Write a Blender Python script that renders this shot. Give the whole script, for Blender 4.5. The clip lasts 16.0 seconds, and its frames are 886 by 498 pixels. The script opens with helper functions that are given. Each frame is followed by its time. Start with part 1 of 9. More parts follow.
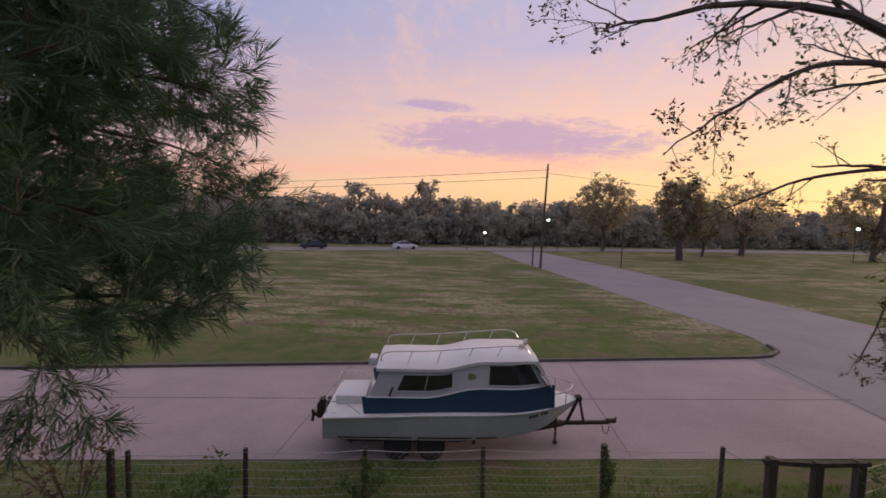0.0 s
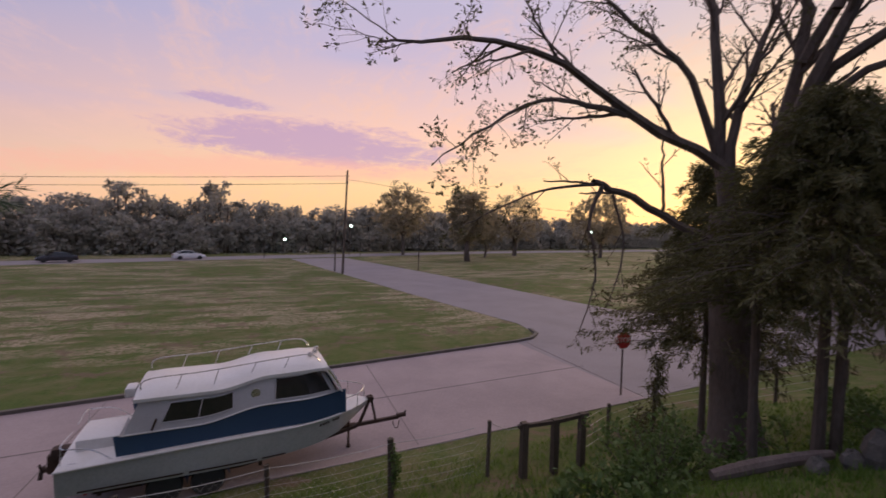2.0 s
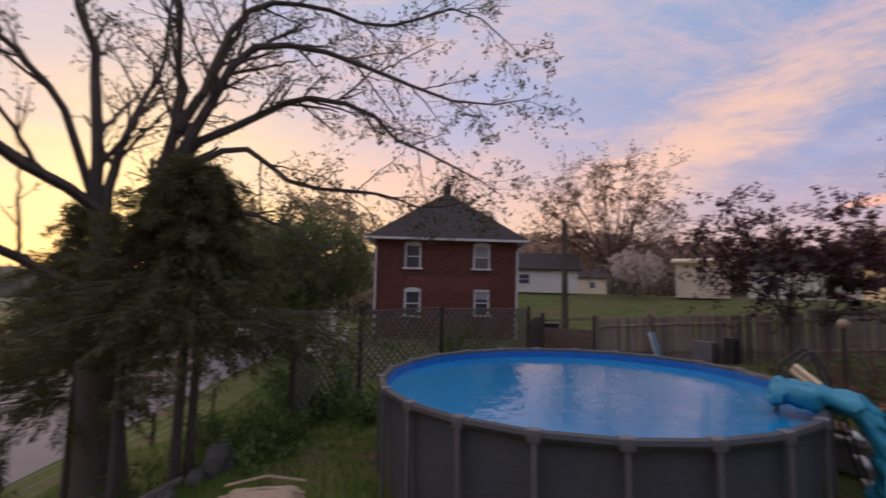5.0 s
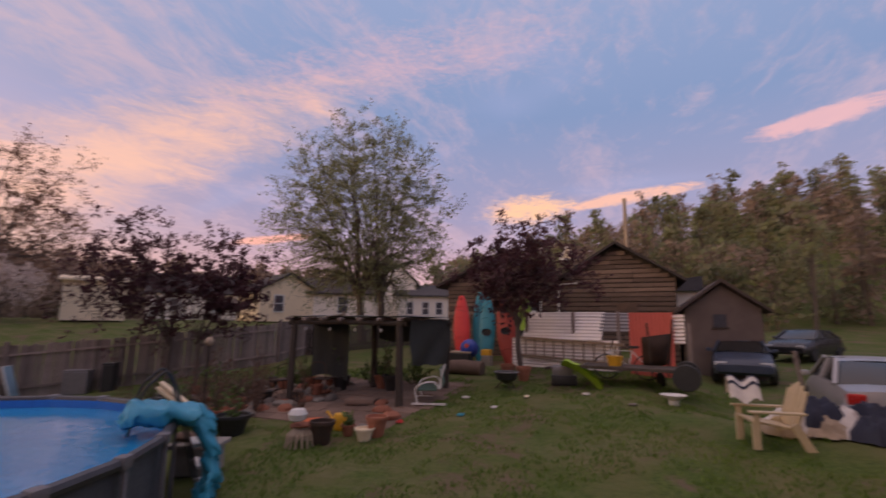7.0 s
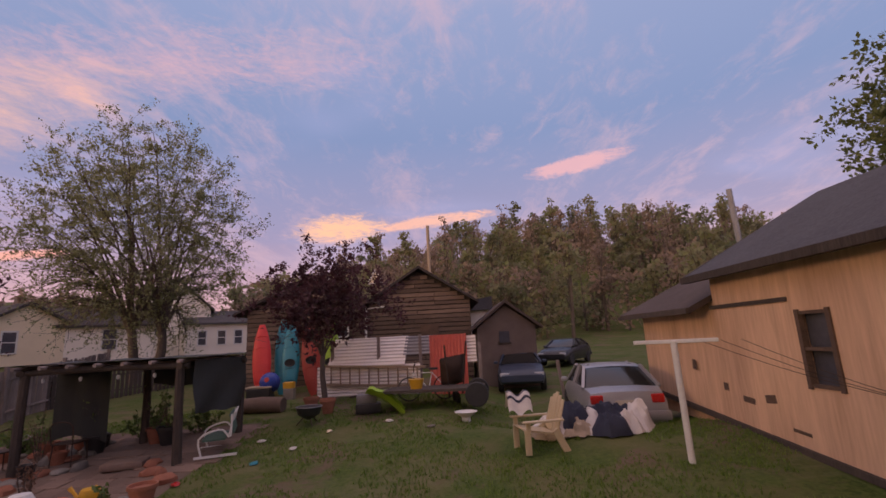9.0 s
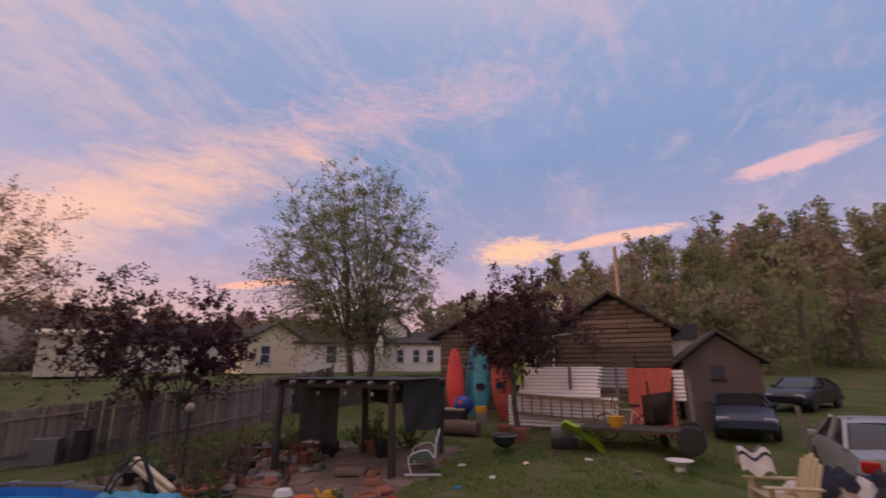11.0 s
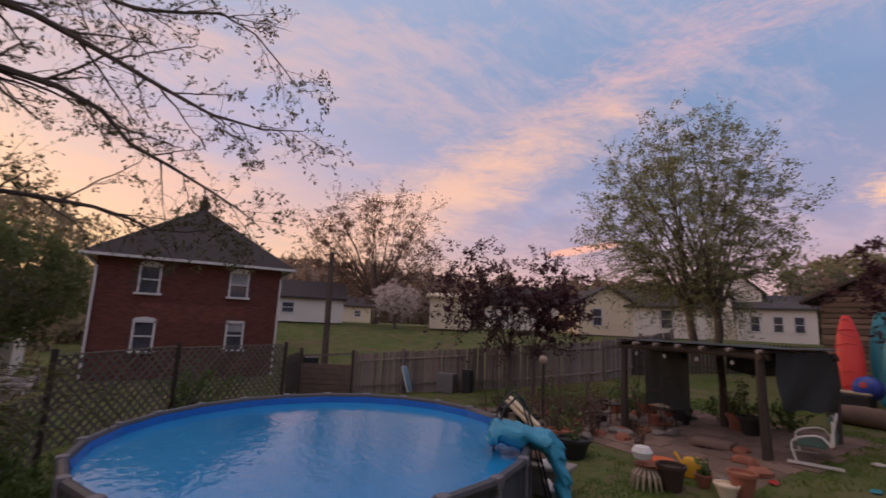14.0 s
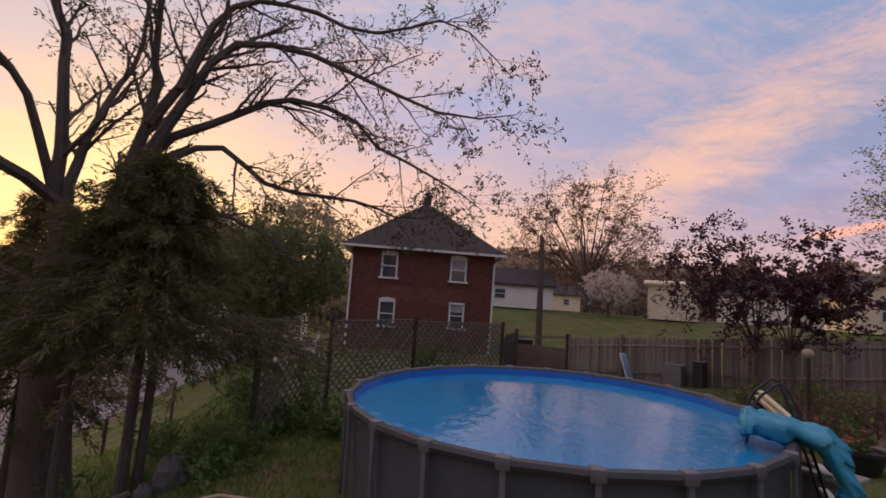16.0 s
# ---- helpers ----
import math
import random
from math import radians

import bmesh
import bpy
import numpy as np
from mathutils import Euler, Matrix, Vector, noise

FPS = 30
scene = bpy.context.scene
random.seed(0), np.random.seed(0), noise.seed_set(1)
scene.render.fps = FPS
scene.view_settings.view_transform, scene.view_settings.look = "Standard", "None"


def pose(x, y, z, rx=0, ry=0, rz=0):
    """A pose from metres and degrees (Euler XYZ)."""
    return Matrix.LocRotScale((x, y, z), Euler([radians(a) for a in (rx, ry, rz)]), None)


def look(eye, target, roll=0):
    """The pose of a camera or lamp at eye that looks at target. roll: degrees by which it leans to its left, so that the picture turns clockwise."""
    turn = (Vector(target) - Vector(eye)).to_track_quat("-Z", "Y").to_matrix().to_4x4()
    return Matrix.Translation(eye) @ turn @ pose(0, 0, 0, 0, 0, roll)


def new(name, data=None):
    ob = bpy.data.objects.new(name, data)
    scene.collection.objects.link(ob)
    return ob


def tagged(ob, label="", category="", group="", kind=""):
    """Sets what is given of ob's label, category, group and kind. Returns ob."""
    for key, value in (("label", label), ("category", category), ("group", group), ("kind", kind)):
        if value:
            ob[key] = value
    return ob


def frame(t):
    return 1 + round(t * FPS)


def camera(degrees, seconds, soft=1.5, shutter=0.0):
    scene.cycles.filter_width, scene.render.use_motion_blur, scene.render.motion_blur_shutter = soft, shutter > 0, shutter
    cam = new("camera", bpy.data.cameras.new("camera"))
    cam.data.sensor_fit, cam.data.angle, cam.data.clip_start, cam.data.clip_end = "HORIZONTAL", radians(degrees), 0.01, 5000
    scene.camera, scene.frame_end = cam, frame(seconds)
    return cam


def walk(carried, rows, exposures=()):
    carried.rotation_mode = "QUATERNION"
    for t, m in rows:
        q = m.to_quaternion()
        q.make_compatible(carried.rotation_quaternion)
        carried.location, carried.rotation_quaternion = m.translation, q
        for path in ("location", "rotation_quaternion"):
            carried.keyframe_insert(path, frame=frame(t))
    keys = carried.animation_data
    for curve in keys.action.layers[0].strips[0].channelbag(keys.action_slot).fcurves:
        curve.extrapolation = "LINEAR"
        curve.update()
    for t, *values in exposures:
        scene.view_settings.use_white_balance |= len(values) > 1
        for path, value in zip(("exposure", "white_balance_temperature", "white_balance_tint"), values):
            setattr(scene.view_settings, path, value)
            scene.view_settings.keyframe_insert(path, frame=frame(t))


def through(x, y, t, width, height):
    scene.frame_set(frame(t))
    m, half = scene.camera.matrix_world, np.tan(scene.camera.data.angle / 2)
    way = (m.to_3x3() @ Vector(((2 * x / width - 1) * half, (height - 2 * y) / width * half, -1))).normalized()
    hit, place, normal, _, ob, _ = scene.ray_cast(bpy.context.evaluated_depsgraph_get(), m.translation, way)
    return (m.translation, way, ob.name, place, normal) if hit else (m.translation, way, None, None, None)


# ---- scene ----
cam = camera(88.5, 16.0, 1.6, 0.35)
METRES, EYE, TILT, LEAN, TURN = 2.9, 5.8, -3.9, -1.5, 0.0
ROWS = [
    (0.0, 0, 0, 0, 0, 0, -0),
    (0.5, 0.03, -0.0002, -0.0037, -4.35, 0.21, 0.4),
    (1.0, 0.0643, -0.0035, -0.0119, -10.98, -0.18, 0.92),
    (1.5, 0.1287, -0.023, -0.0176, -17.51, -0.23, 1.48),
    (2.0, 0.1442, -0.0408, -0.0144, -24.15, 0.41, 1.6),
    (2.5, 0.167, -0.0566, -0.003, -31.19, 1.72, 1.63),
    (3.0, 0.1761, -0.0705, -0.0011, -39.33, 3.17, 1.63),
    (5.5, 0.2049, -0.2713, -0.0099, -106.1, 3.76, 2.03),
    (6.0, 0.2069, -0.313, -0.0089, -122.56, 4.2, 1.67),
    (6.5, 0.1804, -0.3332, -0.007, -141.49, 3.98, 0.49),
    (7.0, 0.1538, -0.3373, -0.0017, -157.1, 5.05, -0.54),
    (7.5, 0.1198, -0.3468, 0.0034, -171.54, 6.87, -0.27),
    (8.0, 0.1007, -0.3595, 0.0196, -181.93, 7.22, 0.79),
    (10.5, 0.1587, -0.3839, 0.1332, -167.39, 8.76, 1.93),
    (11.0, 0.1983, -0.3729, 0.1354, -158.31, 10.35, 0.29),
    (11.5, 0.2268, -0.358, 0.1292, -149.78, 9.55, 0.68),
    (12.0, 0.2443, -0.349, 0.1222, -142.86, 8.52, 0.72),
    (12.5, 0.2452, -0.3426, 0.1178, -136.8, 7.16, 0.85),
    (13.0, 0.2503, -0.3358, 0.1155, -131.49, 6.4, 0.91),
    (13.5, 0.259, -0.3257, 0.1124, -126.03, 6.17, 0.6),
    (14.0, 0.2679, -0.3134, 0.1099, -119.24, 6.11, 0.18),
    (14.5, 0.2772, -0.2929, 0.0894, -110.24, 5.8, -0.18),
    (15.0, 0.2861, -0.2725, 0.0658, -103.63, 4.92, -0.16),
    (15.5, 0.2747, -0.2413, 0.0389, -97.66, 4.56, -0.53),
    (16.0, 0.258, -0.2313, 0.0112, -93.75, 4.85, -0.37),
]
walk(cam, [(t, pose(0, 0, EYE, TILT, LEAN, TURN) @ pose(METRES * x, METRES * y, METRES * z, 90 + pitch, roll, yaw)) for t, x, y, z, yaw, pitch, roll in ROWS],
     [(0, 0.05, 6500, 12), (3.2, 0.05, 6500, 15), (5.5, 0.2, 6750, 9), (8.0, 0.05, 7250, 27), (10.5, 0.13, 7100, 22), (12.5, 0.0, 7050, 15), (15.3, 0.16, 7080, 14), (16.0, 0.1, 7080, 15)])

# ---- world: dusk sky with lit clouds, a weak sun low behind the trees ----
SUN_AZ = radians(57)          # from +y towards +x
SUN_DIR = Vector((math.sin(SUN_AZ), math.cos(SUN_AZ), 0.07)).normalized()


def srgb(r, g, b):
    f = lambda c: c / 12.92 if c <= 0.04045 else ((c + 0.055) / 1.055) ** 2.4
    return (f(r / 255), f(g / 255), f(b / 255), 1.0)


class Nodes:
    """A thin wrapper that makes node graphs short to write."""

    def __init__(self, tree):
        self.t = tree
        tree.nodes.clear()

    def add(self, kind, operation="", use_clamp=False, interpolation_type="", data_type="", blend_type="", sky_type=""):
        n = self.t.nodes.new(kind)
        if operation:
            n.operation = operation
        if use_clamp:
            n.use_clamp = True
        if interpolation_type:
            n.interpolation_type = interpolation_type
        if data_type:
            n.data_type = data_type
        if blend_type:
            n.blend_type = blend_type
        if sky_type:
            n.sky_type = sky_type
        return n

    def link(self, a, b):
        self.t.links.new(a, b)

    def feed(self, socket, value):
        if isinstance(value, bpy.types.NodeSocket):
            self.link(value, socket)
        else:
            socket.default_value = value

    def math(self, op, a, b=0.0, c=0.0, clamp=False):
        n = self.add("ShaderNodeMath", operation=op, use_clamp=clamp)
        for s, v in zip(n.inputs, (a, b, c)):
            self.feed(s, v)
        return n.outputs[0]

    def dot(self, v, d):
        n = self.add("ShaderNodeVectorMath", operation="DOT_PRODUCT")
        self.feed(n.inputs[0], v)
        n.inputs[1].default_value = d
        return n.outputs["Value"]

    def scaled(self, v, s):
        n = self.add("ShaderNodeVectorMath", operation="MULTIPLY")
        self.feed(n.inputs[0], v)
        n.inputs[1].default_value = s
        return n.outputs[0]

    def noise(self, v, scale, detail=4.0, rough=0.55, warp=0.0):
        n = self.add("ShaderNodeTexNoise")
        self.feed(n.inputs["Vector"], v)
        n.inputs["Scale"].default_value = scale
        n.inputs["Detail"].default_value = detail
        n.inputs["Roughness"].default_value = rough
        n.inputs["Distortion"].default_value = warp
        return n.outputs["Fac"]

    def step(self, v, lo, hi, a=0.0, b=1.0):
        n = self.add("ShaderNodeMapRange", interpolation_type="SMOOTHSTEP")
        self.feed(n.inputs["Value"], v)
        for k, x in (("From Min", lo), ("From Max", hi), ("To Min", a), ("To Max", b)):
            n.inputs[k].default_value = x
        return n.outputs[0]

    def ramp(self, v, stops):
        n = self.add("ShaderNodeValToRGB")
        self.feed(n.inputs[0], v)
        e = n.color_ramp.elements
        while len(e) < len(stops):
            e.new(0.5)
        for el, (at, col) in zip(e, stops):
            el.position, el.color = at, col
        return n.outputs[0]

    def mix(self, fac, a, b, blend="MIX"):
        n = self.add("ShaderNodeMix", data_type="RGBA", blend_type=blend)
        self.feed(n.inputs[0], fac)
        self.feed(n.inputs[6], a)
        self.feed(n.inputs[7], b)
        return n.outputs[2]


def band_dir(az, el):
    a, e = radians(az), radians(el)
    return Vector((math.sin(a) * math.cos(e), math.cos(a) * math.cos(e), math.sin(e)))


def build_world():
    w = bpy.data.worlds.new("dusk")
    w.use_nodes = True
    scene.world = w
    n = Nodes(w.node_tree)
    co = n.add("ShaderNodeTexCoord").outputs["Generated"]
    sep = n.add("ShaderNodeSeparateXYZ")
    n.link(co, sep.inputs[0])
    z = sep.outputs["Z"]
    el = n.math("MAXIMUM", z, 0.0)
    side = n.dot(co, (math.sin(radians(43)), math.cos(radians(43)), 0.0))
    warm = n.step(side, -0.12, 0.97)
    # last stop of both ramps: unseen overhead sky, brightened to light the ground
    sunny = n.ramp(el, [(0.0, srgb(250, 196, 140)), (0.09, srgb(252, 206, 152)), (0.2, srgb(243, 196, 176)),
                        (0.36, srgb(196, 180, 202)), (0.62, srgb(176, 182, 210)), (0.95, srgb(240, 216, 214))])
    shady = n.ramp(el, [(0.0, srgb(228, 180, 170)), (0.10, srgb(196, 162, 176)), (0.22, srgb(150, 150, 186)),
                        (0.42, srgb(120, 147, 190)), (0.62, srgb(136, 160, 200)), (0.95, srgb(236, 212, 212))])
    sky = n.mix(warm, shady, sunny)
    # glow round the sun
    glow = n.math("POWER", n.math("MAXIMUM", n.dot(co, SUN_DIR), 0.0), 22.0)
    sky = n.mix(n.math("MULTIPLY", glow, 0.9), sky, srgb(255, 224, 160))
    # clouds: the dome is flattened so that streaks crowd towards the horizon
    flat = n.add("ShaderNodeVectorMath", operation="DIVIDE")
    n.link(co, flat.inputs[0])
    comb = n.add("ShaderNodeCombineXYZ")
    h = n.math("ADD", el, 0.16)
    for k in range(3):
        n.link(h, comb.inputs[k])
    n.link(comb.outputs[0], flat.inputs[1])
    plane = flat.outputs[0]
    wisps = n.math("ADD", n.math("MULTIPLY", n.noise(n.scaled(plane, (1.0, 0.42, 0.0)), 2.3, 8.0, 0.66, 0.7), 0.65), n.math("MULTIPLY", n.noise(n.scaled(plane, (1.0, 0.6, 0.0)), 9.0, 8.0, 0.7, 1.0), 0.35))
    veil = n.step(wisps, 0.46, 0.64)
    cloud_col = n.mix(warm, srgb(212, 182, 194), srgb(246, 194, 160))
    sky = n.mix(n.math("MULTIPLY", veil, 0.45), sky, cloud_col)
    # blue breaks on the sunny side
    gaps = n.step(n.noise(n.scaled(plane, (0.5, 0.9, 0.0)), 1.7, 3.0, 0.5, 0.3), 0.52, 0.7)
    gaps = n.math("MULTIPLY", n.math("MULTIPLY", gaps, n.step(el, 0.1, 0.3)), 0.45)
    sky = n.mix(gaps, sky, srgb(158, 170, 214))

    def blob(at, wide, tall, tilt, lo, hi, scale, strength, colour, base):
        """A single bank of cloud: an oval patch of the dome, torn by noise."""
        c = band_dir(*at)
        right = Vector((c.y, -c.x, 0)).normalized()
        up = right.cross(c).normalized()
        a = radians(tilt)
        u, v = right * math.cos(a) + up * math.sin(a), up * math.cos(a) - right * math.sin(a)
        du, dv = n.math("DIVIDE", n.dot(co, u), wide), n.math("DIVIDE", n.dot(co, v), tall)
        r2 = n.math("ADD", n.math("MULTIPLY", du, du), n.math("MULTIPLY", dv, dv))
        front = n.step(n.dot(co, c), 0.2, 0.5)
        body = n.math("SUBTRACT", n.math("ADD", n.math("ADD", n.math("MULTIPLY", n.noise(n.scaled(co, (1, 1, 4.0)), scale, 8.0, 0.66, 0.6), 0.5), n.math("MULTIPLY", n.noise(n.scaled(co, (1, 1, 3.0)), scale * 2.6, 8.0, 0.7, 1.2), 0.5)), 0.30), n.math("MULTIPLY", r2, 0.34))
        m = n.math("MULTIPLY", n.math("MULTIPLY", n.step(body, lo, hi), front), strength)
        return n.mix(m, base, colour)

    # long pink band climbing from the south-east, bright small bank in the south, violet bank in the north
    sky = blob((117, 15), 0.56, 0.11, 30, 0.46, 0.92, 5.0, 0.8, srgb(246, 196, 170), sky)
    sky = blob((150, 31), 0.52, 0.09, 14, 0.58, 0.98, 13.0, 0.6, srgb(222, 180, 188), sky)
    sky = blob((168, 14.0), 0.13, 0.046, 4, 0.55, 0.84, 15.0, 0.95, srgb(255, 202, 162), sky)
    sky = blob((180, 14.8), 0.16, 0.018, 6, 0.53, 0.74, 12.0, 0.8, srgb(250, 194, 166), sky)
    sky = blob((-161, 20), 0.14, 0.022, 5, 0.53, 0.76, 9.0, 0.75, srgb(234, 184, 186), sky)
    sky = blob((136, 9.5), 0.09, 0.010, 9, 0.42, 0.7, 11.0, 0.8, srgb(252, 182, 160), sky)
    sky = blob((9, 9.8), 0.36, 0.060, -2, 0.54, 0.76, 7.0, 0.85, srgb(186, 152, 184), sky)
    sky = blob((-1, 13.6), 0.10, 0.016, -4, 0.54, 0.78, 16.0, 0.7, srgb(176, 148, 188), sky)
    sky = blob((0, 6.5), 0.6, 0.03, 2, 0.44, 0.8, 7.0, 0.55, srgb(244, 176, 158), sky)
    # a faint share of a clear low-sun sky
    nish = n.add("ShaderNodeTexSky", sky_type="NISHITA")
    nish.sun_disc, nish.sun_elevation, nish.sun_rotation = False, radians(4), SUN_AZ
    dark = n.mix(1.0, nish.outputs[0], (0.02, 0.02, 0.02, 1), "MULTIPLY")
    sky = n.mix(1.0, sky, dark, "ADD")
    # the ground's half of the sphere
    sky = n.mix(n.step(z, -0.02, 0.0), srgb(70, 66, 50), sky)
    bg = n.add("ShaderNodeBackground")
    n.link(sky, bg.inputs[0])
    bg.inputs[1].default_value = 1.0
    out = n.add("ShaderNodeOutputWorld")
    n.link(bg.outputs[0], out.inputs[0])


build_world()
sun = new("sun", bpy.data.lights.new("sun", "SUN"))
sun.data.energy, sun.data.angle, sun.data.color = 1.2, radians(12), (1.0, 0.72, 0.45)
sun.matrix_world = look(SUN_DIR * 50 + Vector((0, 0, 3)), (0, 0, 0))


# ---- materials ----
def mat(name, a, b=None, rough=0.8, metal=0.0, scale=4.0, fine=60.0, bump=0.15, blotch=0.5, vary=0.0, stretch=(1, 1, 1), spec=0.5, island=0.0):
    """Two colours mixed by a broad and a fine noise, with relief. vary: change from object to object."""
    m = bpy.data.materials.new(name)
    m.use_nodes = True
    n = Nodes(m.node_tree)
    b = b or tuple(c * 0.72 for c in a[:3])
    co = n.scaled(n.add("ShaderNodeTexCoord").outputs["Object"], stretch)
    broad, small = n.noise(co, scale, 5.0, 0.6, 0.3), n.noise(co, fine, 3.0, 0.6)
    f = n.math("ADD", n.math("MULTIPLY", n.step(broad, 0.3, 0.7), blotch), n.math("MULTIPLY", n.step(small, 0.25, 0.75), 1 - blotch))
    col = n.mix(f, (*a[:3], 1), (*b[:3], 1))
    if vary:
        r = n.add("ShaderNodeObjectInfo").outputs["Random"]
        col = n.mix(1.0, col, n.ramp(r, [(0, (1 - vary,) * 3 + (1,)), (1, (1 + vary,) * 3 + (1,))]), "MULTIPLY")
    if island:
        r = n.add("ShaderNodeNewGeometry").outputs["Random Per Island"]
        col = n.mix(1.0, col, n.ramp(r, [(0, (1 - island,) * 3 + (1,)), (1, (1 + island,) * 3 + (1,))]), "MULTIPLY")
    p = n.add("ShaderNodeBsdfPrincipled")
    n.link(col, p.inputs["Base Color"])
    n.feed(p.inputs["Roughness"], n.step(small, 0.2, 0.8, max(rough - 0.1, 0.02), min(rough + 0.1, 1)))
    p.inputs["Metallic"].default_value = metal
    p.inputs["Specular IOR Level"].default_value = spec
    if bump:
        bn = n.add("ShaderNodeBump")
        bn.inputs["Strength"].default_value = bump
        bn.inputs["Distance"].default_value = 0.02
        n.link(n.math("ADD", broad, n.math("MULTIPLY", small, 0.5)), bn.inputs["Height"])
        n.link(bn.outputs[0], p.inputs["Normal"])
    out = n.add("ShaderNodeOutputMaterial")
    n.link(p.outputs[0], out.inputs[0])
    return m


def lamp_mat(name, colour, strength):
    m = bpy.data.materials.new(name)
    m.use_nodes = True
    n = Nodes(m.node_tree)
    e = n.add("ShaderNodeEmission")
    e.inputs[0].default_value, e.inputs[1].default_value = colour, strength
    out = n.add("ShaderNodeOutputMaterial")
    n.link(e.outputs[0], out.inputs[0])
    return m


def leaf_mat(name, a, b, rough=0.6, through=0.35):
    """Foliage: each leaf its own shade, with some light passing through."""
    m = bpy.data.materials.new(name)
    m.use_nodes = True
    n = Nodes(m.node_tree)
    r = n.add("ShaderNodeNewGeometry").outputs["Random Per Island"]
    co = n.add("ShaderNodeTexCoord").outputs["Object"]
    f = n.math("ADD", n.math("MULTIPLY", r, 0.6), n.math("MULTIPLY", n.step(n.noise(co, 0.5, 3.0), 0.3, 0.7), 0.4))
    col = n.mix(f, (*a[:3], 1), (*b[:3], 1))
    p = n.add("ShaderNodeBsdfPrincipled")
    n.link(col, p.inputs["Base Color"])
    p.inputs["Roughness"].default_value = rough
    tr = n.add("ShaderNodeBsdfTranslucent")
    n.link(col, tr.inputs[0])
    mx = n.add("ShaderNodeMixShader")
    mx.inputs[0].default_value = through
    n.link(p.outputs[0], mx.inputs[1])
    n.link(tr.outputs[0], mx.inputs[2])
    out = n.add("ShaderNodeOutputMaterial")
    n.link(mx.outputs[0], out.inputs[0])
    return m


# ---- mesh tools ----
class Mesh:
    """Gathers vertices and faces; made into one mesh object by part()."""

    def __init__(self):
        self.v, self.f, self.smooth = [], [], False

    def add(self, verts, faces):
        k = len(self.v)
        self.v += [tuple(p) for p in verts]
        self.f += [tuple(i + k for i in f) for f in faces]
        return self

    def box(self, cx, cy, cz, sx, sy, sz, m=None, bevel=0.0):
        """A box by its centre and size; bevel cuts its edges."""
        x, y, z = sx / 2, sy / 2, sz / 2
        if bevel <= 0:
            v = [Vector((a * x, b * y, c * z)) for a in (-1, 1) for b in (-1, 1) for c in (-1, 1)]
            f = [(0, 1, 3, 2), (4, 6, 7, 5), (0, 4, 5, 1), (2, 3, 7, 6), (0, 2, 6, 4), (1, 5, 7, 3)]
        else:
            bm = bmesh.new()
            bmesh.ops.create_cube(bm, size=1.0)
            bmesh.ops.scale(bm, vec=(sx, sy, sz), verts=bm.verts)
            bmesh.ops.bevel(bm, geom=bm.edges[:], offset=min(bevel, x * 0.9, y * 0.9, z * 0.9), segments=2, profile=0.6, affect="EDGES")
            bm.verts.index_update()
            v, f = [q.co.copy() for q in bm.verts], [[q.index for q in face.verts] for face in bm.faces]
            bm.free()
        c = Vector((cx, cy, cz))
        return self.add([c + (m @ p if m else p) for p in v], f)

    def tube(self, pts, radii, n=6, caps=True):
        """A round bar along points, with a radius at each."""
        pts = [Vector(p) for p in pts]
        if not isinstance(radii, (list, tuple)):
            radii = [radii] * len(pts)
        k, up = len(self.v), None
        for i, p in enumerate(pts):
            d = (pts[min(i + 1, len(pts) - 1)] - pts[max(i - 1, 0)])
            d = d.normalized() if d.length > 1e-9 else Vector((0, 0, 1))
            if up is None:
                up = d.orthogonal().normalized()
            up = up - d * up.dot(d)
            up = up.normalized() if up.length > 1e-6 else d.orthogonal().normalized()
            side = d.cross(up)
            for j in range(n):
                a = 2 * math.pi * j / n
                self.v.append(tuple(p + (up * math.cos(a) + side * math.sin(a)) * radii[i]))
        for i in range(len(pts) - 1):
            for j in range(n):
                a, b = k + i * n + j, k + i * n + (j + 1) % n
                self.f.append((a, b, b + n, a + n))
        if caps:
            self.f.append(tuple(k + j for j in reversed(range(n))))
            self.f.append(tuple(k + (len(pts) - 1) * n + j for j in range(n)))
        return self

    def lathe(self, profile, n=16, c=(0, 0, 0), m=None):
        """A round body from (radius, height) pairs."""
        k = len(self.v)
        for r, z in profile:
            for j in range(n):
                a = 2 * math.pi * j / n
                p = Vector((r * math.cos(a), r * math.sin(a), z))
                self.v.append(tuple(Vector(c) + (m @ p if m else p)))
        for i in range(len(profile) - 1):
            for j in range(n):
                a, b = k + i * n + j, k + i * n + (j + 1) % n
                self.f.append((a, b, b + n, a + n))
        if profile[0][0] > 1e-4:
            self.f.append(tuple(k + j for j in reversed(range(n))))
        if profile[-1][0] > 1e-4:
            self.f.append(tuple(k + (len(profile) - 1) * n + j for j in range(n)))
        return self

    def ball(self, c, rx, ry=None, rz=None, n=10, rough=0.0, rng=None):
        ry, rz = ry or rx, rz or rx
        rows = max(4, n // 2 + 1)
        k = len(self.v)
        for i in range(rows + 1):
            t = math.pi * i / rows
            for j in range(n):
                a = 2 * math.pi * j / n
                q = 1 + (rng.uniform(-rough, rough) if rng else 0)
                self.v.append((c[0] + rx * q * math.sin(t) * math.cos(a), c[1] + ry * q * math.sin(t) * math.sin(a), c[2] - rz * q * math.cos(t)))
        for i in range(rows):
            for j in range(n):
                a, b = k + i * n + j, k + i * n + (j + 1) % n
                self.f.append((a, b, b + n, a + n))
        return self

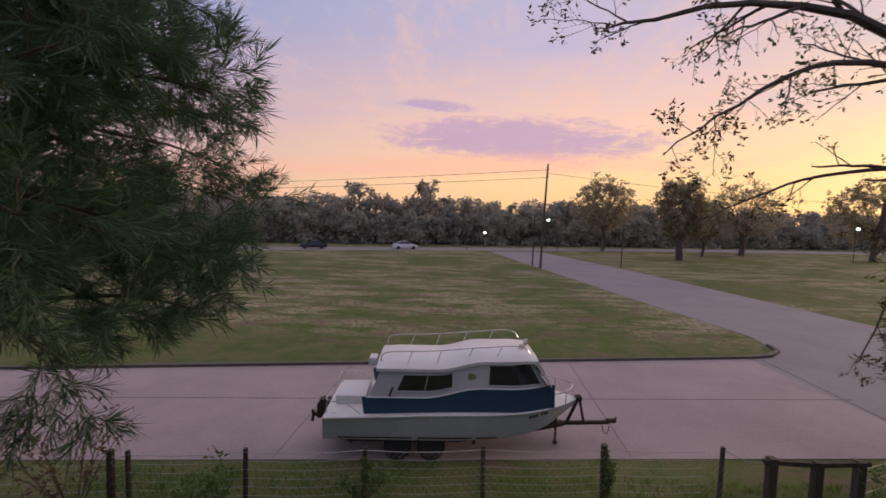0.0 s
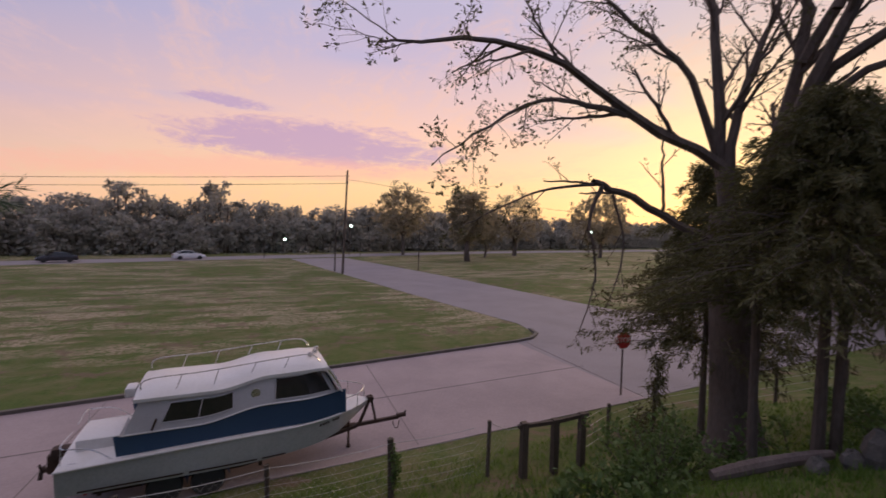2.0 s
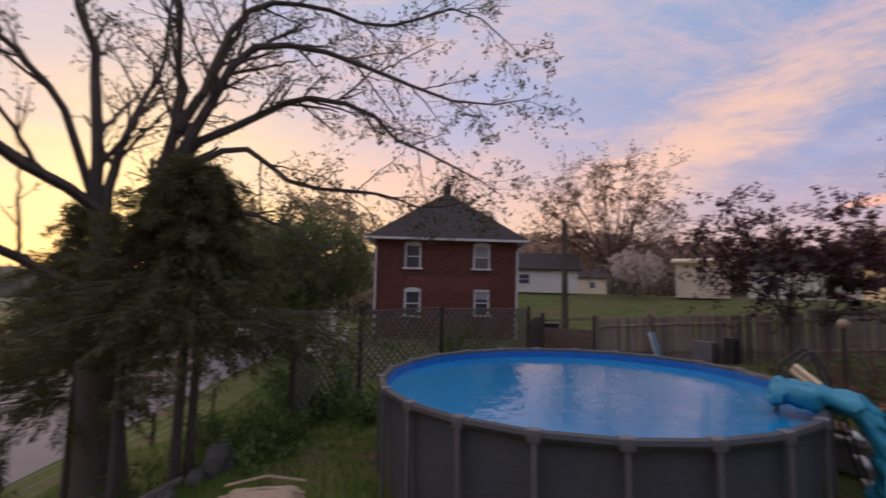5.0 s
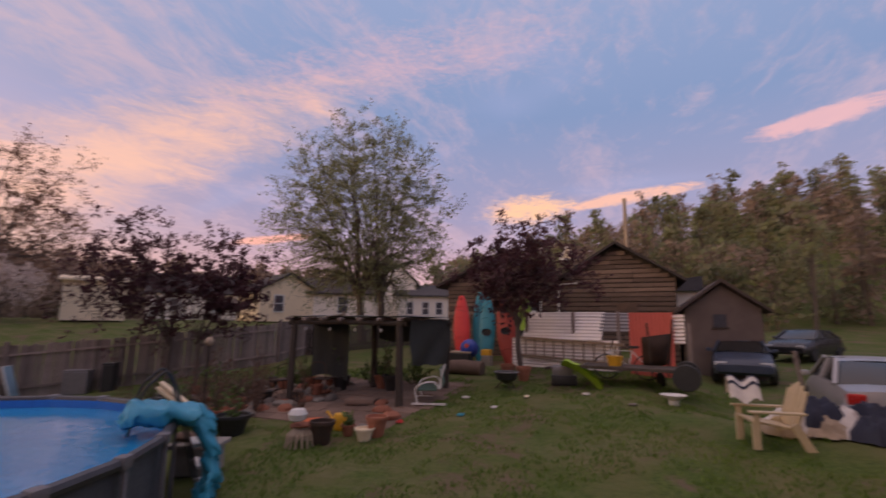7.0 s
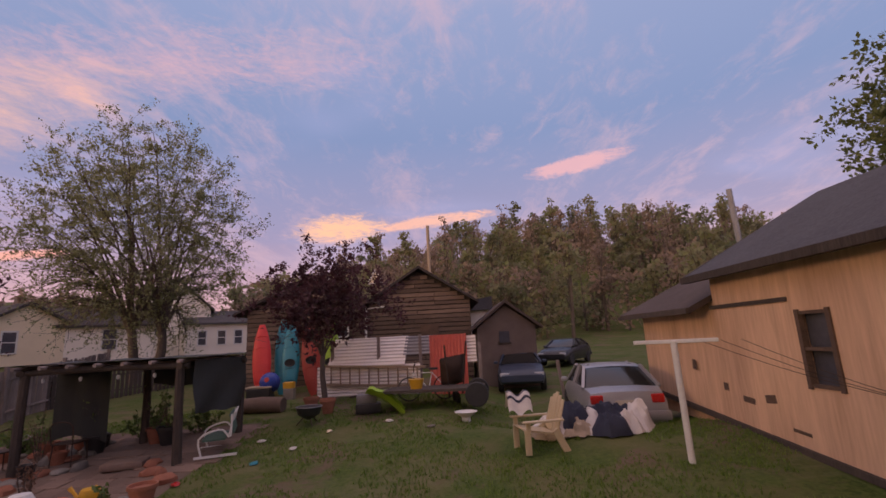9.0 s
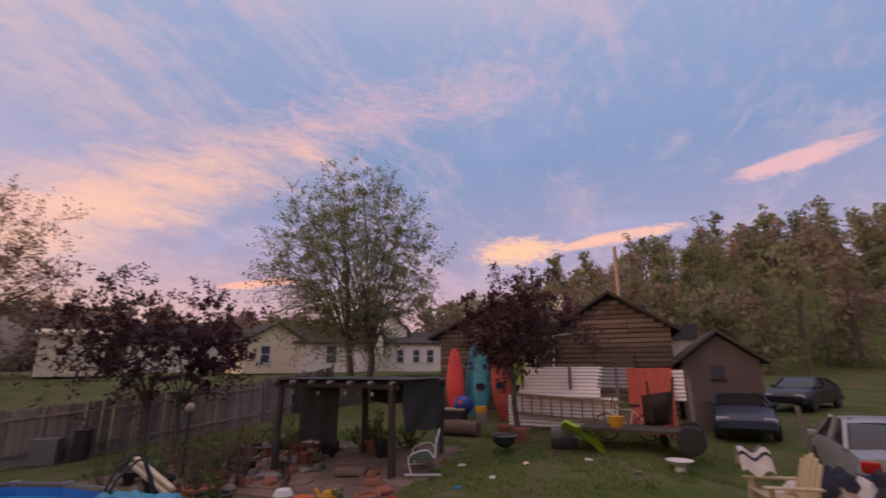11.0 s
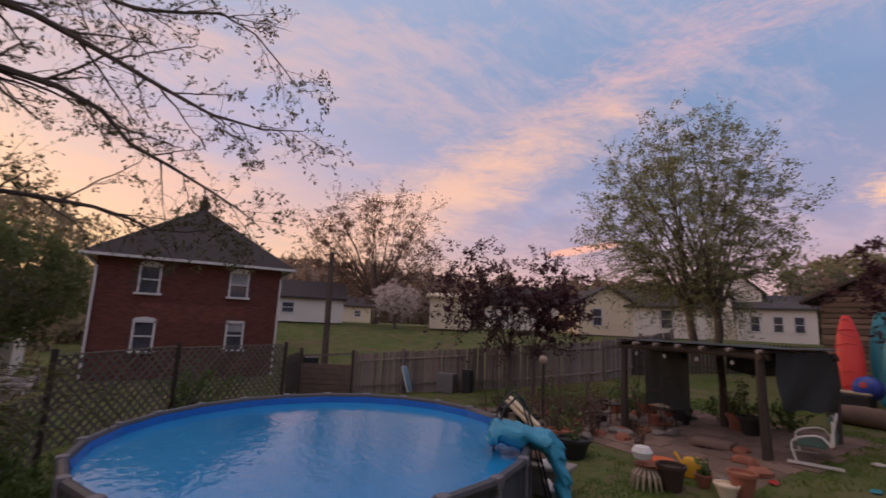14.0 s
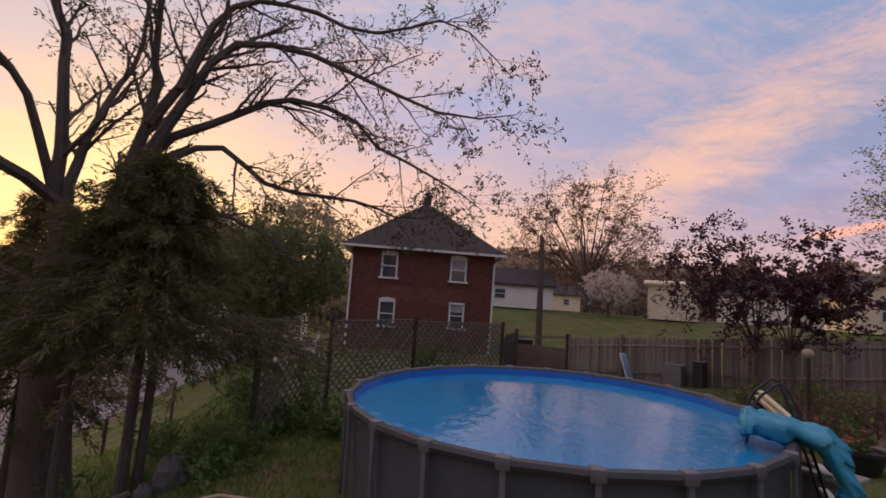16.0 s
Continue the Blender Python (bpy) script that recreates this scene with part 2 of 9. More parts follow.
    def sheet(self, nu, nv, fn):
        """A grid surface: fn(u, v) gives a point, u and v from 0 to 1."""
        k = len(self.v)
        for i in range(nu + 1):
            for j in range(nv + 1):
                self.v.append(tuple(fn(i / nu, j / nv)))
        for i in range(nu):
            for j in range(nv):
                a = k + i * (nv + 1) + j
                self.f.append((a, a + nv + 1, a + nv + 2, a + 1))
        return self

    def prism(self, outline, axis, lo, hi):
        """A flat outline pushed out along an axis ('x', 'y' or 'z')."""
        place = {"x": lambda p, h: (h, p[0], p[1]), "y": lambda p, h: (p[0], h, p[1]), "z": lambda p, h: (p[0], p[1], h)}[axis]
        n = len(outline)
        v = [place(p, lo) for p in outline] + [place(p, hi) for p in outline]
        f = [tuple(reversed(range(n))), tuple(range(n, 2 * n))] + [(i, (i + 1) % n, n + (i + 1) % n, n + i) for i in range(n)]
        return self.add(v, f)


def mesh_data(name, mb, material, smooth=False):
    me = bpy.data.meshes.new(name)
    me.from_pydata(mb.v, [], mb.f)
    me.update()
    bm = bmesh.new()
    bm.from_mesh(me)
    if len(bm.faces) < 60000:
        bmesh.ops.recalc_face_normals(bm, faces=bm.faces[:])
    bm.to_mesh(me)
    bm.free()
    me.materials.append(material)
    if smooth or mb.smooth:
        me.shade_smooth()
        me.set_sharp_from_angle(angle=radians(38))
    return me


def part(name, mb, material, parent=None, label="", smooth=False):
    ob = new(name, mesh_data(name, mb, material, smooth))
    if parent is not None:
        ob.parent = parent
    return tagged(ob, label)


def piece(name, data, parent, m):
    """One more object on a shared mesh."""
    ob = new(name, data)
    ob.parent = parent
    ob.matrix_basis = m
    return ob


def thing(name, label, category, m=None, group="", kind=""):
    ob = new(name)
    ob.empty_display_size = 0.2
    if m is not None:
        ob.matrix_basis = m
    return tagged(ob, label, category, group, kind)


def spline(pts, n):
    """A smooth run of n points through the given ones."""
    pts = [Vector(p) for p in pts]
    out = []
    for k in range(n):
        s = k / (n - 1) * (len(pts) - 1)
        i = min(int(s), len(pts) - 2)
        t = s - i
        a, b, c, d = pts[max(i - 1, 0)], pts[i], pts[i + 1], pts[min(i + 2, len(pts) - 1)]
        out.append(0.5 * (2 * b + (c - a) * t + (2 * a - 5 * b + 4 * c - d) * t * t + (3 * b - a - 3 * c + d) * t ** 3))
    return out


def smooth01(v, lo, hi):
    t = min(max((v - lo) / (hi - lo), 0.0), 1.0)
    return t * t * (3 - 2 * t)


# ---- the large structure ----
def yard(x, y):
    """The raised yard: a plane that climbs to the south."""
    return 3.9 - 0.037 * (x - 6) - 0.085 * (y + 10)


def ground_z(x, y):
    top = min(max(yard(max(min(x, 30.0), -14.0), max(y, -26.0)), 2.2), 5.4)
    flat = smooth01(y, -9.6, -13.0) * smooth01(x, 0.8, -2.0) * smooth01(y, -46, -34)
    top += (3.88 + 0.035 * (-12 - y) - top) * flat
    bank = smooth01(y, 8.9, 2.0)
    east = smooth01(x, 11.5, 17.0)
    # the lot east of the yard: a bank to the street, then a rise away from the camera
    lot = (0.2 + 2.9 * smooth01(y, 9.5, 3.0)) * smooth01(y, 11.4, 8.0)
    z = top * bank * (1 - east) + max(lot, top * smooth01(y, -1.0, -7.0)) * east
    far = math.hypot(x - 0.6, y + 0.8)
    z += (5.85 - z) * smooth01(far, 22, 45) * smooth01(y, 6, -6) * smooth01(x, 8, 16) * (1 if z < 5.85 else 0)
    # wooded hill to the south-west, low hills round the east
    d = math.hypot(x + 32, y + 120)
    z += 18.5 * smooth01(d, 92, 20) * smooth01(y, -40, -80)
    z += 15 * smooth01(x, 95, 190) * smooth01(y, 75, 10)
    z += 12 * smooth01(y, -130, -210)
    z -= 0.27 * smooth01(y, -16.0, -17.8) * smooth01(x, 2.0, 4.2) * smooth01(x, 12.0, 9.0) * smooth01(y, -40, -26)
    if y < 9.5:
        z += 0.05 * noise.noise(Vector((x * 0.7, y * 0.7, 0))) * smooth01(y, 9.5, 7.5)
    return z


GRASS = bpy.data.materials.new("grass_ground")


def build_grass_material():
    GRASS.use_nodes = True
    n = Nodes(GRASS.node_tree)
    co = n.add("ShaderNodeTexCoord").outputs["Object"]
    big, mid, small = n.noise(co, 0.09, 4.0, 0.6, 0.4), n.noise(co, 0.8, 5.0, 0.65, 0.3), n.noise(co, 14.0, 4.0, 0.7)
    green = n.mix(n.step(small, 0.3, 0.7), (0.042, 0.078, 0.016, 1), (0.105, 0.145, 0.036, 1))
    green = n.mix(n.step(mid, 0.35, 0.7), green, (0.135, 0.132, 0.056, 1))
    dry = n.mix(n.step(small, 0.35, 0.65), (0.52, 0.43, 0.32, 1), (0.25, 0.19, 0.13, 1))
    litter = n.math("MULTIPLY", n.step(n.noise(n.scaled(co, (0.35, 1.3, 1)), 0.42, 7.0, 0.8, 0.2), 0.46, 0.53), n.step(n.noise(co, 4.0, 4.0, 0.75), 0.42, 0.52))
    sep = n.add("ShaderNodeSeparateXYZ")
    n.link(co, sep.inputs[0])
    open_field = n.step(sep.outputs["Y"], 18.5, 27.0, 0.10, 0.8)
    col = n.mix(n.math("MULTIPLY", n.math("MULTIPLY", litter, n.step(big, 0.38, 0.56)), open_field), green, dry)
    earth = n.step(n.noise(co, 0.55, 5.0, 0.7, 0.5), 0.54, 0.64)
    col = n.mix(n.math("MULTIPLY", earth, 0.85), col, (0.16, 0.115, 0.08, 1))
    p = n.add("ShaderNodeBsdfPrincipled")
    n.link(col, p.inputs["Base Color"])
    p.inputs["Roughness"].default_value = 0.95
    p.inputs["Specular IOR Level"].default_value = 0.15
    bn = n.add("ShaderNodeBump")
    bn.inputs["Strength"].default_value, bn.inputs["Distance"].default_value = 0.6, 0.05
    n.link(n.math("ADD", small, mid), bn.inputs["Height"])
    n.link(bn.outputs[0], p.inputs["Normal"])
    out = n.add("ShaderNodeOutputMaterial")
    n.link(p.outputs[0], out.inputs[0])


build_grass_material()


def axis_steps(fine_lo, fine_hi, step, far):
    a, s, out = fine_hi, step, []
    while a < far:
        out.append(a)
        s *= 1.16
        a += s
    b, s, low = fine_lo, step, []
    while b > -far:
        s *= 1.16
        b -= s
        low.append(b)
    n = int((fine_hi - fine_lo) / step)
    return low[::-1] + [fine_lo + (fine_hi - fine_lo) * i / n for i in range(n)] + out


def build_ground():
    xs, ys = axis_steps(-14, 28, 0.4, 900), axis_steps(-30, 12, 0.4, 900)
    mb = Mesh()
    mb.v = [(x, y, ground_z(x, y)) for x in xs for y in ys]
    k = len(ys)
    mb.f = [(i * k + j, (i + 1) * k + j, (i + 1) * k + j + 1, i * k + j + 1) for i in range(len(xs) - 1) for j in range(k - 1)]
    ob = part("ground", mb, GRASS, smooth=True)
    tagged(ob, "patchy spring grass with bare earth and dry leaf litter", "ground", kind="structure")


build_ground()

CONCRETE = mat("street_concrete", (0.37, 0.305, 0.31), (0.26, 0.215, 0.22), 0.9, scale=0.35, fine=18, bump=0.25, blotch=0.6)
ASPHALT = mat("old_asphalt", (0.27, 0.245, 0.26), (0.20, 0.18, 0.19), 0.92, scale=0.3, fine=25, bump=0.25, blotch=0.55)
KERB = mat("kerb_concrete", (0.15, 0.135, 0.12), (0.08, 0.07, 0.06), 0.95, scale=2, fine=30, bump=0.4)
JOINT = mat("tar_joint", (0.22, 0.19, 0.185), (0.15, 0.13, 0.125), 0.9, scale=3, fine=30)


def strip(mb, left, right, z0, z1):
    """A slab between two edges."""
    n = len(left)
    v = [(p[0], p[1], z1) for p in left] + [(p[0], p[1], z1) for p in right] + [(p[0], p[1], z0) for p in left] + [(p[0], p[1], z0) for p in right]
    f = [(i, i + 1, n + i + 1, n + i) for i in range(n - 1)]
    f += [(2 * n + i, i, i + 1, 2 * n + i + 1)[::-1] for i in range(n - 1)] + [(n + i, 3 * n + i, 3 * n + i + 1, n + i + 1)[::-1] for i in range(n - 1)]
    mb.add(v, f)


def near_y(x):
    return 10.55 + 0.05 * x


def kerb_y(x):
    return 17.75 + 0.125 * x


def build_roads():
    road = Mesh()
    xs = [-160, -80, -40, -20, -10, 0, 5, 10, 13.5]
    strip(road, [(x, near_y(max(x, -40))) for x in xs], [(x, kerb_y(max(x, -40)) + 0.1) for x in xs], -0.2, 0.02)
    ob = tagged(part("street", road, CONCRETE), "pale worn concrete street with dark joints", "street", kind="structure")
    # the mouth of the side road and the street beyond it
    cross = Mesh()
    strip(cross, [(13.5, near_y(13.5)), (40, 13.0), (70, 16), (140, 22)], [(13.5, kerb_y(13.5) + 0.1), (40, 22.8), (70, 25), (140, 31)], -0.2, 0.016)
    tagged(part("street", cross, ASPHALT), "worn grey street beyond the junction", "street", kind="structure")
    side = Mesh()
    left = [(13.6, 19.3), (15.8, 21.0), (16.3, 23.5), (15.3, 30), (14.3, 37), (12.0, 55), (8.6, 82)]
    right = [(46, 22.6), (30, 23.2), (26.3, 25.0), (25.6, 30.0), (24.9, 37), (23.0, 54), (18.4, 84)]
    strip(side, left, right, -0.2, 0.012)
    tagged(part("side_road", side, ASPHALT), "straight grey side road across the field", "road", kind="structure")
    far = Mesh()
    strip(far, [(-330, 4), (-54, 64), (-17, 76), (4, 82.5), (60, 98), (400, 150)], [(-330, 11), (-56, 71), (-18, 83.5), (3, 90), (60, 106), (400, 158)], -0.2, 0.02)
    tagged(part("highway", far, ASPHALT), "grey two-lane road along the woods", "road", kind="structure")
    kerb = Mesh()
    top = [(x, kerb_y(max(x, -40))) for x in (-120, -40, -20, -8, 2, 8, 12, 13.6)] + [(14.8, 19.8), (15.7, 20.6), (16.0, 21.6)]
    strip(kerb, top, [(x - (0.12 if i > 8 else 0), y + 0.16) for i, (x, y) in enumerate(top)], -0.2, 0.13)
    tagged(part("kerb", kerb, KERB), "dark weathered concrete kerb at the grass", "kerb", kind="structure")
    joints = Mesh()
    for k in range(6):
        x = -30 + k * 8.7
        a, b = Vector((x, near_y(x) + 0.1, 0.0)), Vector((x + 0.5, kerb_y(x) - 0.1, 0.0))
        strip(joints, [a, b], [a + Vector((0.03, 0, 0)), b + Vector((0.03, 0, 0))], 0.0, 0.025)
    strip(joints, [(-40, 11.9), (-20, 13.1), (0, 14.2), (14, 15.0)], [(-40, 11.96), (-20, 13.15), (0, 14.25), (14, 15.05)], 0.0, 0.026)
    tagged(part("street_joint", joints, JOINT), "dark tar joints between the street slabs", "joint", kind="structure")


build_roads()


# ---- trees ----
BARK = mat("bark", (0.15, 0.115, 0.095), (0.075, 0.058, 0.048), 0.95, scale=3, fine=22, bump=0.9, stretch=(1, 1, 0.25))
BARK_PALE = mat("pale_bark", (0.16, 0.13, 0.10), (0.07, 0.055, 0.045), 0.95, scale=3, fine=22, bump=0.8, stretch=(1, 1, 0.25))
LEAF_BUD = leaf_mat("young_leaves", (0.10, 0.085, 0.03), (0.05, 0.06, 0.02))
LEAF_GREEN = leaf_mat("spring_leaves", (0.17, 0.20, 0.075), (0.10, 0.125, 0.048), through=0.5)
LEAF_MAPLE = leaf_mat("maple_leaves", (0.29, 0.30, 0.15), (0.18, 0.20, 0.095), through=0.5)
# next two: haze over the far trees is put into the pale leaf colour
LEAF_WOODS = leaf_mat("hazed_woodland_leaves", (0.40, 0.40, 0.33), (0.31, 0.29, 0.26), through=0.5)
LEAF_HAZE = leaf_mat("hazed_spring_leaves", (0.40, 0.35, 0.22), (0.30, 0.25, 0.17), through=0.5)
LEAF_HILL_TAN = leaf_mat("hill_tan_buds", (0.36, 0.27, 0.20), (0.27, 0.20, 0.16), through=0.5)
LEAF_HILL_DARK = leaf_mat("hill_dark_leaves", (0.16, 0.20, 0.10), (0.22, 0.20, 0.13), through=0.5)
# lighter than near foliage: the hill's haze is part of this colour
LEAF_HILL = leaf_mat("hazed_hill_leaves", (0.27, 0.32, 0.13), (0.32, 0.26, 0.18), through=0.65)
LEAF_RUST = leaf_mat("rusty_buds", (0.22, 0.12, 0.08), (0.13, 0.075, 0.055))
LEAF_PLUM = leaf_mat("plum_leaves", (0.055, 0.022, 0.03), (0.11, 0.04, 0.05))
BLOSSOM = leaf_mat("white_blossom", (0.75, 0.66, 0.62), (0.55, 0.46, 0.42))
NEEDLE = leaf_mat("pine_needles", (0.05, 0.10, 0.058), (0.085, 0.145, 0.065), through=0.3)
CEDAR = leaf_mat("cedar_sprays", (0.068, 0.074, 0.026), (0.13, 0.117, 0.042), through=0.4)
BUSH = leaf_mat("bush_leaves", (0.075, 0.135, 0.035), (0.15, 0.215, 0.06))


def leaf(mb, p, d, size, rng, slim=0.5):
    """One small diamond leaf at p pointing along d."""
    side = d.cross(Vector((rng.gauss(0, 1), rng.gauss(0, 1), rng.gauss(0, 1))))
    if side.length < 1e-6:
        return
    side = side.normalized() * size * slim * 0.5
    k = len(mb.v)
    m = p + d * (size * 0.45)
    mb.v += [tuple(p), tuple(m + side), tuple(p + d * size), tuple(m - side)]
    mb.f.append((k, k + 1, k + 2, k + 3))


def rand_dir(rng, up=0.0):
    v = Vector((rng.gauss(0, 1), rng.gauss(0, 1), rng.gauss(0, 1) + up))
    return v.normalized() if v.length > 1e-6 else Vector((0, 0, 1))


def limb(wood, tips, pts, r0, r1, rng, depth, kids, length, spread=0.9, lift=0.15, sides=6, start=0.25, cap=99):
    """A tapered, slightly crooked limb along pts, with twigs that branch again."""
    n = max(4, min(14, int(sum((Vector(pts[i + 1]) - Vector(pts[i])).length for i in range(len(pts) - 1)) / max(length * 0.22, 0.12)) + 3))
    run = spline(pts, n)
    for i in range(1, n):
        run[i] = run[i] + Vector((rng.gauss(0, 1), rng.gauss(0, 1), rng.gauss(0, 0.7))) * (0.05 * length * (0.4 + i / n) * 0.4)
    rad = [r0 + (r1 - r0) * (i / (n - 1)) ** 0.8 for i in range(n)]
    wood.tube(run, rad, sides, caps=False)
    tips.append((run[-1], (run[-1] - run[-2]).normalized(), depth))
    if depth <= 0:
        tips.append((run[n // 2], (run[n // 2] - run[n // 2 - 1]).normalized(), depth))
        return
    for k in range(kids):
        t = start + (1 - start) * (k + rng.random()) / kids
        i = min(int(t * (n - 1)), n - 2)
        p = run[i].lerp(run[i + 1], t * (n - 1) - i)
        d = (run[i + 1] - run[i]).normalized()
        q = rand_dir(rng)
        q = (q - d * q.dot(d)).normalized()
        way = (d + q * spread * rng.uniform(0.6, 1.4) + Vector((0, 0, lift))).normalized()
        ln = length * rng.uniform(0.55, 1.15) * (1.15 - 0.5 * t)
        bend = rand_dir(rng) * ln * 0.18 + Vector((0, 0, lift * 0.4 * ln))
        r = max(min(rad[i] * 0.5, r0 * 0.42), 0.003)
        limb(wood, tips, [p, p + way * ln * 0.5 + bend * 0.6, p + way * ln + bend], r, r * 0.35, rng, depth - 1,
             min(cap, max(2, int(kids * 0.7))), ln * 0.55, spread, lift, max(3, sides - 1), 0.15, cap)


def leafy(mb, tips, rng, count, size, scatter, slim=0.5, droop=0.0):
    for p, d, depth in tips:
        for _ in range(count if depth <= 0 else max(1, count // 2)):
            q = p + rand_dir(rng) * scatter * rng.random()
            leaf(mb, q, (d * 0.6 + rand_dir(rng) + Vector((0, 0, -droop))).normalized(), size * rng.uniform(0.6, 1.4), rng, slim)


def fan_tree(name, label, base, height, fork, rad, stems, rng, bark, leaves, leaf_n, leaf_size, scatter, trunk_r=0.25, twigs=260, low=None, group="", trunks=1, lean=(0, 0), off=(0, 0), upright=0.25, shell=0.5, ragged=0.22, bend=0.12):
    """A broadleaf tree: limbs fan out from a fork, and fine twigs fill a rounded, uneven crown."""
    t = thing(name, label, "tree", pose(*base), group)
    wood, crown, nodes = Mesh(), Mesh(), []
    low = fork * 0.8 if low is None else low
    mid, half = (low + height) / 2, (height - low) / 2
    centre = Vector((lean[0] + off[0], lean[1] + off[1], mid))
    for s in range(trunks):
        o = Vector(((s - (trunks - 1) / 2) * trunk_r * 3.2, rng.uniform(-0.2, 0.2) * (trunks > 1), 0))
        top = Vector((o.x * 1.7 + lean[0], o.y * 1.5 + lean[1], fork))
        foot = [o + Vector((0, 0, -0.3)), o * 0.95 + Vector((0, 0, 0.15)), o.lerp(top, 0.55) + Vector((rng.uniform(-1, 1) * trunk_r, rng.uniform(-1, 1) * trunk_r, 0)), top]
        wood.tube(spline(foot, 7), [trunk_r * q for q in (1.5, 1.15, 1.0, 0.95, 0.9, 0.85, 0.8)], 9, caps=False)
        n = max(3, stems // trunks)
        for k in range(n):
            up = 1 - 1.25 * (k + 0.5) / n
            a = k * 2.39996 + s * 1.1 + rng.uniform(-0.3, 0.3)
            flat = math.sqrt(max(0.0, 1 - up * up))
            end = centre + Vector((math.cos(a) * flat * rad, math.sin(a) * flat * rad, up * half)) * rng.uniform(0.66, 0.86)
            start = foot[2].lerp(top, rng.uniform(0.55, 1.0))
            way = start.lerp(end, 0.45) + Vector((0, 0, (end - start).length * bend * flat))
            run = spline([start, way, end], 9)
            run = [p + rand_dir(rng) * rad * 0.018 * i / 8 for i, p in enumerate(run)]
            r = trunk_r * rng.uniform(0.34, 0.5)
            wood.tube(run, [r * (1 - 0.88 * (i / 8) ** 0.8) for i in range(9)], 5, caps=False)
            nodes += [(run[i], r * (1 - 0.88 * (i / 8) ** 0.8), (run[i] - run[i - 1]).normalized()) for i in range(2, 9)]
    seed = rng.uniform(0, 50)
    for k in range(twigs):
        up = 1 - 2 * (k + rng.random()) / twigs
        a = k * 2.39996 + rng.uniform(-0.2, 0.2)
        flat = math.sqrt(max(0.0, 1 - up * up))
        d = Vector((math.cos(a) * flat, math.sin(a) * flat, up))
        lump = 1 + ragged * noise.noise(d * 2.3 + Vector((seed, 0, 0))) * 1.6 + rng.uniform(-0.5, 0.5) * ragged * 0.5
        q = d * (shell + (1 - shell) * rng.random() ** 0.6) * lump
        end = centre + Vector((q.x * rad, q.y * rad, q.z * half))
        best = min(nodes, key=lambda e: (e[0] - end).length + (0.8 * max(0.0, e[0].z - end.z)) + 0.35 * (e[0] - centre).length)
        at, r0, way = best
        span = (end - at).length
        if span < 0.05:
            continue
        run = spline([at, at.lerp(end, 0.5) + way * span * 0.16 + rand_dir(rng) * span * 0.06, end], 5)
        r = min(r0 * 0.5, 0.006 + span * 0.009)
        wood.tube(run, [r, r * 0.8, r * 0.6, r * 0.42, r * 0.22], 3, caps=False)
        ends = [(run[4], (run[4] - run[3]).normalized())]
        for i in (1, 2, 2, 3, 3, 4):
            p, w = run[i], (run[i] - run[i - 1]).normalized()
            w2 = (w + rand_dir(rng) * 0.75 + Vector((0, 0, upright))).normalized()
            tip = p + w2 * min(span, rad * 0.5) * rng.uniform(0.18, 0.42)
            wood.tube([p, p.lerp(tip, 0.5) + rand_dir(rng) * 0.02 * rad, tip], [r * 0.4, r * 0.28, r * 0.12], 3, caps=False)
            ends.append((tip, w2))
            ends.append((p.lerp(tip, 0.55), w2))
        for p, w in ends:
            for _ in range(leaf_n):
                leaf(crown, p + rand_dir(rng) * scatter * rng.random(), (w * 0.5 + rand_dir(rng)).normalized(), leaf_size * rng.uniform(0.6, 1.4), rng)
    part("trunk", wood, bark, t, smooth=True)
    part("crown", crown, leaves, t)
    return t


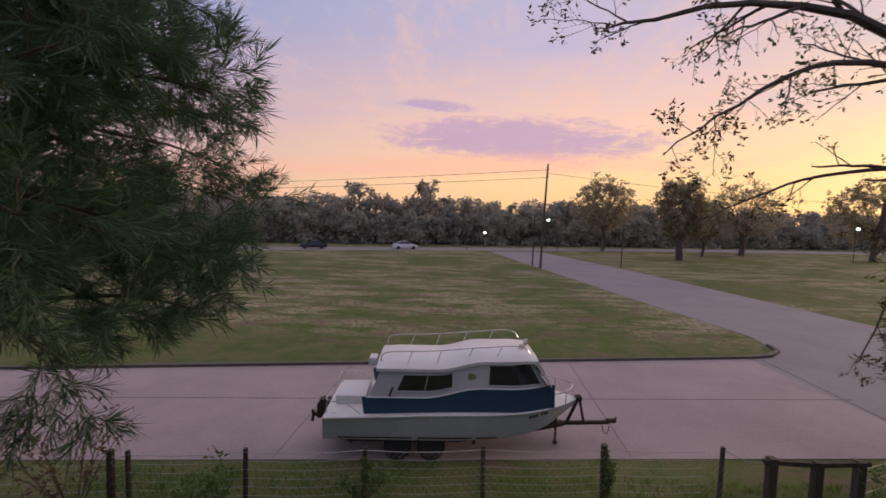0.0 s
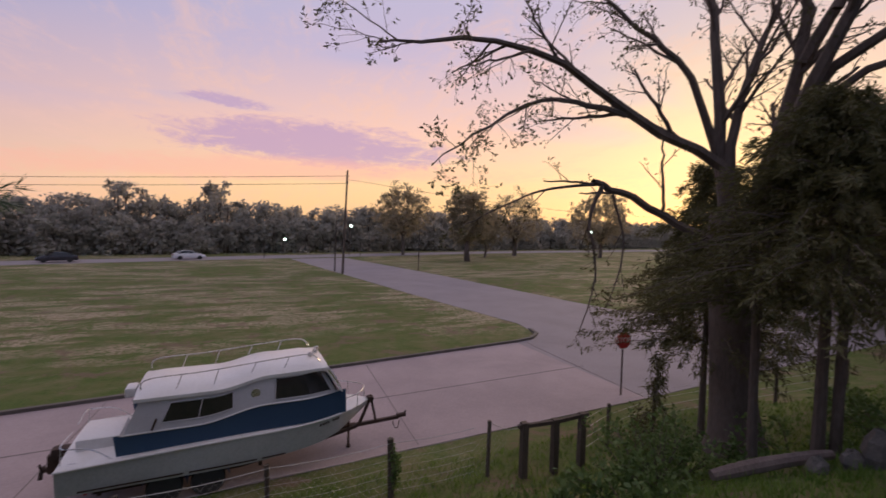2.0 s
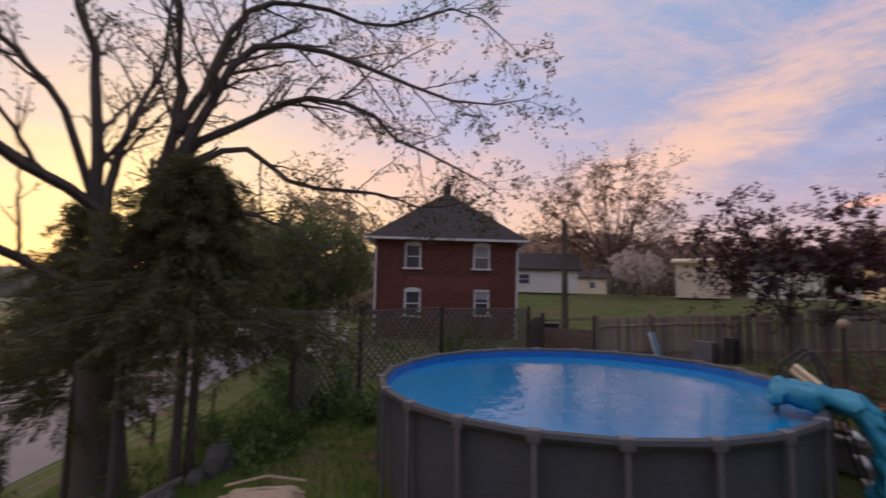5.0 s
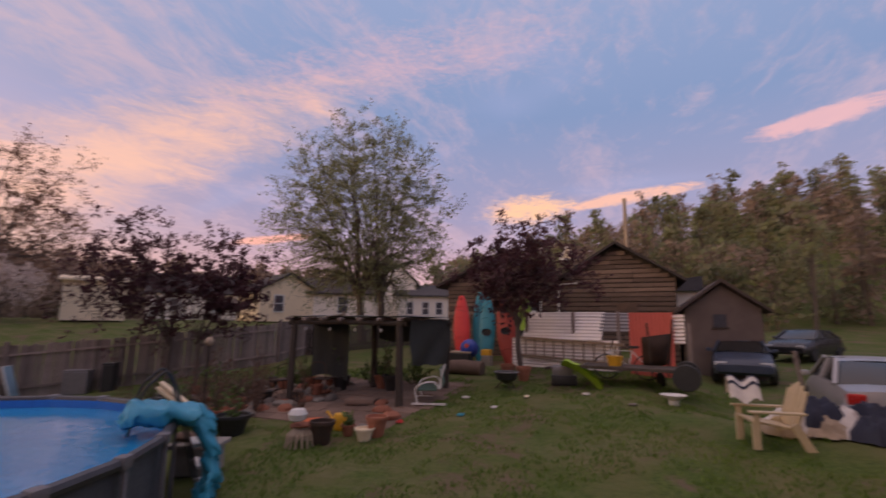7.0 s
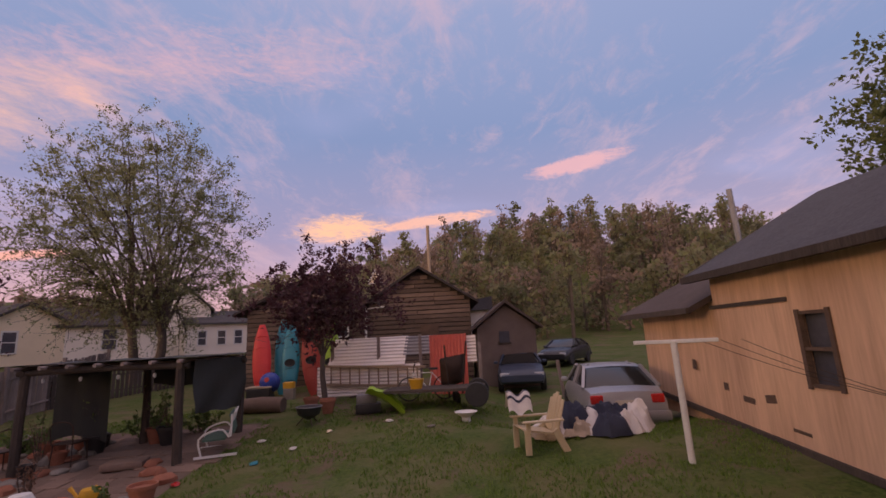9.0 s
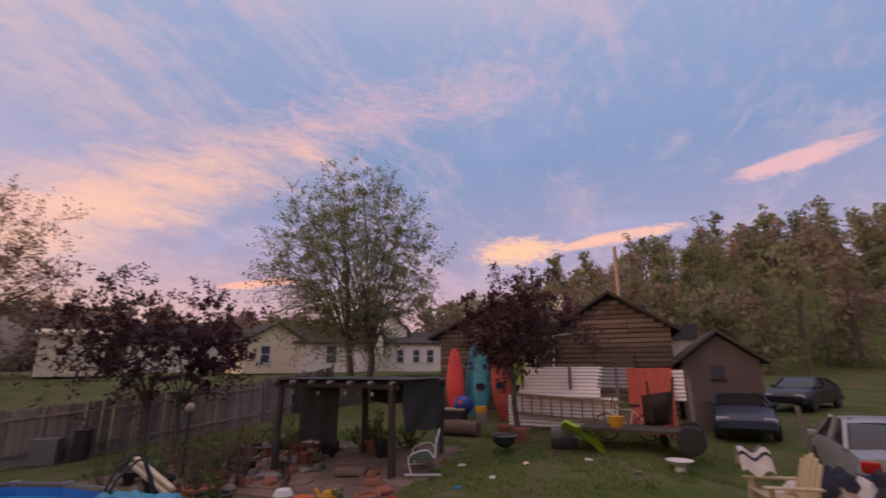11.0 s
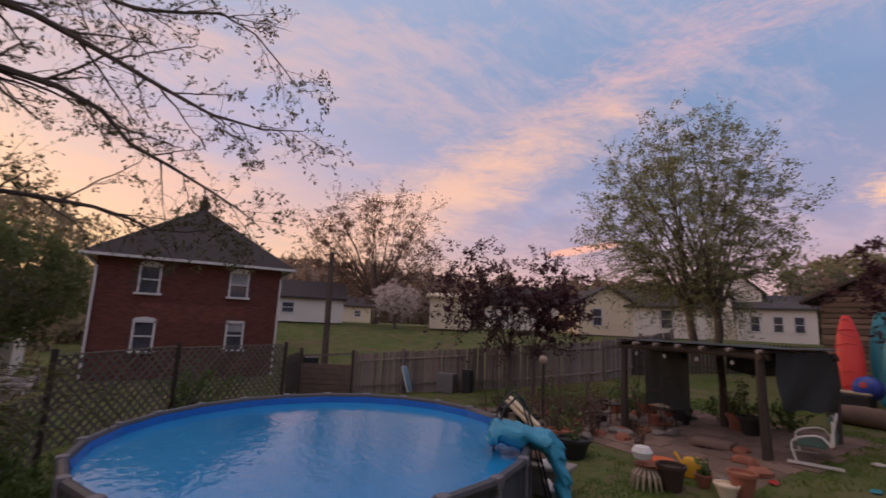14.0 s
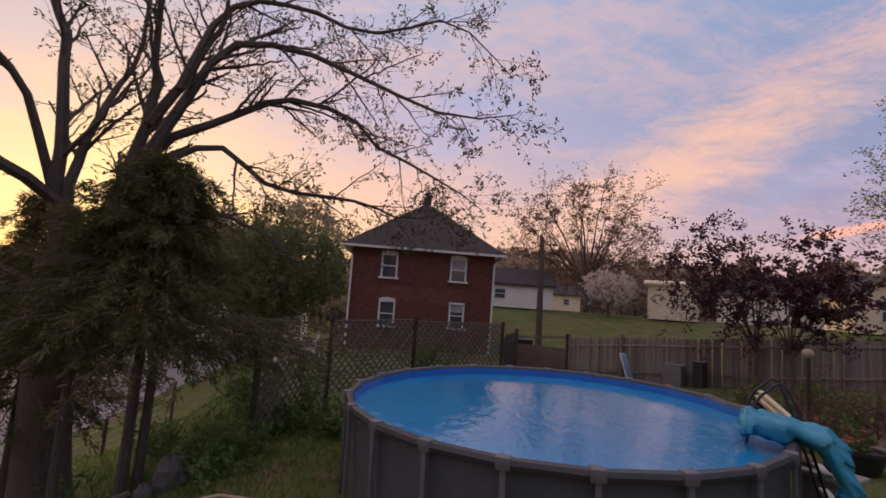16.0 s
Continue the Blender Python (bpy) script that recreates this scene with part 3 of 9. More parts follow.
def big_tree():
    rng = random.Random(11)
    t = thing("shade_tree", "large old tree with dark bark and small young leaves", "tree", pose(11.3, 6.85, 0.9))
    wood, tips = Mesh(), []
    o = Vector((11.3, 6.85, 0.9))

    def L(pts, r0, r1, depth=3, kids=9, length=1.5, **kw):
        limb(wood, tips, [Vector(p) - o for p in pts], r0 * 0.74, r1 * 0.72, rng, depth, int(kids * 1.15), length * 1.5, cap=6, **{"spread": 1.05, **kw})

    # the bole with its root flare, and the fork
    bole = spline([Vector((11.36, 6.72, 0.6)) - o, Vector((11.3, 6.85, 2.2)) - o, Vector((11.22, 6.95, 4.4)) - o, Vector((11.15, 7.02, 6.3)) - o], 9)
    wood.tube(bole, [0.74, 0.58, 0.51, 0.48, 0.47, 0.47, 0.48, 0.48, 0.42], 14, caps=False)
    L([(11.12, 7.0, 6.0), (10.84, 7.14, 7.5), (9.0, 7.51, 8.17), (7.19, 7.86, 9.22), (5.39, 7.9, 9.53), (3.76, 8.14, 9.39), (2.53, 8.01, 9.07)], 0.26, 0.02, kids=11, length=1.3)
    L([(8.4, 7.7, 8.45), (7.4, 7.9, 8.6), (6.1, 8.05, 8.49), (4.88, 8.19, 7.78), (3.86, 8.11, 7.06)], 0.11, 0.015, kids=8, length=1.0, lift=0.0)
    L([(10.9, 7.2, 7.6), (9.83, 7.31, 9.49), (8.85, 7.67, 10.34), (7.66, 8.12, 11.35), (6.8, 8.16, 11.83)], 0.16, 0.02, length=1.3)
    L([(11.1, 7.1, 6.2), (10.92, 7.2, 7.99), (10.77, 7.41, 10.86), (10.5, 7.76, 12.32), (10.35, 7.94, 14.8)], 0.27, 0.05, length=1.4)
    L([(11.15, 7.0, 6.3), (11.05, 7.02, 7.99), (11.4, 6.86, 9.78), (12.01, 6.65, 11.53), (12.64, 6.74, 15.0)], 0.22, 0.04, length=1.4)
    L([(11.25, 6.85, 5.6), (11.44, 6.42, 7.2), (11.73, 5.92, 9.99), (11.45, 5.81, 11.42), (10.76, 5.99, 14.2)], 0.33, 0.06, length=1.5)
    L([(11.7, 5.9, 9.6), (11.6, 5.09, 11.11), (11.53, 4.51, 12.2), (11.16, 4.11, 13.6)], 0.2, 0.04, length=1.5)
    L([(11.45, 6.4, 7.3), (11.33, 5.7, 8.6), (11.19, 5.0, 9.9), (11.23, 4.53, 11.0), (11.23, 3.55, 11.68), (11.39, 2.12, 11.58), (11.19, 0.39, 10.8), (10.73, -1.25, 10.07), (10.16, -2.56, 10.03)], 0.24, 0.015, kids=21, length=1.3)
    L([(11.5, 6.1, 8.0), (11.56, 5.4, 9.2), (11.81, 3.97, 10.06), (11.78, 2.92, 10.52), (11.73, 1.51, 10.35), (11.5, 0.29, 9.38), (11.04, -1.11, 8.68), (10.65, -2.02, 8.01)], 0.19, 0.012, kids=20, length=1.2, lift=0.0)
    L([(11.55, 6.0, 8.3), (11.65, 4.35, 9.2), (11.77, 2.94, 8.36), (11.82, 1.03, 8.19), (11.74, -0.38, 7.87), (11.52, -1.46, 8.0)], 0.13, 0.012, kids=16, length=1.05, lift=0.0)
    L([(11.4, 5.2, 10.4), (11.59, 4.47, 12.61), (11.68, 2.89, 13.02), (11.64, 0.85, 12.46), (11.24, -1.1, 12.74), (10.56, -2.6, 11.08)], 0.15, 0.012, kids=17, length=1.3, lift=-0.02)
    L([(11.5, 6.0, 7.2), (11.9, 4.4, 7.6), (11.9, 3.0, 7.2), (11.7, 1.8, 6.4)], 0.12, 0.015, kids=9, length=0.9, lift=-0.1)
    # the broken, drooping limb
    L([(10.9, 7.1, 5.6), (10.19, 7.83, 6.1), (9.0, 8.24, 6.75), (8.17, 8.33, 6.98)], 0.17, 0.11, kids=3, length=1.2, lift=0.3)
    L([(8.4, 8.3, 6.95), (7.0, 8.6, 6.75), (5.9, 8.9, 6.3), (5.0, 9.1, 5.8)], 0.06, 0.012, kids=6, length=0.6, lift=-0.25)
    L([(8.35, 8.3, 6.9), (7.96, 8.25, 5.97), (8.03, 8.06, 4.86), (7.63, 8.14, 3.38)], 0.085, 0.015, kids=6, length=0.6, lift=-0.2)
    L([(8.6, 8.2, 6.7), (8.9, 8.1, 5.6), (8.6, 8.0, 4.6), (8.3, 8.1, 3.9)], 0.06, 0.012, kids=5, length=0.5, lift=-0.25)
    part("trunk", wood, BARK, t, smooth=True)
    crown = Mesh()
    leafy(crown, tips, rng, 2, 0.085, 0.04, 0.42, 0.1)
    part("crown", crown, LEAF_BUD, t)


def needle_tuft(mb, p, d, size, rng, count):
    for _ in range(count):
        w = (d * 0.9 + rand_dir(rng) * 0.75).normalized()
        leaf(mb, p, w, size * rng.uniform(0.7, 1.2), rng, 0.045)


def pine():
    """A tall pine whose lower boughs hang beside the viewpoint."""
    rng = random.Random(5)
    o = Vector((-6.4, 4.9, 1.9))
    t = thing("pine_tree", "dark green long-needled pine with drooping boughs", "tree", Matrix.Translation(o))
    wood, needles = Mesh(), Mesh()
    wood.tube(spline([(0, 0, -0.6), (0.1, 0, 4), (0, 0.1, 9), (0, 0, 14)], 10), [0.3, 0.26, 0.24, 0.22, 0.2, 0.17, 0.14, 0.1, 0.07, 0.03], 10, caps=False)
    for k in range(145):
        h = 2.7 + 9.5 * ((k + rng.random()) / 145) ** 1.1
        a = k * 2.39996 + rng.uniform(-0.3, 0.3)
        reach = (4.15 - 0.16 * abs(h - 4.4) * 1.9) * rng.uniform(0.75, 1.05)
        reach = max(reach, 0.7)
        d = Vector((math.cos(a), math.sin(a), 0))
        pts = [Vector((0, 0, h)), d * reach * 0.5 + Vector((0, 0, h + 0.15)), d * reach + Vector((0, 0, h - 0.25 + rng.uniform(-0.3, 0.35)))]
        tips = []
        limb(wood, tips, pts, 0.05, 0.012, rng, 2, 9, reach * 0.36, 0.9, 0.02, 5, 0.3)
        for p, w, depth in tips:
            if p.length > 0 and Vector((p.x, p.y)).length > 0.9:
                needle_tuft(needles, p, w, 0.26, rng, 14)
                needle_tuft(needles, p - w * 0.15, w, 0.24, rng, 12)
    part("trunk", wood, BARK, t, smooth=True)
    part("crown", needles, NEEDLE, t)


def cedar(name, label, base, height, rad, skirt, seed, sprays, trunks, wide=(1, 1), group="", needles=125):
    """A dense cedar: level boughs feathered with short drooping sprays."""
    rng = random.Random(seed)
    t = thing(name, label, "tree", pose(*base), group)
    wood, green = Mesh(), Mesh()
    for tx, ty, r in trunks:
        wood.tube(spline([(tx, ty, -0.4), (tx * 1.05, ty, skirt + 0.5), (tx * 0.5, ty * 0.5, height * 0.85)], 6), [r * 1.25, r, r * 0.9, r * 0.7, r * 0.4, r * 0.12], 8, caps=False)
    for k in range(sprays):
        h = rng.random() ** 1.15
        z = skirt + (height - skirt) * h
        a = k * 2.39996
        lump = 0.90 + 0.62 * noise.noise(Vector((z * 1.5 + seed, math.cos(a) * 1.6, math.sin(a) * 1.6)))
        r = rad * lump * (1 - 0.80 * max(0.0, (h - 0.08) / 0.92) ** 0.95)
        d = Vector((math.cos(a) * wide[0], math.sin(a) * wide[1], 0))
        root = d * r * rng.uniform(0.0, 0.45) + Vector((0, 0, z + 0.15))
        tip = d * r * rng.uniform(0.5, 1.15) + Vector((0, 0, z - 0.22 * (1 - h) + rng.uniform(-0.3, 0.28)))
        run = spline([root, root.lerp(tip, 0.55) + Vector((0, 0, 0.14)), tip], 5)
        wood.tube(run, [0.018, 0.014, 0.010, 0.006, 0.003], 3, caps=False)
        way = (tip - root).normalized()
        for _ in range(needles):
            s = rng.random() ** 0.8
            i = min(int(s * 4), 3)
            p = run[i].lerp(run[i + 1], s * 4 - i) + rand_dir(rng) * (0.08 + 0.20 * (1 - s)) * rng.random() ** 0.5
            w = way * 0.7 + rand_dir(rng) * 0.75 + Vector((0, 0, -0.3))
            leaf(green, p, w.normalized(), rng.uniform(0.07, 0.20), rng, 0.17)
    part("trunk", wood, BARK, t, smooth=True)
    part("crown", green, CEDAR, t)


def shrub(name, label, base, rad, height, count, size, seed, material=None, slim=0.5, up=0.6):
    rng = random.Random(seed)
    t = thing(name, label, "shrub", pose(*base))
    wood, green = Mesh(), Mesh()
    for k in range(max(6, count // 60)):
        a = rng.uniform(0, 6.28)
        r = rad * math.sqrt(rng.random())
        tip = Vector((math.cos(a) * r, math.sin(a) * r, height * rng.uniform(0.6, 1.0) * (1 - 0.5 * (r / rad) ** 2)))
        run = spline([Vector((tip.x * 0.15, tip.y * 0.15, -0.1)), tip * 0.55 + rand_dir(rng) * 0.06, tip], 5)
        wood.tube(run, [0.014, 0.011, 0.009, 0.006, 0.003], 3, caps=False)
        for _ in range(60):
            s = rng.uniform(0.2, 1.0)
            i = min(int(s * 4), 3)
            p = run[i].lerp(run[i + 1], s * 4 - i) + rand_dir(rng) * rad * 0.2 * rng.random()
            p.z = max(p.z, 0.03)
            leaf(green, p, rand_dir(rng, up), size * rng.uniform(0.6, 1.4), rng, slim)
    tagged(part("branchwork", wood, BARK, t), kind="stuff")
    tagged(part("foliage", green, material or BUSH, t), kind="stuff")
    return t


def woods(name, label, spots, material, seed, leaf_n, leaf_size, bark):
    """A far wood: trunks with loose crowns of many leaf clumps, one body of countless trees."""
    rng = random.Random(seed)
    wood, green = Mesh(), Mesh()
    for x, y, h, r, low in spots:
        z = ground_z(x, y) - 0.3
        wood.tube([(x, y, z), (x + rng.uniform(-0.3, 0.3), y, z + h * 0.5), (x + rng.uniform(-0.5, 0.5), y, z + h * 0.93)], [0.02 * h, 0.014 * h, 0.003 * h], 4, caps=False)
        puffs = [(rng.uniform(-1, 1) * r * 0.75, rng.uniform(-1, 1) * r * 0.75, z + h * (low + (0.97 - low) * rng.random() ** 0.9)) for _ in range(17)]
        for px, py, pz in puffs:
            top = (pz - z) / h
            pr = r * rng.uniform(0.32, 0.60) * (1.15 - 0.55 * top)
            q = Vector((x + px * (1.1 - 0.6 * top), y + py * (1.1 - 0.6 * top), pz))
            if rng.random() < 0.6:
                wood.tube([(x, y, max(z + h * 0.2, pz - pr * 2)), tuple(q + Vector((0, 0, pr * 0.8)))], [0.006 * h, 0.0015 * h], 3, caps=False)
            for _ in range(leaf_n):
                d = rand_dir(rng)
                leaf(green, q + Vector((d.x * pr, d.y * pr, d.z * pr * 0.8)) * rng.random() ** 0.4, rand_dir(rng), leaf_size * rng.uniform(0.5, 1.5), rng, 0.7)
    t = thing(name, label, "woods", kind="stuff")
    part("trunks", wood, bark, t)
    part("foliage", green, material, t)


def all_trees():
    big_tree()
    pine()
    cedar("cedar_tree", "dense dark cedar with several thin trunks on the bank", (9.75, 4.3, ground_z(9.75, 4.3)), 6.1, 3.35, 2.55, 3, 500, [(0.0, 0.0, 0.1), (0.16, -0.18, 0.09), (-0.5, 0.8, 0.08)], (1.0, 1.06))
    cedar("cedar_tree", "tall dark cedar crowding behind the old tree's bole", (12.3, 8.3, ground_z(12.3, 8.3)), 7.4, 3.0, 2.6, 8, 420, [(0.0, 0.0, 0.09)])
    # field trees east of the side road
    fan_tree("field_tree", "round-crowned airy tree in the field with thin leaves", (32.5, 92, 0), 15, 4.0, 5.6, 12, random.Random(21), BARK_PALE, LEAF_HAZE, 3, 0.42, 0.4, 0.4, group="field trees", ragged=0.3)
    fan_tree("field_tree", "darker full tree with a thick trunk in the field", (38.2, 73, 0), 13.0, 3.4, 4.0, 12, random.Random(22), BARK, LEAF_HAZE, 4, 0.40, 0.4, 0.55, group="field trees", ragged=0.3)
    fan_tree("field_tree", "wide bare-twigged tree in the field against the sunset", (58, 88, 0), 14.5, 3.6, 6.5, 14, random.Random(23), BARK_PALE, LEAF_HAZE, 2, 0.36, 0.4, 0.55, group="field trees", ragged=0.3)
    fan_tree("field_tree", "slender tree beside the larger field tree", (47.5, 83, 0), 10.5, 3.0, 3.4, 8, random.Random(24), BARK_PALE, LEAF_HAZE, 3, 0.36, 0.4, 0.25, group="field trees", ragged=0.3)
    fan_tree("field_tree", "spreading field tree below the sunset", (76, 80, 0), 15, 3.5, 7.0, 12, random.Random(25), BARK_PALE, LEAF_HAZE, 3, 0.42, 0.5, 0.5, group="field trees", ragged=0.3)
    fan_tree("maple_tree", "tall rounded tree with two trunks and sparse leaves", (14.3, -23.2, ground_z(14.3, -23.2)), 13.1, 2.6, 5.4, 30, random.Random(4), BARK, LEAF_MAPLE, 4, 0.125, 0.22, 0.22, 950, 1.1, trunks=2, off=(0.5, 0.3), ragged=0.2, shell=0.3)
    fan_tree("bare_tree", "wide rust-coloured budding tree on the lawn", (44.6, -17.6, ground_z(44.6, -17.6)), 13.4, 2.2, 7.9, 22, random.Random(9), BARK, LEAF_RUST, 3, 0.18, 0.2, 0.38, 520, 1.6, off=(0.3, 0.7), ragged=0.25, bend=0.05, upright=0.5)
    fan_tree("blossom_tree", "small tree full of white blossom", (37.5, -16.8, ground_z(37.5, -16.8)), 3.9, 1.0, 2.4, 9, random.Random(14), BARK, BLOSSOM, 4, 0.14, 0.2, 0.12, 120, 0.9)
    fan_tree("plum_tree", "purple-leaved plum tree by the board fence", (13.55, -11.75, 3.7), 4.9, 1.5, 1.75, 9, random.Random(31), BARK, LEAF_PLUM, 4, 0.115, 0.12, 0.085, 170, 1.35, group="plum trees", ragged=0.5, upright=0.8, shell=0.2, off=(-0.45, -0.3))
    fan_tree("plum_tree", "purple-leaved plum tree with two crowns at the fence", (14.2, -11.3, 3.6), 5.55, 1.6, 1.85, 9, random.Random(33), BARK, LEAF_PLUM, 3, 0.115, 0.12, 0.085, 165, 1.6, group="plum trees", ragged=0.55, upright=0.8, shell=0.2, off=(0.65, 1.0))
    fan_tree("plum_tree", "dense purple plum tree over the kayaks", (3.65, -14.6, 4.35), 4.5, 1.6, 1.95, 9, random.Random(35), BARK, LEAF_PLUM, 5, 0.105, 0.12, 0.085, 210, 1.5, group="plum trees", lean=(0.1, -0.1), ragged=0.45, upright=0.8, shell=0.2)
    fan_tree("roof_tree", "leafy tree rising behind the tan house", (-17.5, -14.5, 4.6), 11.0, 3.5, 3.4, 9, random.Random(40), BARK, LEAF_GREEN, 5, 0.24, 0.3, 0.25, 260, ragged=0.35)
    fan_tree("yard_tree", "green tree on the slope beyond the brick house", (40, 12, 1.2), 7.5, 1.8, 4.0, 9, random.Random(44), BARK, LEAF_GREEN, 4, 0.3, 0.4, 0.2)
    fan_tree("yard_tree", "broad yellow-green tree beyond the side street", (36, 9.2, 1.6), 9.5, 2.2, 5.0, 11, random.Random(45), BARK, LEAF_GREEN, 4, 0.3, 0.4, 0.25)
    fan_tree("yard_tree", "leafy tree against the low sun", (50, 17.5, 1.2), 11.0, 2.6, 5.5, 11, random.Random(46), BARK, LEAF_GREEN, 4, 0.36, 0.5, 0.3)
    for x, y, h, r, q in ((47.5, 22.5, 15.5, 6.5, 71), (53, 12.5, 17.0, 7.0, 72), (58, 30, 13.5, 6.0, 73)):
        fan_tree("hill_tree", "green tree on the slope below the sunset, leaf colour paled for haze", (x, y, ground_z(x, y)), h, 2.4, r, 13, random.Random(q), BARK_PALE, LEAF_HAZE, 5, 0.42, 0.6, 0.3, group="slope trees", ragged=0.3)
    rng = random.Random(2)
    spots = []
    for k in range(270):
        x = -150 + 360 * (k + rng.random()) / 270
        y = 100 + 0.23 * x + rng.uniform(0, 14) + max(0, -x - 40) * 0.15
        tall = 1.3 if -25 < x < -2 and rng.random() < 0.6 else 1.0
        spots.append((x, y, rng.uniform(8, 11.5) * tall, rng.uniform(2.6, 3.9), 0.04))
    for k in range(170):
        x = -150 + 360 * (k + rng.random()) / 170
        spots.append((x, 112 + 0.23 * x + rng.uniform(0, 6) + max(0, -x - 40) * 0.15, rng.uniform(9, 11.5), rng.uniform(3.4, 4.6), 0.03))
    for k in range(200):
        x = -150 + 360 * (k + rng.random()) / 200
        spots.append((x, 98.5 + 0.23 * x + rng.uniform(-1, 3) + max(0, -x - 40) * 0.15, rng.uniform(4.5, 8), rng.uniform(2.6, 3.6), 0.02))
    woods("forest", "line of young spring woods along the road, leaf colour paled for haze", spots, LEAF_WOODS, 3, 34, 0.6, BARK_PALE)
    hill = ([], [], [])
    for k in range(660):
        x, y = rng.uniform(-120, 24), -46 - 80 * rng.random() ** 1.3
        if ground_z(x, y) > 5.5 or y < -54:
            tall = rng.random() < 0.14
            hill[(0, 1, 1, 2, 0)[k % 5]].append((x, y, rng.uniform(9, 12.5) if tall else rng.uniform(5.5, 9), rng.uniform(1.8, 2.6) if tall else rng.uniform(2.0, 3.4), 0.4 if tall else 0.1))
    woods("hillside_woods", "fresh green woods on the hill", hill[0], LEAF_HILL, 6, 20, 0.5, BARK_PALE)
    woods("hillside_woods", "tan budding woods on the hill", hill[1], LEAF_HILL_TAN, 7, 15, 0.42, BARK_PALE)
    woods("hillside_woods", "dark green woods on the hill", hill[2], LEAF_HILL_DARK, 8, 20, 0.5, BARK_PALE)
    spots = []
    for k in range(480):
        a, d = radians(rng.uniform(58, 160)), 85 + 110 * rng.random()
        x, y = 0.6 + math.sin(a) * d, -0.8 + math.cos(a) * d
        if y < 16 or (x > 92 and y < 80):
            spots.append((x, y, rng.uniform(7, 11), rng.uniform(3.0, 4.6), 0.05))
    woods("distant_woods", "brown-green woods on the far low hills", spots, LEAF_HILL_TAN, 9, 20, 0.9, BARK_PALE)


all_trees()


# ---- street side: boat, fence, signs, poles ----
GELCOAT = mat("white_gelcoat", (0.74, 0.74, 0.74), (0.60, 0.60, 0.58), 0.35, scale=1.2, fine=25, bump=0.05)
HULL = mat("dull_hull_white", (0.52, 0.53, 0.52), (0.38, 0.39, 0.38), 0.5, scale=1.0, fine=18, bump=0.08)
CABIN_GREY = mat("cabin_grey", (0.50, 0.50, 0.52), (0.42, 0.42, 0.44), 0.4, scale=1.2, fine=25, bump=0.05)
NAVY = mat("navy_stripe", (0.022, 0.055, 0.115), (0.03, 0.07, 0.13), 0.4, scale=1.5, fine=20, bump=0.05)
DARKGLASS = mat("dark_glass", (0.020, 0.022, 0.022), (0.03, 0.03, 0.028), 0.12, scale=2, fine=8, bump=0.0)
STEEL = mat("polished_rail", (0.62, 0.62, 0.63), (0.5, 0.5, 0.5), 0.3, 0.9, scale=5, fine=40, bump=0.0)
GALV = mat("galvanised", (0.42, 0.42, 0.42), (0.30, 0.30, 0.29), 0.5, 0.7, scale=6, fine=50, bump=0.1)
RUSTBLACK = mat("rusty_black_steel", (0.045, 0.035, 0.03), (0.09, 0.05, 0.035), 0.75, 0.3, scale=5, fine=40, bump=0.3)
RUBBER = mat("rubber", (0.025, 0.025, 0.025), (0.04, 0.04, 0.04), 0.85, scale=8, fine=60, bump=0.2)
BLUECOVER = mat("blue_wheel_cover", (0.03, 0.08, 0.20), (0.02, 0.05, 0.13), 0.6, scale=5, fine=40, bump=0.3)
OLDPOST = mat("weathered_post", (0.11, 0.085, 0.065), (0.05, 0.038, 0.03), 0.95, scale=6, fine=50, bump=0.6, stretch=(1, 1, 0.2), vary=0.2)
PLAINWHITE = mat("white_paint", (0.74, 0.73, 0.70), (0.6, 0.58, 0.55), 0.6, scale=3, fine=30, bump=0.15)
SIGNRED = mat("sign_red", (0.50, 0.025, 0.03), (0.40, 0.02, 0.025), 0.45, scale=3, fine=30, bump=0.02)


def sections(rows, close=True):
    """A skin over cross-sections that all have as many points."""
    mb = Mesh()
    n = len(rows[0])
    for r in rows:
        mb.v += [tuple(p) for p in r]
    for i in range(len(rows) - 1):
        for j in range(n if close else n - 1):
            a, b = i * n + j, i * n + (j + 1) % n
            mb.f.append((a, b, b + n, a + n))
    if close:
        mb.f.append(tuple(reversed(range(n))))
        mb.f.append(tuple((len(rows) - 1) * n + j for j in range(n)))
    return mb


def rail(mb, pts, r=0.014, n=28):
    mb.tube(spline(pts, n), r, 6)


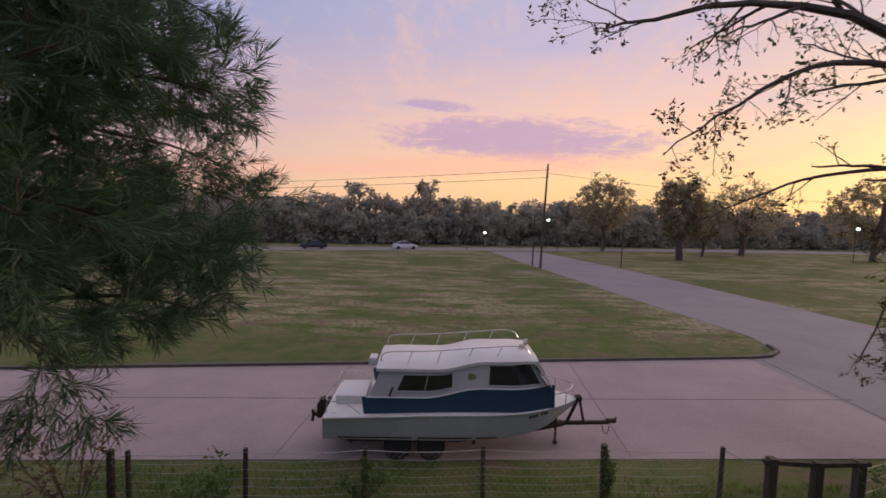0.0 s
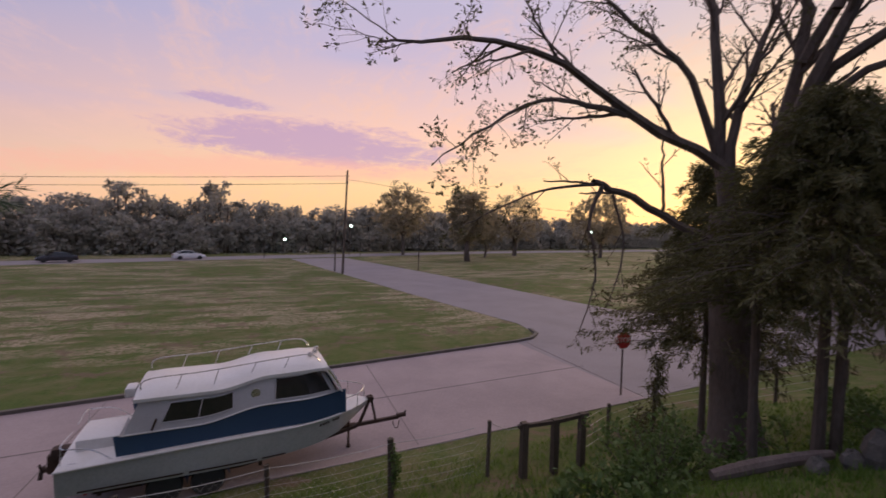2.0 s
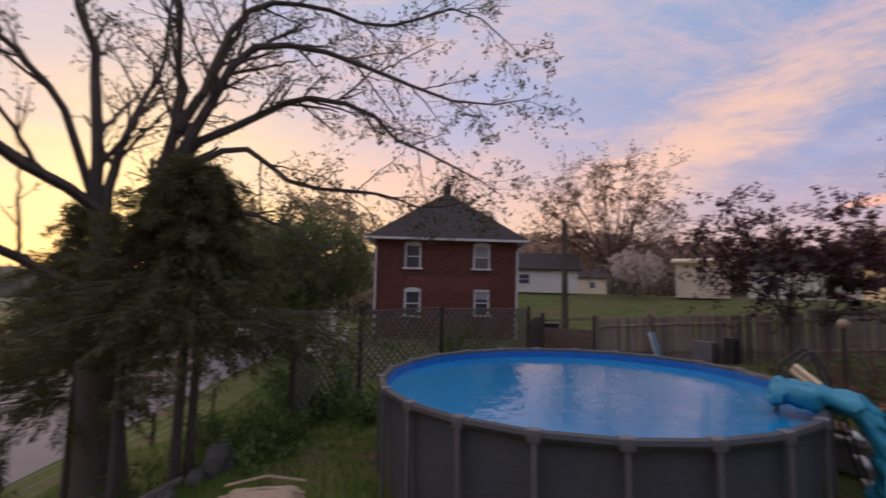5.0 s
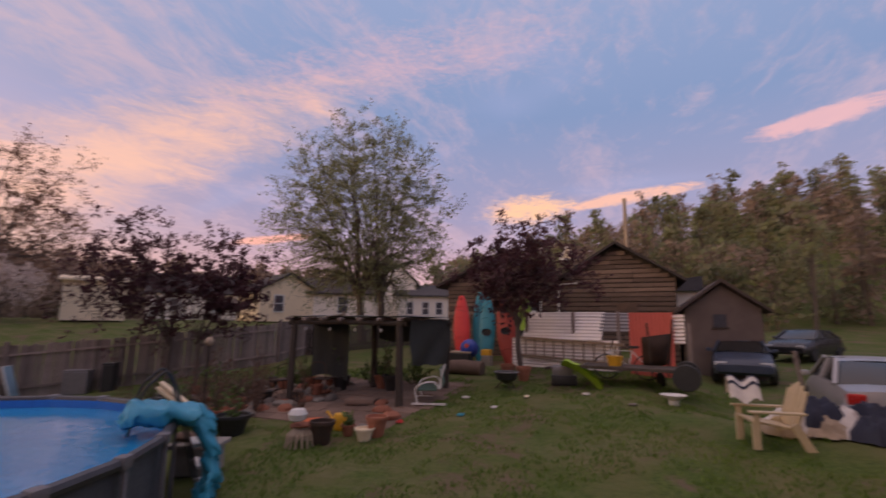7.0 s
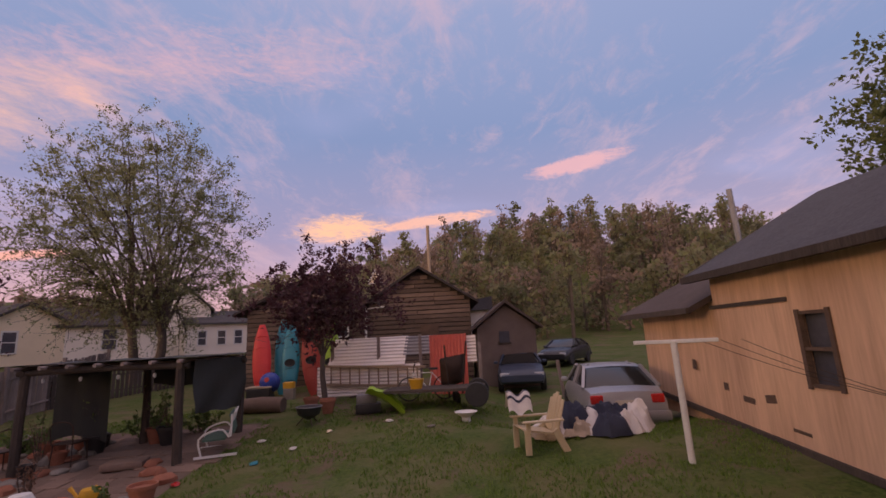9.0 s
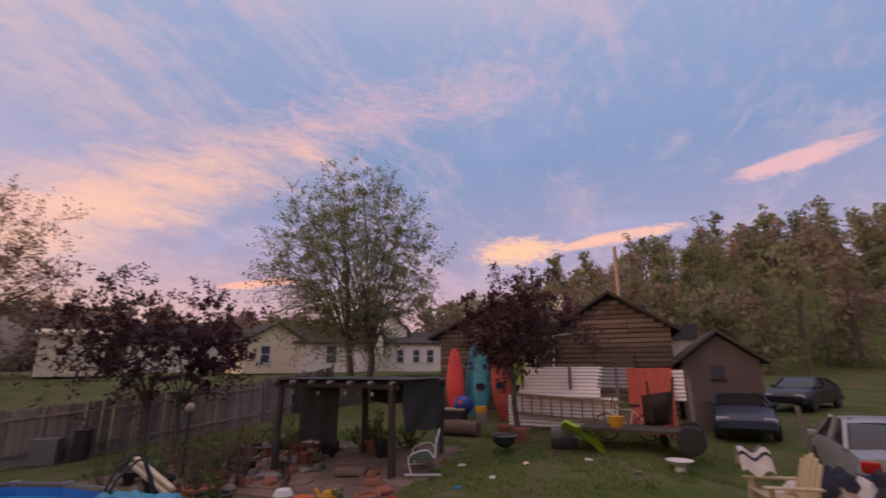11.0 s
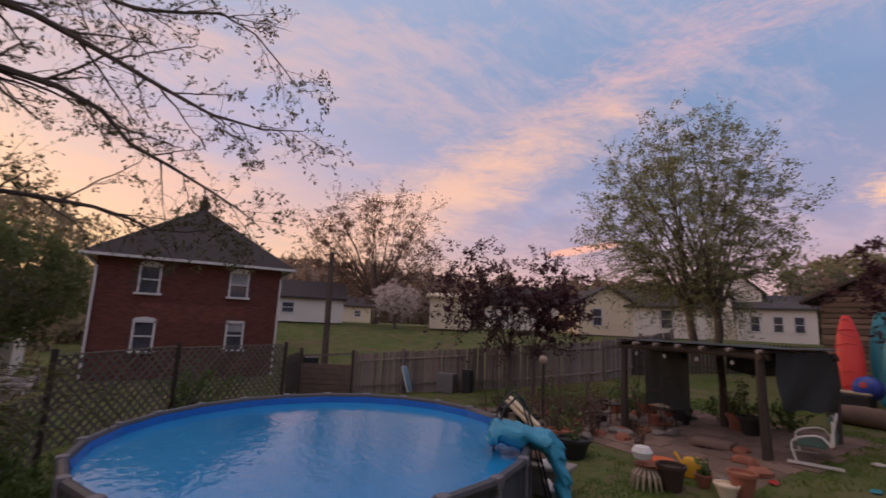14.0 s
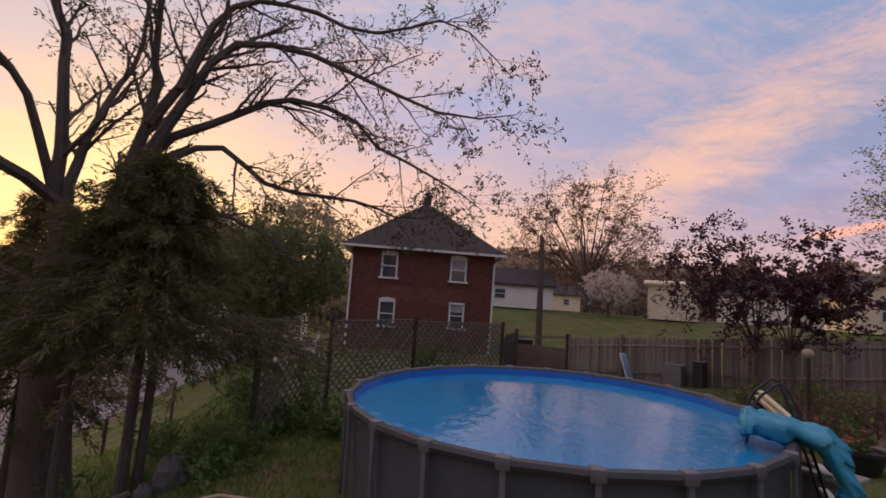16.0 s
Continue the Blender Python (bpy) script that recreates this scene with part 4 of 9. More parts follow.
def boat():
    """Cabin cruiser: x runs from the stern (0) to the bow (6.35), y across, z up from the street."""
    t = thing("cabin_cruiser", "white cabin boat with navy stripe, parked on its trailer", "boat", pose(-2.72, 11.45, 0.0, 0, 0, 1.4))
    W = 1.18
    stations = []
    for k in range(15):
        s = k / 14
        x = 6.3 * s
        half = W * (1 - max(0, (s - 0.5) / 0.5) ** 3.0) * (0.97 + 0.03 * math.sin(s * 3)) + 0.02
        sheer = 1.10 + 0.26 * s - 0.17 * s ** 3
        chine = 0.56 + 0.42 * max(0, s - 0.45) ** 1.6
        keel = 0.40 + 0.72 * max(0, (s - 0.62) / 0.38) ** 1.9
        keel = min(keel, sheer - 0.05)
        chine = min(max(chine, keel + 0.03), sheer - 0.04)
        c = half * (0.94 - 0.30 * max(0, s - 0.5))
        stations.append([(x, -half, sheer), (x - 0.0, -half * 0.99, sheer - 0.12), (x, -c, chine), (x, -c * 0.5, (chine + keel) / 2), (x, 0, keel),
                         (x, c * 0.5, (chine + keel) / 2), (x, c, chine), (x, half * 0.99, sheer - 0.12), (x, half, sheer)])
    part("hull", sections(stations), HULL, t, "dull white lower hull with scuffed bottom edge", smooth=True)

    def half_at(x):
        s = x / 6.3
        return W * (1 - max(0, (s - 0.5) / 0.5) ** 3.0) + 0.02

    def sheer_at(x):
        s = x / 6.3
        return 1.10 + 0.26 * s - 0.17 * s ** 3

    strake = Mesh()
    for side in (-1, 1):
        strake.tube([(6.3 * k / 20, side * (half_at(6.3 * k / 20) + 0.012), sheer_at(6.3 * k / 20)) for k in range(21)], 0.028, 6)
    part("rub_rail", strake, GELCOAT, t)
    mark = Mesh()
    for a, b in ((0.35, 2.1), (2.2, 3.5), (3.6, 4.1)):
        mark.sheet(10, 1, lambda u, v, a=a, b=b: (a + (b - a) * u, -(half_at(a + (b - a) * u) * 0.955 + 0.02), 0.62 + 0.035 * v + 0.10 * max(0, (a + (b - a) * u) / 6.3 - 0.45)))
    part("bottom_stripe", mark, RUSTBLACK, t)
    deck = Mesh().sheet(24, 8, lambda u, v: (0.02 + 6.2 * u, (v * 2 - 1) * (half_at(6.2 * u) - 0.02), sheer_at(6.2 * u) + 0.015 + 0.05 * (1 - (v * 2 - 1) ** 2)))
    part("deck", deck, GELCOAT, t, smooth=True)

    # cabin: lower navy band, grey sides with windows, humped roof
    x0, x1 = 1.02, 5.3

    def top_at(x):
        return 2.20 + 0.20 * smooth01(x, 2.7, 3.8) + 0.03 * smooth01(x, 4.0, 5)

    def base_at(x):
        return 1.56 + 0.24 * smooth01(x, 2.3, 3.6)

    def side_y(x):
        return min(1.06, half_at(x) - 0.06) if x < 4.3 else min(1.06, half_at(min(x, 5.4)) - 0.03)

    band = Mesh()
    cabin = Mesh()
    for side in (-1, 1):
        band.sheet(26, 2, lambda u, v, side=side: (0.95 + 4.6 * u - 0.06 * v * (1 - u), side * (side_y(0.95 + 4.6 * u) + 0.03 - 0.05 * v), sheer_at(0.95 + 4.6 * u) + 0.03 + (base_at(x0 + 4.2 * u) - sheer_at(0.95 + 4.6 * u) - 0.03) * v))
        cabin.sheet(26, 5, lambda u, v, side=side: (1.06 + 0.26 * v + (4.25 - 0.62 * v) * u, side * (side_y(x0 + 4.2 * u) - 0.02 - 0.13 * v), base_at(x0 + 4.2 * u) + (top_at(1.3 + 3.7 * u) - base_at(x0 + 4.2 * u)) * v))
    band.sheet(2, 6, lambda u, v: (5.53 - 0.10 * u, (v * 2 - 1) * (side_y(5.4) + 0.02), sheer_at(5.4) + 0.02 + 0.46 * u))
    cabin.sheet(3, 6, lambda u, v: (1.06 + 0.26 * u, (v * 2 - 1) * (1.04 - 0.13 * u), 1.10 + (top_at(1.3) - 1.10) * u))
    nb = part("side_band", band, NAVY, t, "navy blue painted band along the cabin", smooth=True)
    cab = part("cabin", cabin, CABIN_GREY, t, "light grey cabin sides", smooth=True)
    edge = Mesh()
    for side in (-1, 1):
        edge.tube([(1.0 + 4.4 * k / 24, side * (side_y(1.0 + 4.4 * k / 24) + 0.0), base_at(x0 + 4.2 * k / 24)) for k in range(25)], 0.018, 5)
    part("moulding", edge, GELCOAT, t)
    # windscreen leaning back
    ws = Mesh().sheet(4, 8, lambda u, v: (5.40 - 0.42 * u + 0.08 * (1 - (v * 2 - 1) ** 2), (v * 2 - 1) * (side_y(4.9) - 0.02 - 0.13 * u), base_at(5.0) + 0.03 + (top_at(4.8) - base_at(5) - 0.02) * u))
    w = part("windscreen", ws, DARKGLASS, t, smooth=True)
    for v in (0, 0.5, 1):
        part("windscreen_frame", Mesh().tube([(5.405 - 0.42 * u + 0.085 * (1 - (v * 2 - 1) ** 2), (v * 2 - 1) * (side_y(4.9) - 0.02 - 0.13 * u), base_at(5.0) + 0.03 + (top_at(4.8) - base_at(5) - 0.02) * u) for u in (0, 0.5, 1)], 0.022, 5), GELCOAT, w)
    roof = Mesh().sheet(26, 14, lambda u, v: (1.22 + 3.85 * u, (v * 2 - 1) * (0.99 - 0.03 * u), top_at(1.22 + 3.85 * u) + 0.02 + 0.17 * (1 - abs(v * 2 - 1) ** 3.2) * min(1, 6 * u + 0.45, 6 * (1 - u) + 0.35)))
    roof.sheet(26, 1, lambda u, v: (1.22 + 3.85 * u, -0.99 + 0.03 * u - 0.015, top_at(1.22 + 3.85 * u) + 0.03 - 0.07 * v))
    roof.sheet(26, 1, lambda u, v: (1.22 + 3.85 * u, 0.99 - 0.03 * u + 0.015, top_at(1.22 + 3.85 * u) + 0.03 - 0.07 * v))
    part("roof", roof, GELCOAT, t, "white humped cabin roof", smooth=True)

    def window(name, xa, xb, za, zb, slant, parent):
        for side in (-1, 1):
            g, f = Mesh(), Mesh()

            def at(u, v, out, side=side):
                """A point on the cabin's side: u along from xa to xb, v from za to zb of its height."""
                h = za + (zb - za) * v
                x = xa + (xb - xa) * u + slant * v * (1 - u) - (0.26 * v * u if xb > 4.5 else 0)
                k = min(max((x - 1.06 - 0.26 * h) / (4.25 - 0.62 * h), 0), 1)
                lo = base_at(x0 + 4.2 * k)
                return (x, side * (side_y(x0 + 4.2 * k) - 0.02 - 0.13 * h + out), lo + (top_at(1.3 + 3.7 * k) - lo) * h)
            g.sheet(10, 4, lambda u, v: at(u, v, 0.010))
            ob = part(name, g, DARKGLASS, parent, "dark tinted cabin window")
            loop = [at(u / 8, 0, 0.012) for u in range(9)] + [at(u / 8, 1, 0.012) for u in range(8, -1, -1)]
            f.tube(loop + [loop[0]], 0.014, 5, caps=False)
            if name == "window":
                f.tube([at(0.5, 0, 0.012), at(0.5, 1, 0.012)], 0.01, 4)
            part("frame", f, CABIN_GREY, ob)
    window("window", 1.70, 3.03, 0.22, 0.80, 0.16, t)
    window("front_window", 3.88, 5.16, 0.12, 0.88, 0.02, t)
    for side in (-1, 1):
        m = Matrix.Rotation(radians(90 * side), 3, "X")
        p = part("porthole", Mesh().lathe([(0.0, 0.025), (0.075, 0.025), (0.075, 0.0)], 18, (3.48, side * (side_y(3.48) - 0.02 - 0.065), 2.06), m), DARKGLASS, t)
        part("ring", Mesh().lathe([(0.075, 0.04), (0.10, 0.03), (0.10, -0.02), (0.075, -0.02)], 18, (3.48, side * (side_y(3.48) - 0.02 - 0.065), 2.06), m), STEEL, p)
    # roof rails, each with its stanchions
    for side in (-1, 1):
        r = Mesh()
        y = side * 0.80
        top = [(1.32, y, 2.34), (1.45, y, 2.56), (2.5, y, 2.61), (3.8, y, 2.72), (4.65, y, 2.76), (4.9, y, 2.56)]
        rail(r, top, 0.014)
        for x in (2.05, 2.75, 3.5, 4.2):
            r.tube([(x - 0.1, y, top_at(x) + 0.10), (x, y, 2.44 + 0.07 * x)], 0.011, 5)
        part("roof_rail", r, STEEL, t)
    bow = Mesh()
    rail(bow, [(5.35, -0.72, 1.22), (5.4, -0.74, 1.52), (5.9, -0.5, 1.55), (6.2, 0, 1.57), (5.9, 0.5, 1.55), (5.4, 0.74, 1.52), (5.35, 0.72, 1.22)], 0.014, 30)
    for x, y in ((5.9, -0.5), (6.2, 0.0), (5.9, 0.5)):
        bow.tube([(x, y, 1.18), (x, y, 1.56)], 0.012, 5)
    part("bow_rail", bow, STEEL, t)
    for side in (-1, 1):
        s = Mesh()
        rail(s, [(0.06, side * 0.2, 1.45), (0.05, side * 0.85, 1.48), (0.12, side * 1.05, 1.46), (0.55, side * 1.1, 1.40), (0.95, side * 1.1, 1.10)], 0.012, 20)
        s.tube([(0.06, side * 1.0, 1.08), (0.08, side * 1.02, 1.46)], 0.012, 5)
        part("stern_rail", s, STEEL, t)
    part("engine_box", Mesh().box(0.55, 0, 1.24, 0.75, 1.1, 0.30, bevel=0.06), GELCOAT, t, smooth=True)
    part("locker", Mesh().box(1.0, 0.35, 2.02, 0.22, 0.45, 0.2, bevel=0.04), GELCOAT, t, smooth=True)
    # horn and lamps on the roof
    for x, y in ((4.75, -0.35), (4.9, -0.1), (4.98, 0.15)):
        l = part("deck_lamp", Mesh().lathe([(0.05, 0), (0.06, 0.05), (0.05, 0.10), (0.0, 0.12)], 10, (x, y, top_at(x) + 0.16)), STEEL, t)
    wiper = Mesh().tube([(5.34, -0.55, 1.95), (5.14, -0.62, 2.2)], 0.012, 4)
    part("wiper", wiper, RUSTBLACK, t)
    part("cleat", Mesh().box(0.25, -1.0, 1.12, 0.16, 0.03, 0.04), STEEL, t)
    scoop = Mesh().box(1.58, -1.06, 1.70, 0.04, 0.06, 0.22, Matrix.Rotation(radians(20), 3, "Y"))
    part("vent", scoop, RUSTBLACK, t)
    # stern drive
    d = Mesh().box(-0.16, 0, 0.98, 0.34, 0.26, 0.26, bevel=0.06)
    d.box(-0.30, 0, 0.78, 0.20, 0.16, 0.40, bevel=0.05)
    d.tube([(-0.05, 0, 0.8), (-0.36, 0, 0.66), (-0.52, 0, 0.66)], [0.07, 0.075, 0.03], 8)
    drive = part("stern_drive", d, RUSTBLACK, t, "black stern drive tilted up", smooth=True)
    prop = Mesh()
    for k in range(3):
        a = k * 2.094
        prop.box(-0.5, 0.1 * math.cos(a), 0.66 + 0.1 * math.sin(a), 0.05, 0.15, 0.07, Matrix.Rotation(a, 3, "X") @ Matrix.Rotation(radians(30), 3, "Y"), 0.01)
    part("propeller", prop, RUSTBLACK, drive)
    for k in range(8):
        if k != 4:
            x = 4.90 + 0.065 * k
            part("registration_bar", Mesh().box(x, -half_at(x + 0.03) * 0.985 - 0.02, 1.10 + 0.004 * k, 0.04, 0.006, 0.06), RUSTBLACK, t)


def trailer():
    t = thing("boat_trailer", "rusty black tandem boat trailer under the boat", "trailer", pose(-2.72, 11.45, 0.0, 0, 0, 1.4))
    f = Mesh()
    for side in (-1, 1):
        f.tube([(0.5, side * 0.72, 0.38), (3.2, side * 0.72, 0.38), (5.2, side * 0.25, 0.46), (6.0, side * 0.06, 0.52)], 0.055, 4)
    for x in (0.6, 1.6, 2.7, 3.6):
        f.box(x, 0, 0.33, 0.07, 1.5, 0.08)
    part("frame", f, RUSTBLACK, t)
    tg = part("tongue", Mesh().tube([(4.2, 0, 0.47), (7.2, 0, 0.56)], 0.06, 4), RUSTBLACK, t)
    c = Mesh().box(7.28, 0, 0.60, 0.26, 0.12, 0.10, bevel=0.03)
    c.tube([(7.35, 0, 0.62), (7.42, 0, 0.70)], 0.02, 5)
    part("coupler", c, RUSTBLACK, tg)
    j = Mesh().tube([(5.78, -0.12, 0.05), (5.78, -0.12, 0.85)], 0.03, 6)
    j.tube([(5.78, -0.12, 0.03), (5.78, -0.12, 0.08)], 0.06, 8)
    part("jack", j, RUSTBLACK, tg)
    w = Mesh()
    w.tube([(6.1, 0, 0.55), (6.42, 0, 1.28)], 0.045, 5)
    w.tube([(6.55, 0, 0.55), (6.40, 0, 1.25)], 0.035, 5)
    w.box(6.38, 0, 1.2, 0.16, 0.2, 0.12, bevel=0.03)
    part("winch_post", w, RUSTBLACK, t)
    ch = Mesh().tube(spline([(7.0, -0.1, 0.52), (7.05, -0.12, 0.34), (7.15, -0.1, 0.3), (7.2, -0.08, 0.5)], 8), 0.012, 4)
    part("chain", ch, RUSTBLACK, tg)
    for x in (1.75, 2.55):
        for side in (-1, 1):
            m = Matrix.Rotation(radians(90), 3, "X")
            tyre = part("tyre", Mesh().lathe([(0.19, -0.1), (0.31, -0.1), (0.335, -0.06), (0.335, 0.06), (0.31, 0.1), (0.19, 0.1)], 20, (x, side * 0.95, 0.335), m), RUBBER, t, smooth=True)
            part("rim", Mesh().lathe([(0.0, -0.05), (0.17, -0.07), (0.19, -0.09), (0.19, 0.09), (0.17, 0.07), (0.0, 0.05)], 16, (x, side * 0.95, 0.335), m), GALV, tyre, smooth=True)
            if True:
                fd = Mesh().sheet(10, 3, lambda u, v, x=x, side=side: (x + 0.42 * math.cos(math.pi * u), side * (0.80 + 0.30 * v), 0.335 + 0.40 * math.sin(math.pi * u) * (1 - 0.06 * v)))
                part("fender", fd, BLUECOVER, t, "faded blue wheel fender", smooth=True)
    lamp = Mesh().box(0.42, -0.85, 0.5, 0.06, 0.2, 0.1, bevel=0.015)
    part("tail_lamp", lamp, SIGNRED, t)


boat()
trailer()


def front_fence():
    """Old posts with a sagging wire fence along the foot of the bank."""
    t = thing("wire_fence", "sagging chain-link fence on dark old posts", "fence")
    spots = [(-9.5, 8.0), (-6.05, 8.15), (-5.75, 8.2), (-3.66, 8.4), (-1.41, 8.58), (0.95, 8.72), (3.39, 8.83), (5.77, 8.92)]
    wire = Mesh()
    rng = random.Random(3)
    tops = []
    for i, (x, y) in enumerate(spots):
        z = ground_z(x, y)
        r = 0.075 if i in (1, 6) else 0.05
        p = Mesh().tube([(x, y, z - 0.3), (x + rng.uniform(-0.04, 0.04), y, 1.32 + (0.03 if r > 0.06 else 0))], [r, r * 0.92], 8)
        part("post", p, OLDPOST, t)
        tops.append(Vector((x, y, 1.28)))
    for k in range(7):
        h = 1.27 - 0.17 * k
        pts = []
        for i in range(len(tops) - 1):
            for s in range(6):
                q = tops[i].lerp(tops[i + 1], s / 6)
                pts.append((q.x, q.y - 0.05, q.z - (1.28 - h) - 0.05 * math.sin(math.pi * s / 6)))
        part("wire", Mesh().tube(pts, 0.008 if k == 0 else 0.0035, 3), GALV, t)
    net = Mesh()
    x = -9.5
    while x < 5.7:
        for i in range(len(tops) - 1):
            if tops[i].x <= x <= tops[i + 1].x:
                y = tops[i].y + (tops[i + 1].y - tops[i].y) * (x - tops[i].x) / max(tops[i + 1].x - tops[i].x, 0.01)
                z = max(ground_z(x, y), 0.1)
                for s in (-1, 1):
                    net.tube([(x, y - 0.05, z), (x + s * (1.24 - z) * 0.9, y - 0.04, 1.24)], 0.0013, 3, caps=False)
        x += 0.14
    tagged(part("netting", net, GALV, t, "thin rusted wire netting"), kind="stuff")
    b = thing("rail_fence", "dark wooden post-and-rail fence at the corner", "fence")
    rail_pts = [(6.45, 8.45), (7.25, 8.35), (8.1, 8.4)]
    for x, y in rail_pts:
        part("post", Mesh().box(x, y, 0.72, 0.15, 0.15, 1.2 + 0.1), OLDPOST, b)
    part("rail", Mesh().tube([(6.3, 8.47, 1.28), (7.25, 8.35, 1.30), (8.3, 8.42, 1.31)], 0.06, 4), OLDPOST, b)
    part("link", Mesh().tube([(5.77, 8.92, 1.28), (6.1, 8.62, 1.18), (6.45, 8.45, 1.25)], 0.01, 4), GALV, b)
    e = thing("wire_fence", "thin wire fence with wooden posts along the street", "fence")
    east = [(8.1, 8.45), (9.6, 9.05), (11.8, 9.45), (14.2, 9.3), (16.6, 8.8), (19.5, 8.2)]
    for x, y in east:
        z = ground_z(x, y)
        part("post", Mesh().tube([(x, y, z - 0.3), (x, y, z + 1.15)], [0.055, 0.05], 7), OLDPOST, e)
    w = Mesh()
    for k in range(4):
        part("wire", Mesh().tube([(x, y, ground_z(x, y) + 1.1 - 0.25 * k) for x, y in east], 0.005, 3), GALV, e)


front_fence()


def stop_sign():
    t = thing("stop_sign", "red octagonal stop sign on a thin steel post", "sign", pose(12.85, 11.75, 0.0, 0, 0, -8))
    part("post", Mesh().box(0, 0.02, 1.1, 0.05, 0.03, 2.3), RUSTBLACK, t)
    a = [radians(22.5 + 45 * k) for k in range(8)]
    face = Mesh().prism([(0.33 * math.cos(q), 2.0 + 0.33 * math.sin(q)) for q in a], "y", -0.02, 0.0)
    pl = part("plate", face, SIGNRED, t)
    rim = Mesh()
    for k in range(8):
        p, q = a[k], a[(k + 1) % 8]
        rim.add([(0.33 * math.cos(p), -0.024, 2.0 + 0.33 * math.sin(p)), (0.33 * math.cos(q), -0.024, 2.0 + 0.33 * math.sin(q)), (0.305 * math.cos(q), -0.024, 2.0 + 0.305 * math.sin(q)), (0.305 * math.cos(p), -0.024, 2.0 + 0.305 * math.sin(p))], [(0, 1, 2, 3)])
    part("border", rim, PLAINWHITE, pl)
    c = bpy.data.curves.new("lettering", "FONT")
    c.body, c.align_x, c.align_y, c.size, c.extrude = "STOP", "CENTER", "CENTER", 0.25, 0.002
    c.materials.append(PLAINWHITE)
    ob = new("lettering", c)
    ob.parent = pl
    ob.matrix_basis = pose(0, -0.026, 2.0, 90, 0, 0)


stop_sign()

LAMPGLOW = lamp_mat("street_lamp_glow", (0.75, 1.0, 0.85, 1), 6.0)


def utility_pole(x, y, h, r, label, lean=0.0, arm=True, group="utility poles"):
    t = thing("utility_pole", label, "pole", pose(x, y, ground_z(x, y)), group)
    part("shaft", Mesh().tube([(0, 0, -0.4), (lean * 0.5, 0, h * 0.5), (lean, 0, h)], [r, r * 0.85, r * 0.65], 8), OLDPOST, t)
    if arm:
        for k, z in enumerate((0.88, 0.94)):
            part("insulator", Mesh().tube([(lean * z, 0, h * z), (lean * z + 0.22, 0, h * z + 0.05)], 0.05, 5), RUSTBLACK, t)
    return t


utility_pole(12.0, 55.2, 12.6, 0.16, "tall wooden utility pole by the side road", 0.45)
utility_pole(11.7, 58.5, 6.5, 0.10, "short guy stub beside the utility pole", 0.1, False)
utility_pole(23.2, 58.6, 5.2, 0.09, "thin wooden pole beside the side road", 0.05, False)
utility_pole(-20.4, 48.8, 3.4, 0.14, "weathered wooden post standing in the field", 0.0, False)
utility_pole(-1.5, 100, 9.0, 0.12, "far utility pole at the edge of the woods", 0.0)
utility_pole(4.5, 84, 3.2, 0.06, "slim roadside marker pole", 0.0, False)
utility_pole(22.3, 88, 3.0, 0.06, "slim sign pole at the junction", 0.0, False)
utility_pole(41, 108, 9.5, 0.12, "utility pole before the woods", 0.0)


def wires():
    t = thing("power_line", "thin black power lines along the road", "cable")
    for h, off in ((11.9, 0.0), (11.0, 0.2)):
        mb = Mesh()
        a, b = Vector((-120, 95, h - 2.0)), Vector((12.4, 55.2, h))
        mb.tube([a.lerp(b, k / 14) - Vector((0, 0, 3.0 * (k / 14) * (1 - k / 14) * 4 * 0.4)) for k in range(15)], 0.03, 3)
        part("wire", mb, RUSTBLACK, t)
    mb = Mesh()
    a, b = Vector((12.4, 55.2, 11.5)), Vector((120, 92, 11))
    mb.tube([a.lerp(b, k / 14) - Vector((0, 0, 3.0 * (k / 14) * (1 - k / 14) * 4 * 0.5)) for k in range(15)], 0.025, 3)
    part("wire", mb, RUSTBLACK, t)


wires()


def street_lamp(x, y, z, group="street lamps"):
    t = thing("street_lamp", "lit street lamp glowing pale green on a thin pole", "street lamp", pose(x, y, 0), group)
    part("pole", Mesh().tube([(0, 0, -0.3), (0, 0, z + 0.5), (0.25, 0, z + 0.55)], 0.06, 6), RUSTBLACK, t)
    part("lamp", Mesh().lathe([(0.0, -0.2), (0.28, -0.1), (0.30, 0.1), (0.1, 0.25), (0.0, 0.28)], 10, (0.35, 0, z + 0.3)), LAMPGLOW, t)


street_lamp(21.0, 92.0, 5.6)
street_lamp(69.0, 76.0, 5.4)
street_lamp(8.6, 96.0, 2.6)


CARBLACK = mat("car_black", (0.02, 0.02, 0.025), (0.03, 0.03, 0.035), 0.3, scale=3, fine=30, bump=0.0)
CARWHITE = mat("car_white", (0.7, 0.7, 0.7), (0.6, 0.6, 0.6), 0.3, scale=3, fine=30, bump=0.0)
SILVER = mat("car_silver", (0.42, 0.42, 0.44), (0.33, 0.33, 0.35), 0.35, 0.4, scale=1.5, fine=30, bump=0.02)
CARBLUE = mat("car_blue", (0.05, 0.07, 0.11), (0.035, 0.05, 0.08), 0.4, scale=2, fine=30, bump=0.02)
TAILRED = mat("tail_red", (0.55, 0.03, 0.02), (0.4, 0.02, 0.02), 0.25, scale=5, fine=40, bump=0.05)
CLEAR = mat("lamp_clear", (0.65, 0.65, 0.65), (0.5, 0.5, 0.5), 0.2, scale=5, fine=40, bump=0.0)
PLATE = mat("plate_beige", (0.55, 0.48, 0.38), (0.45, 0.4, 0.32), 0.6, scale=6, fine=40, bump=0.02)


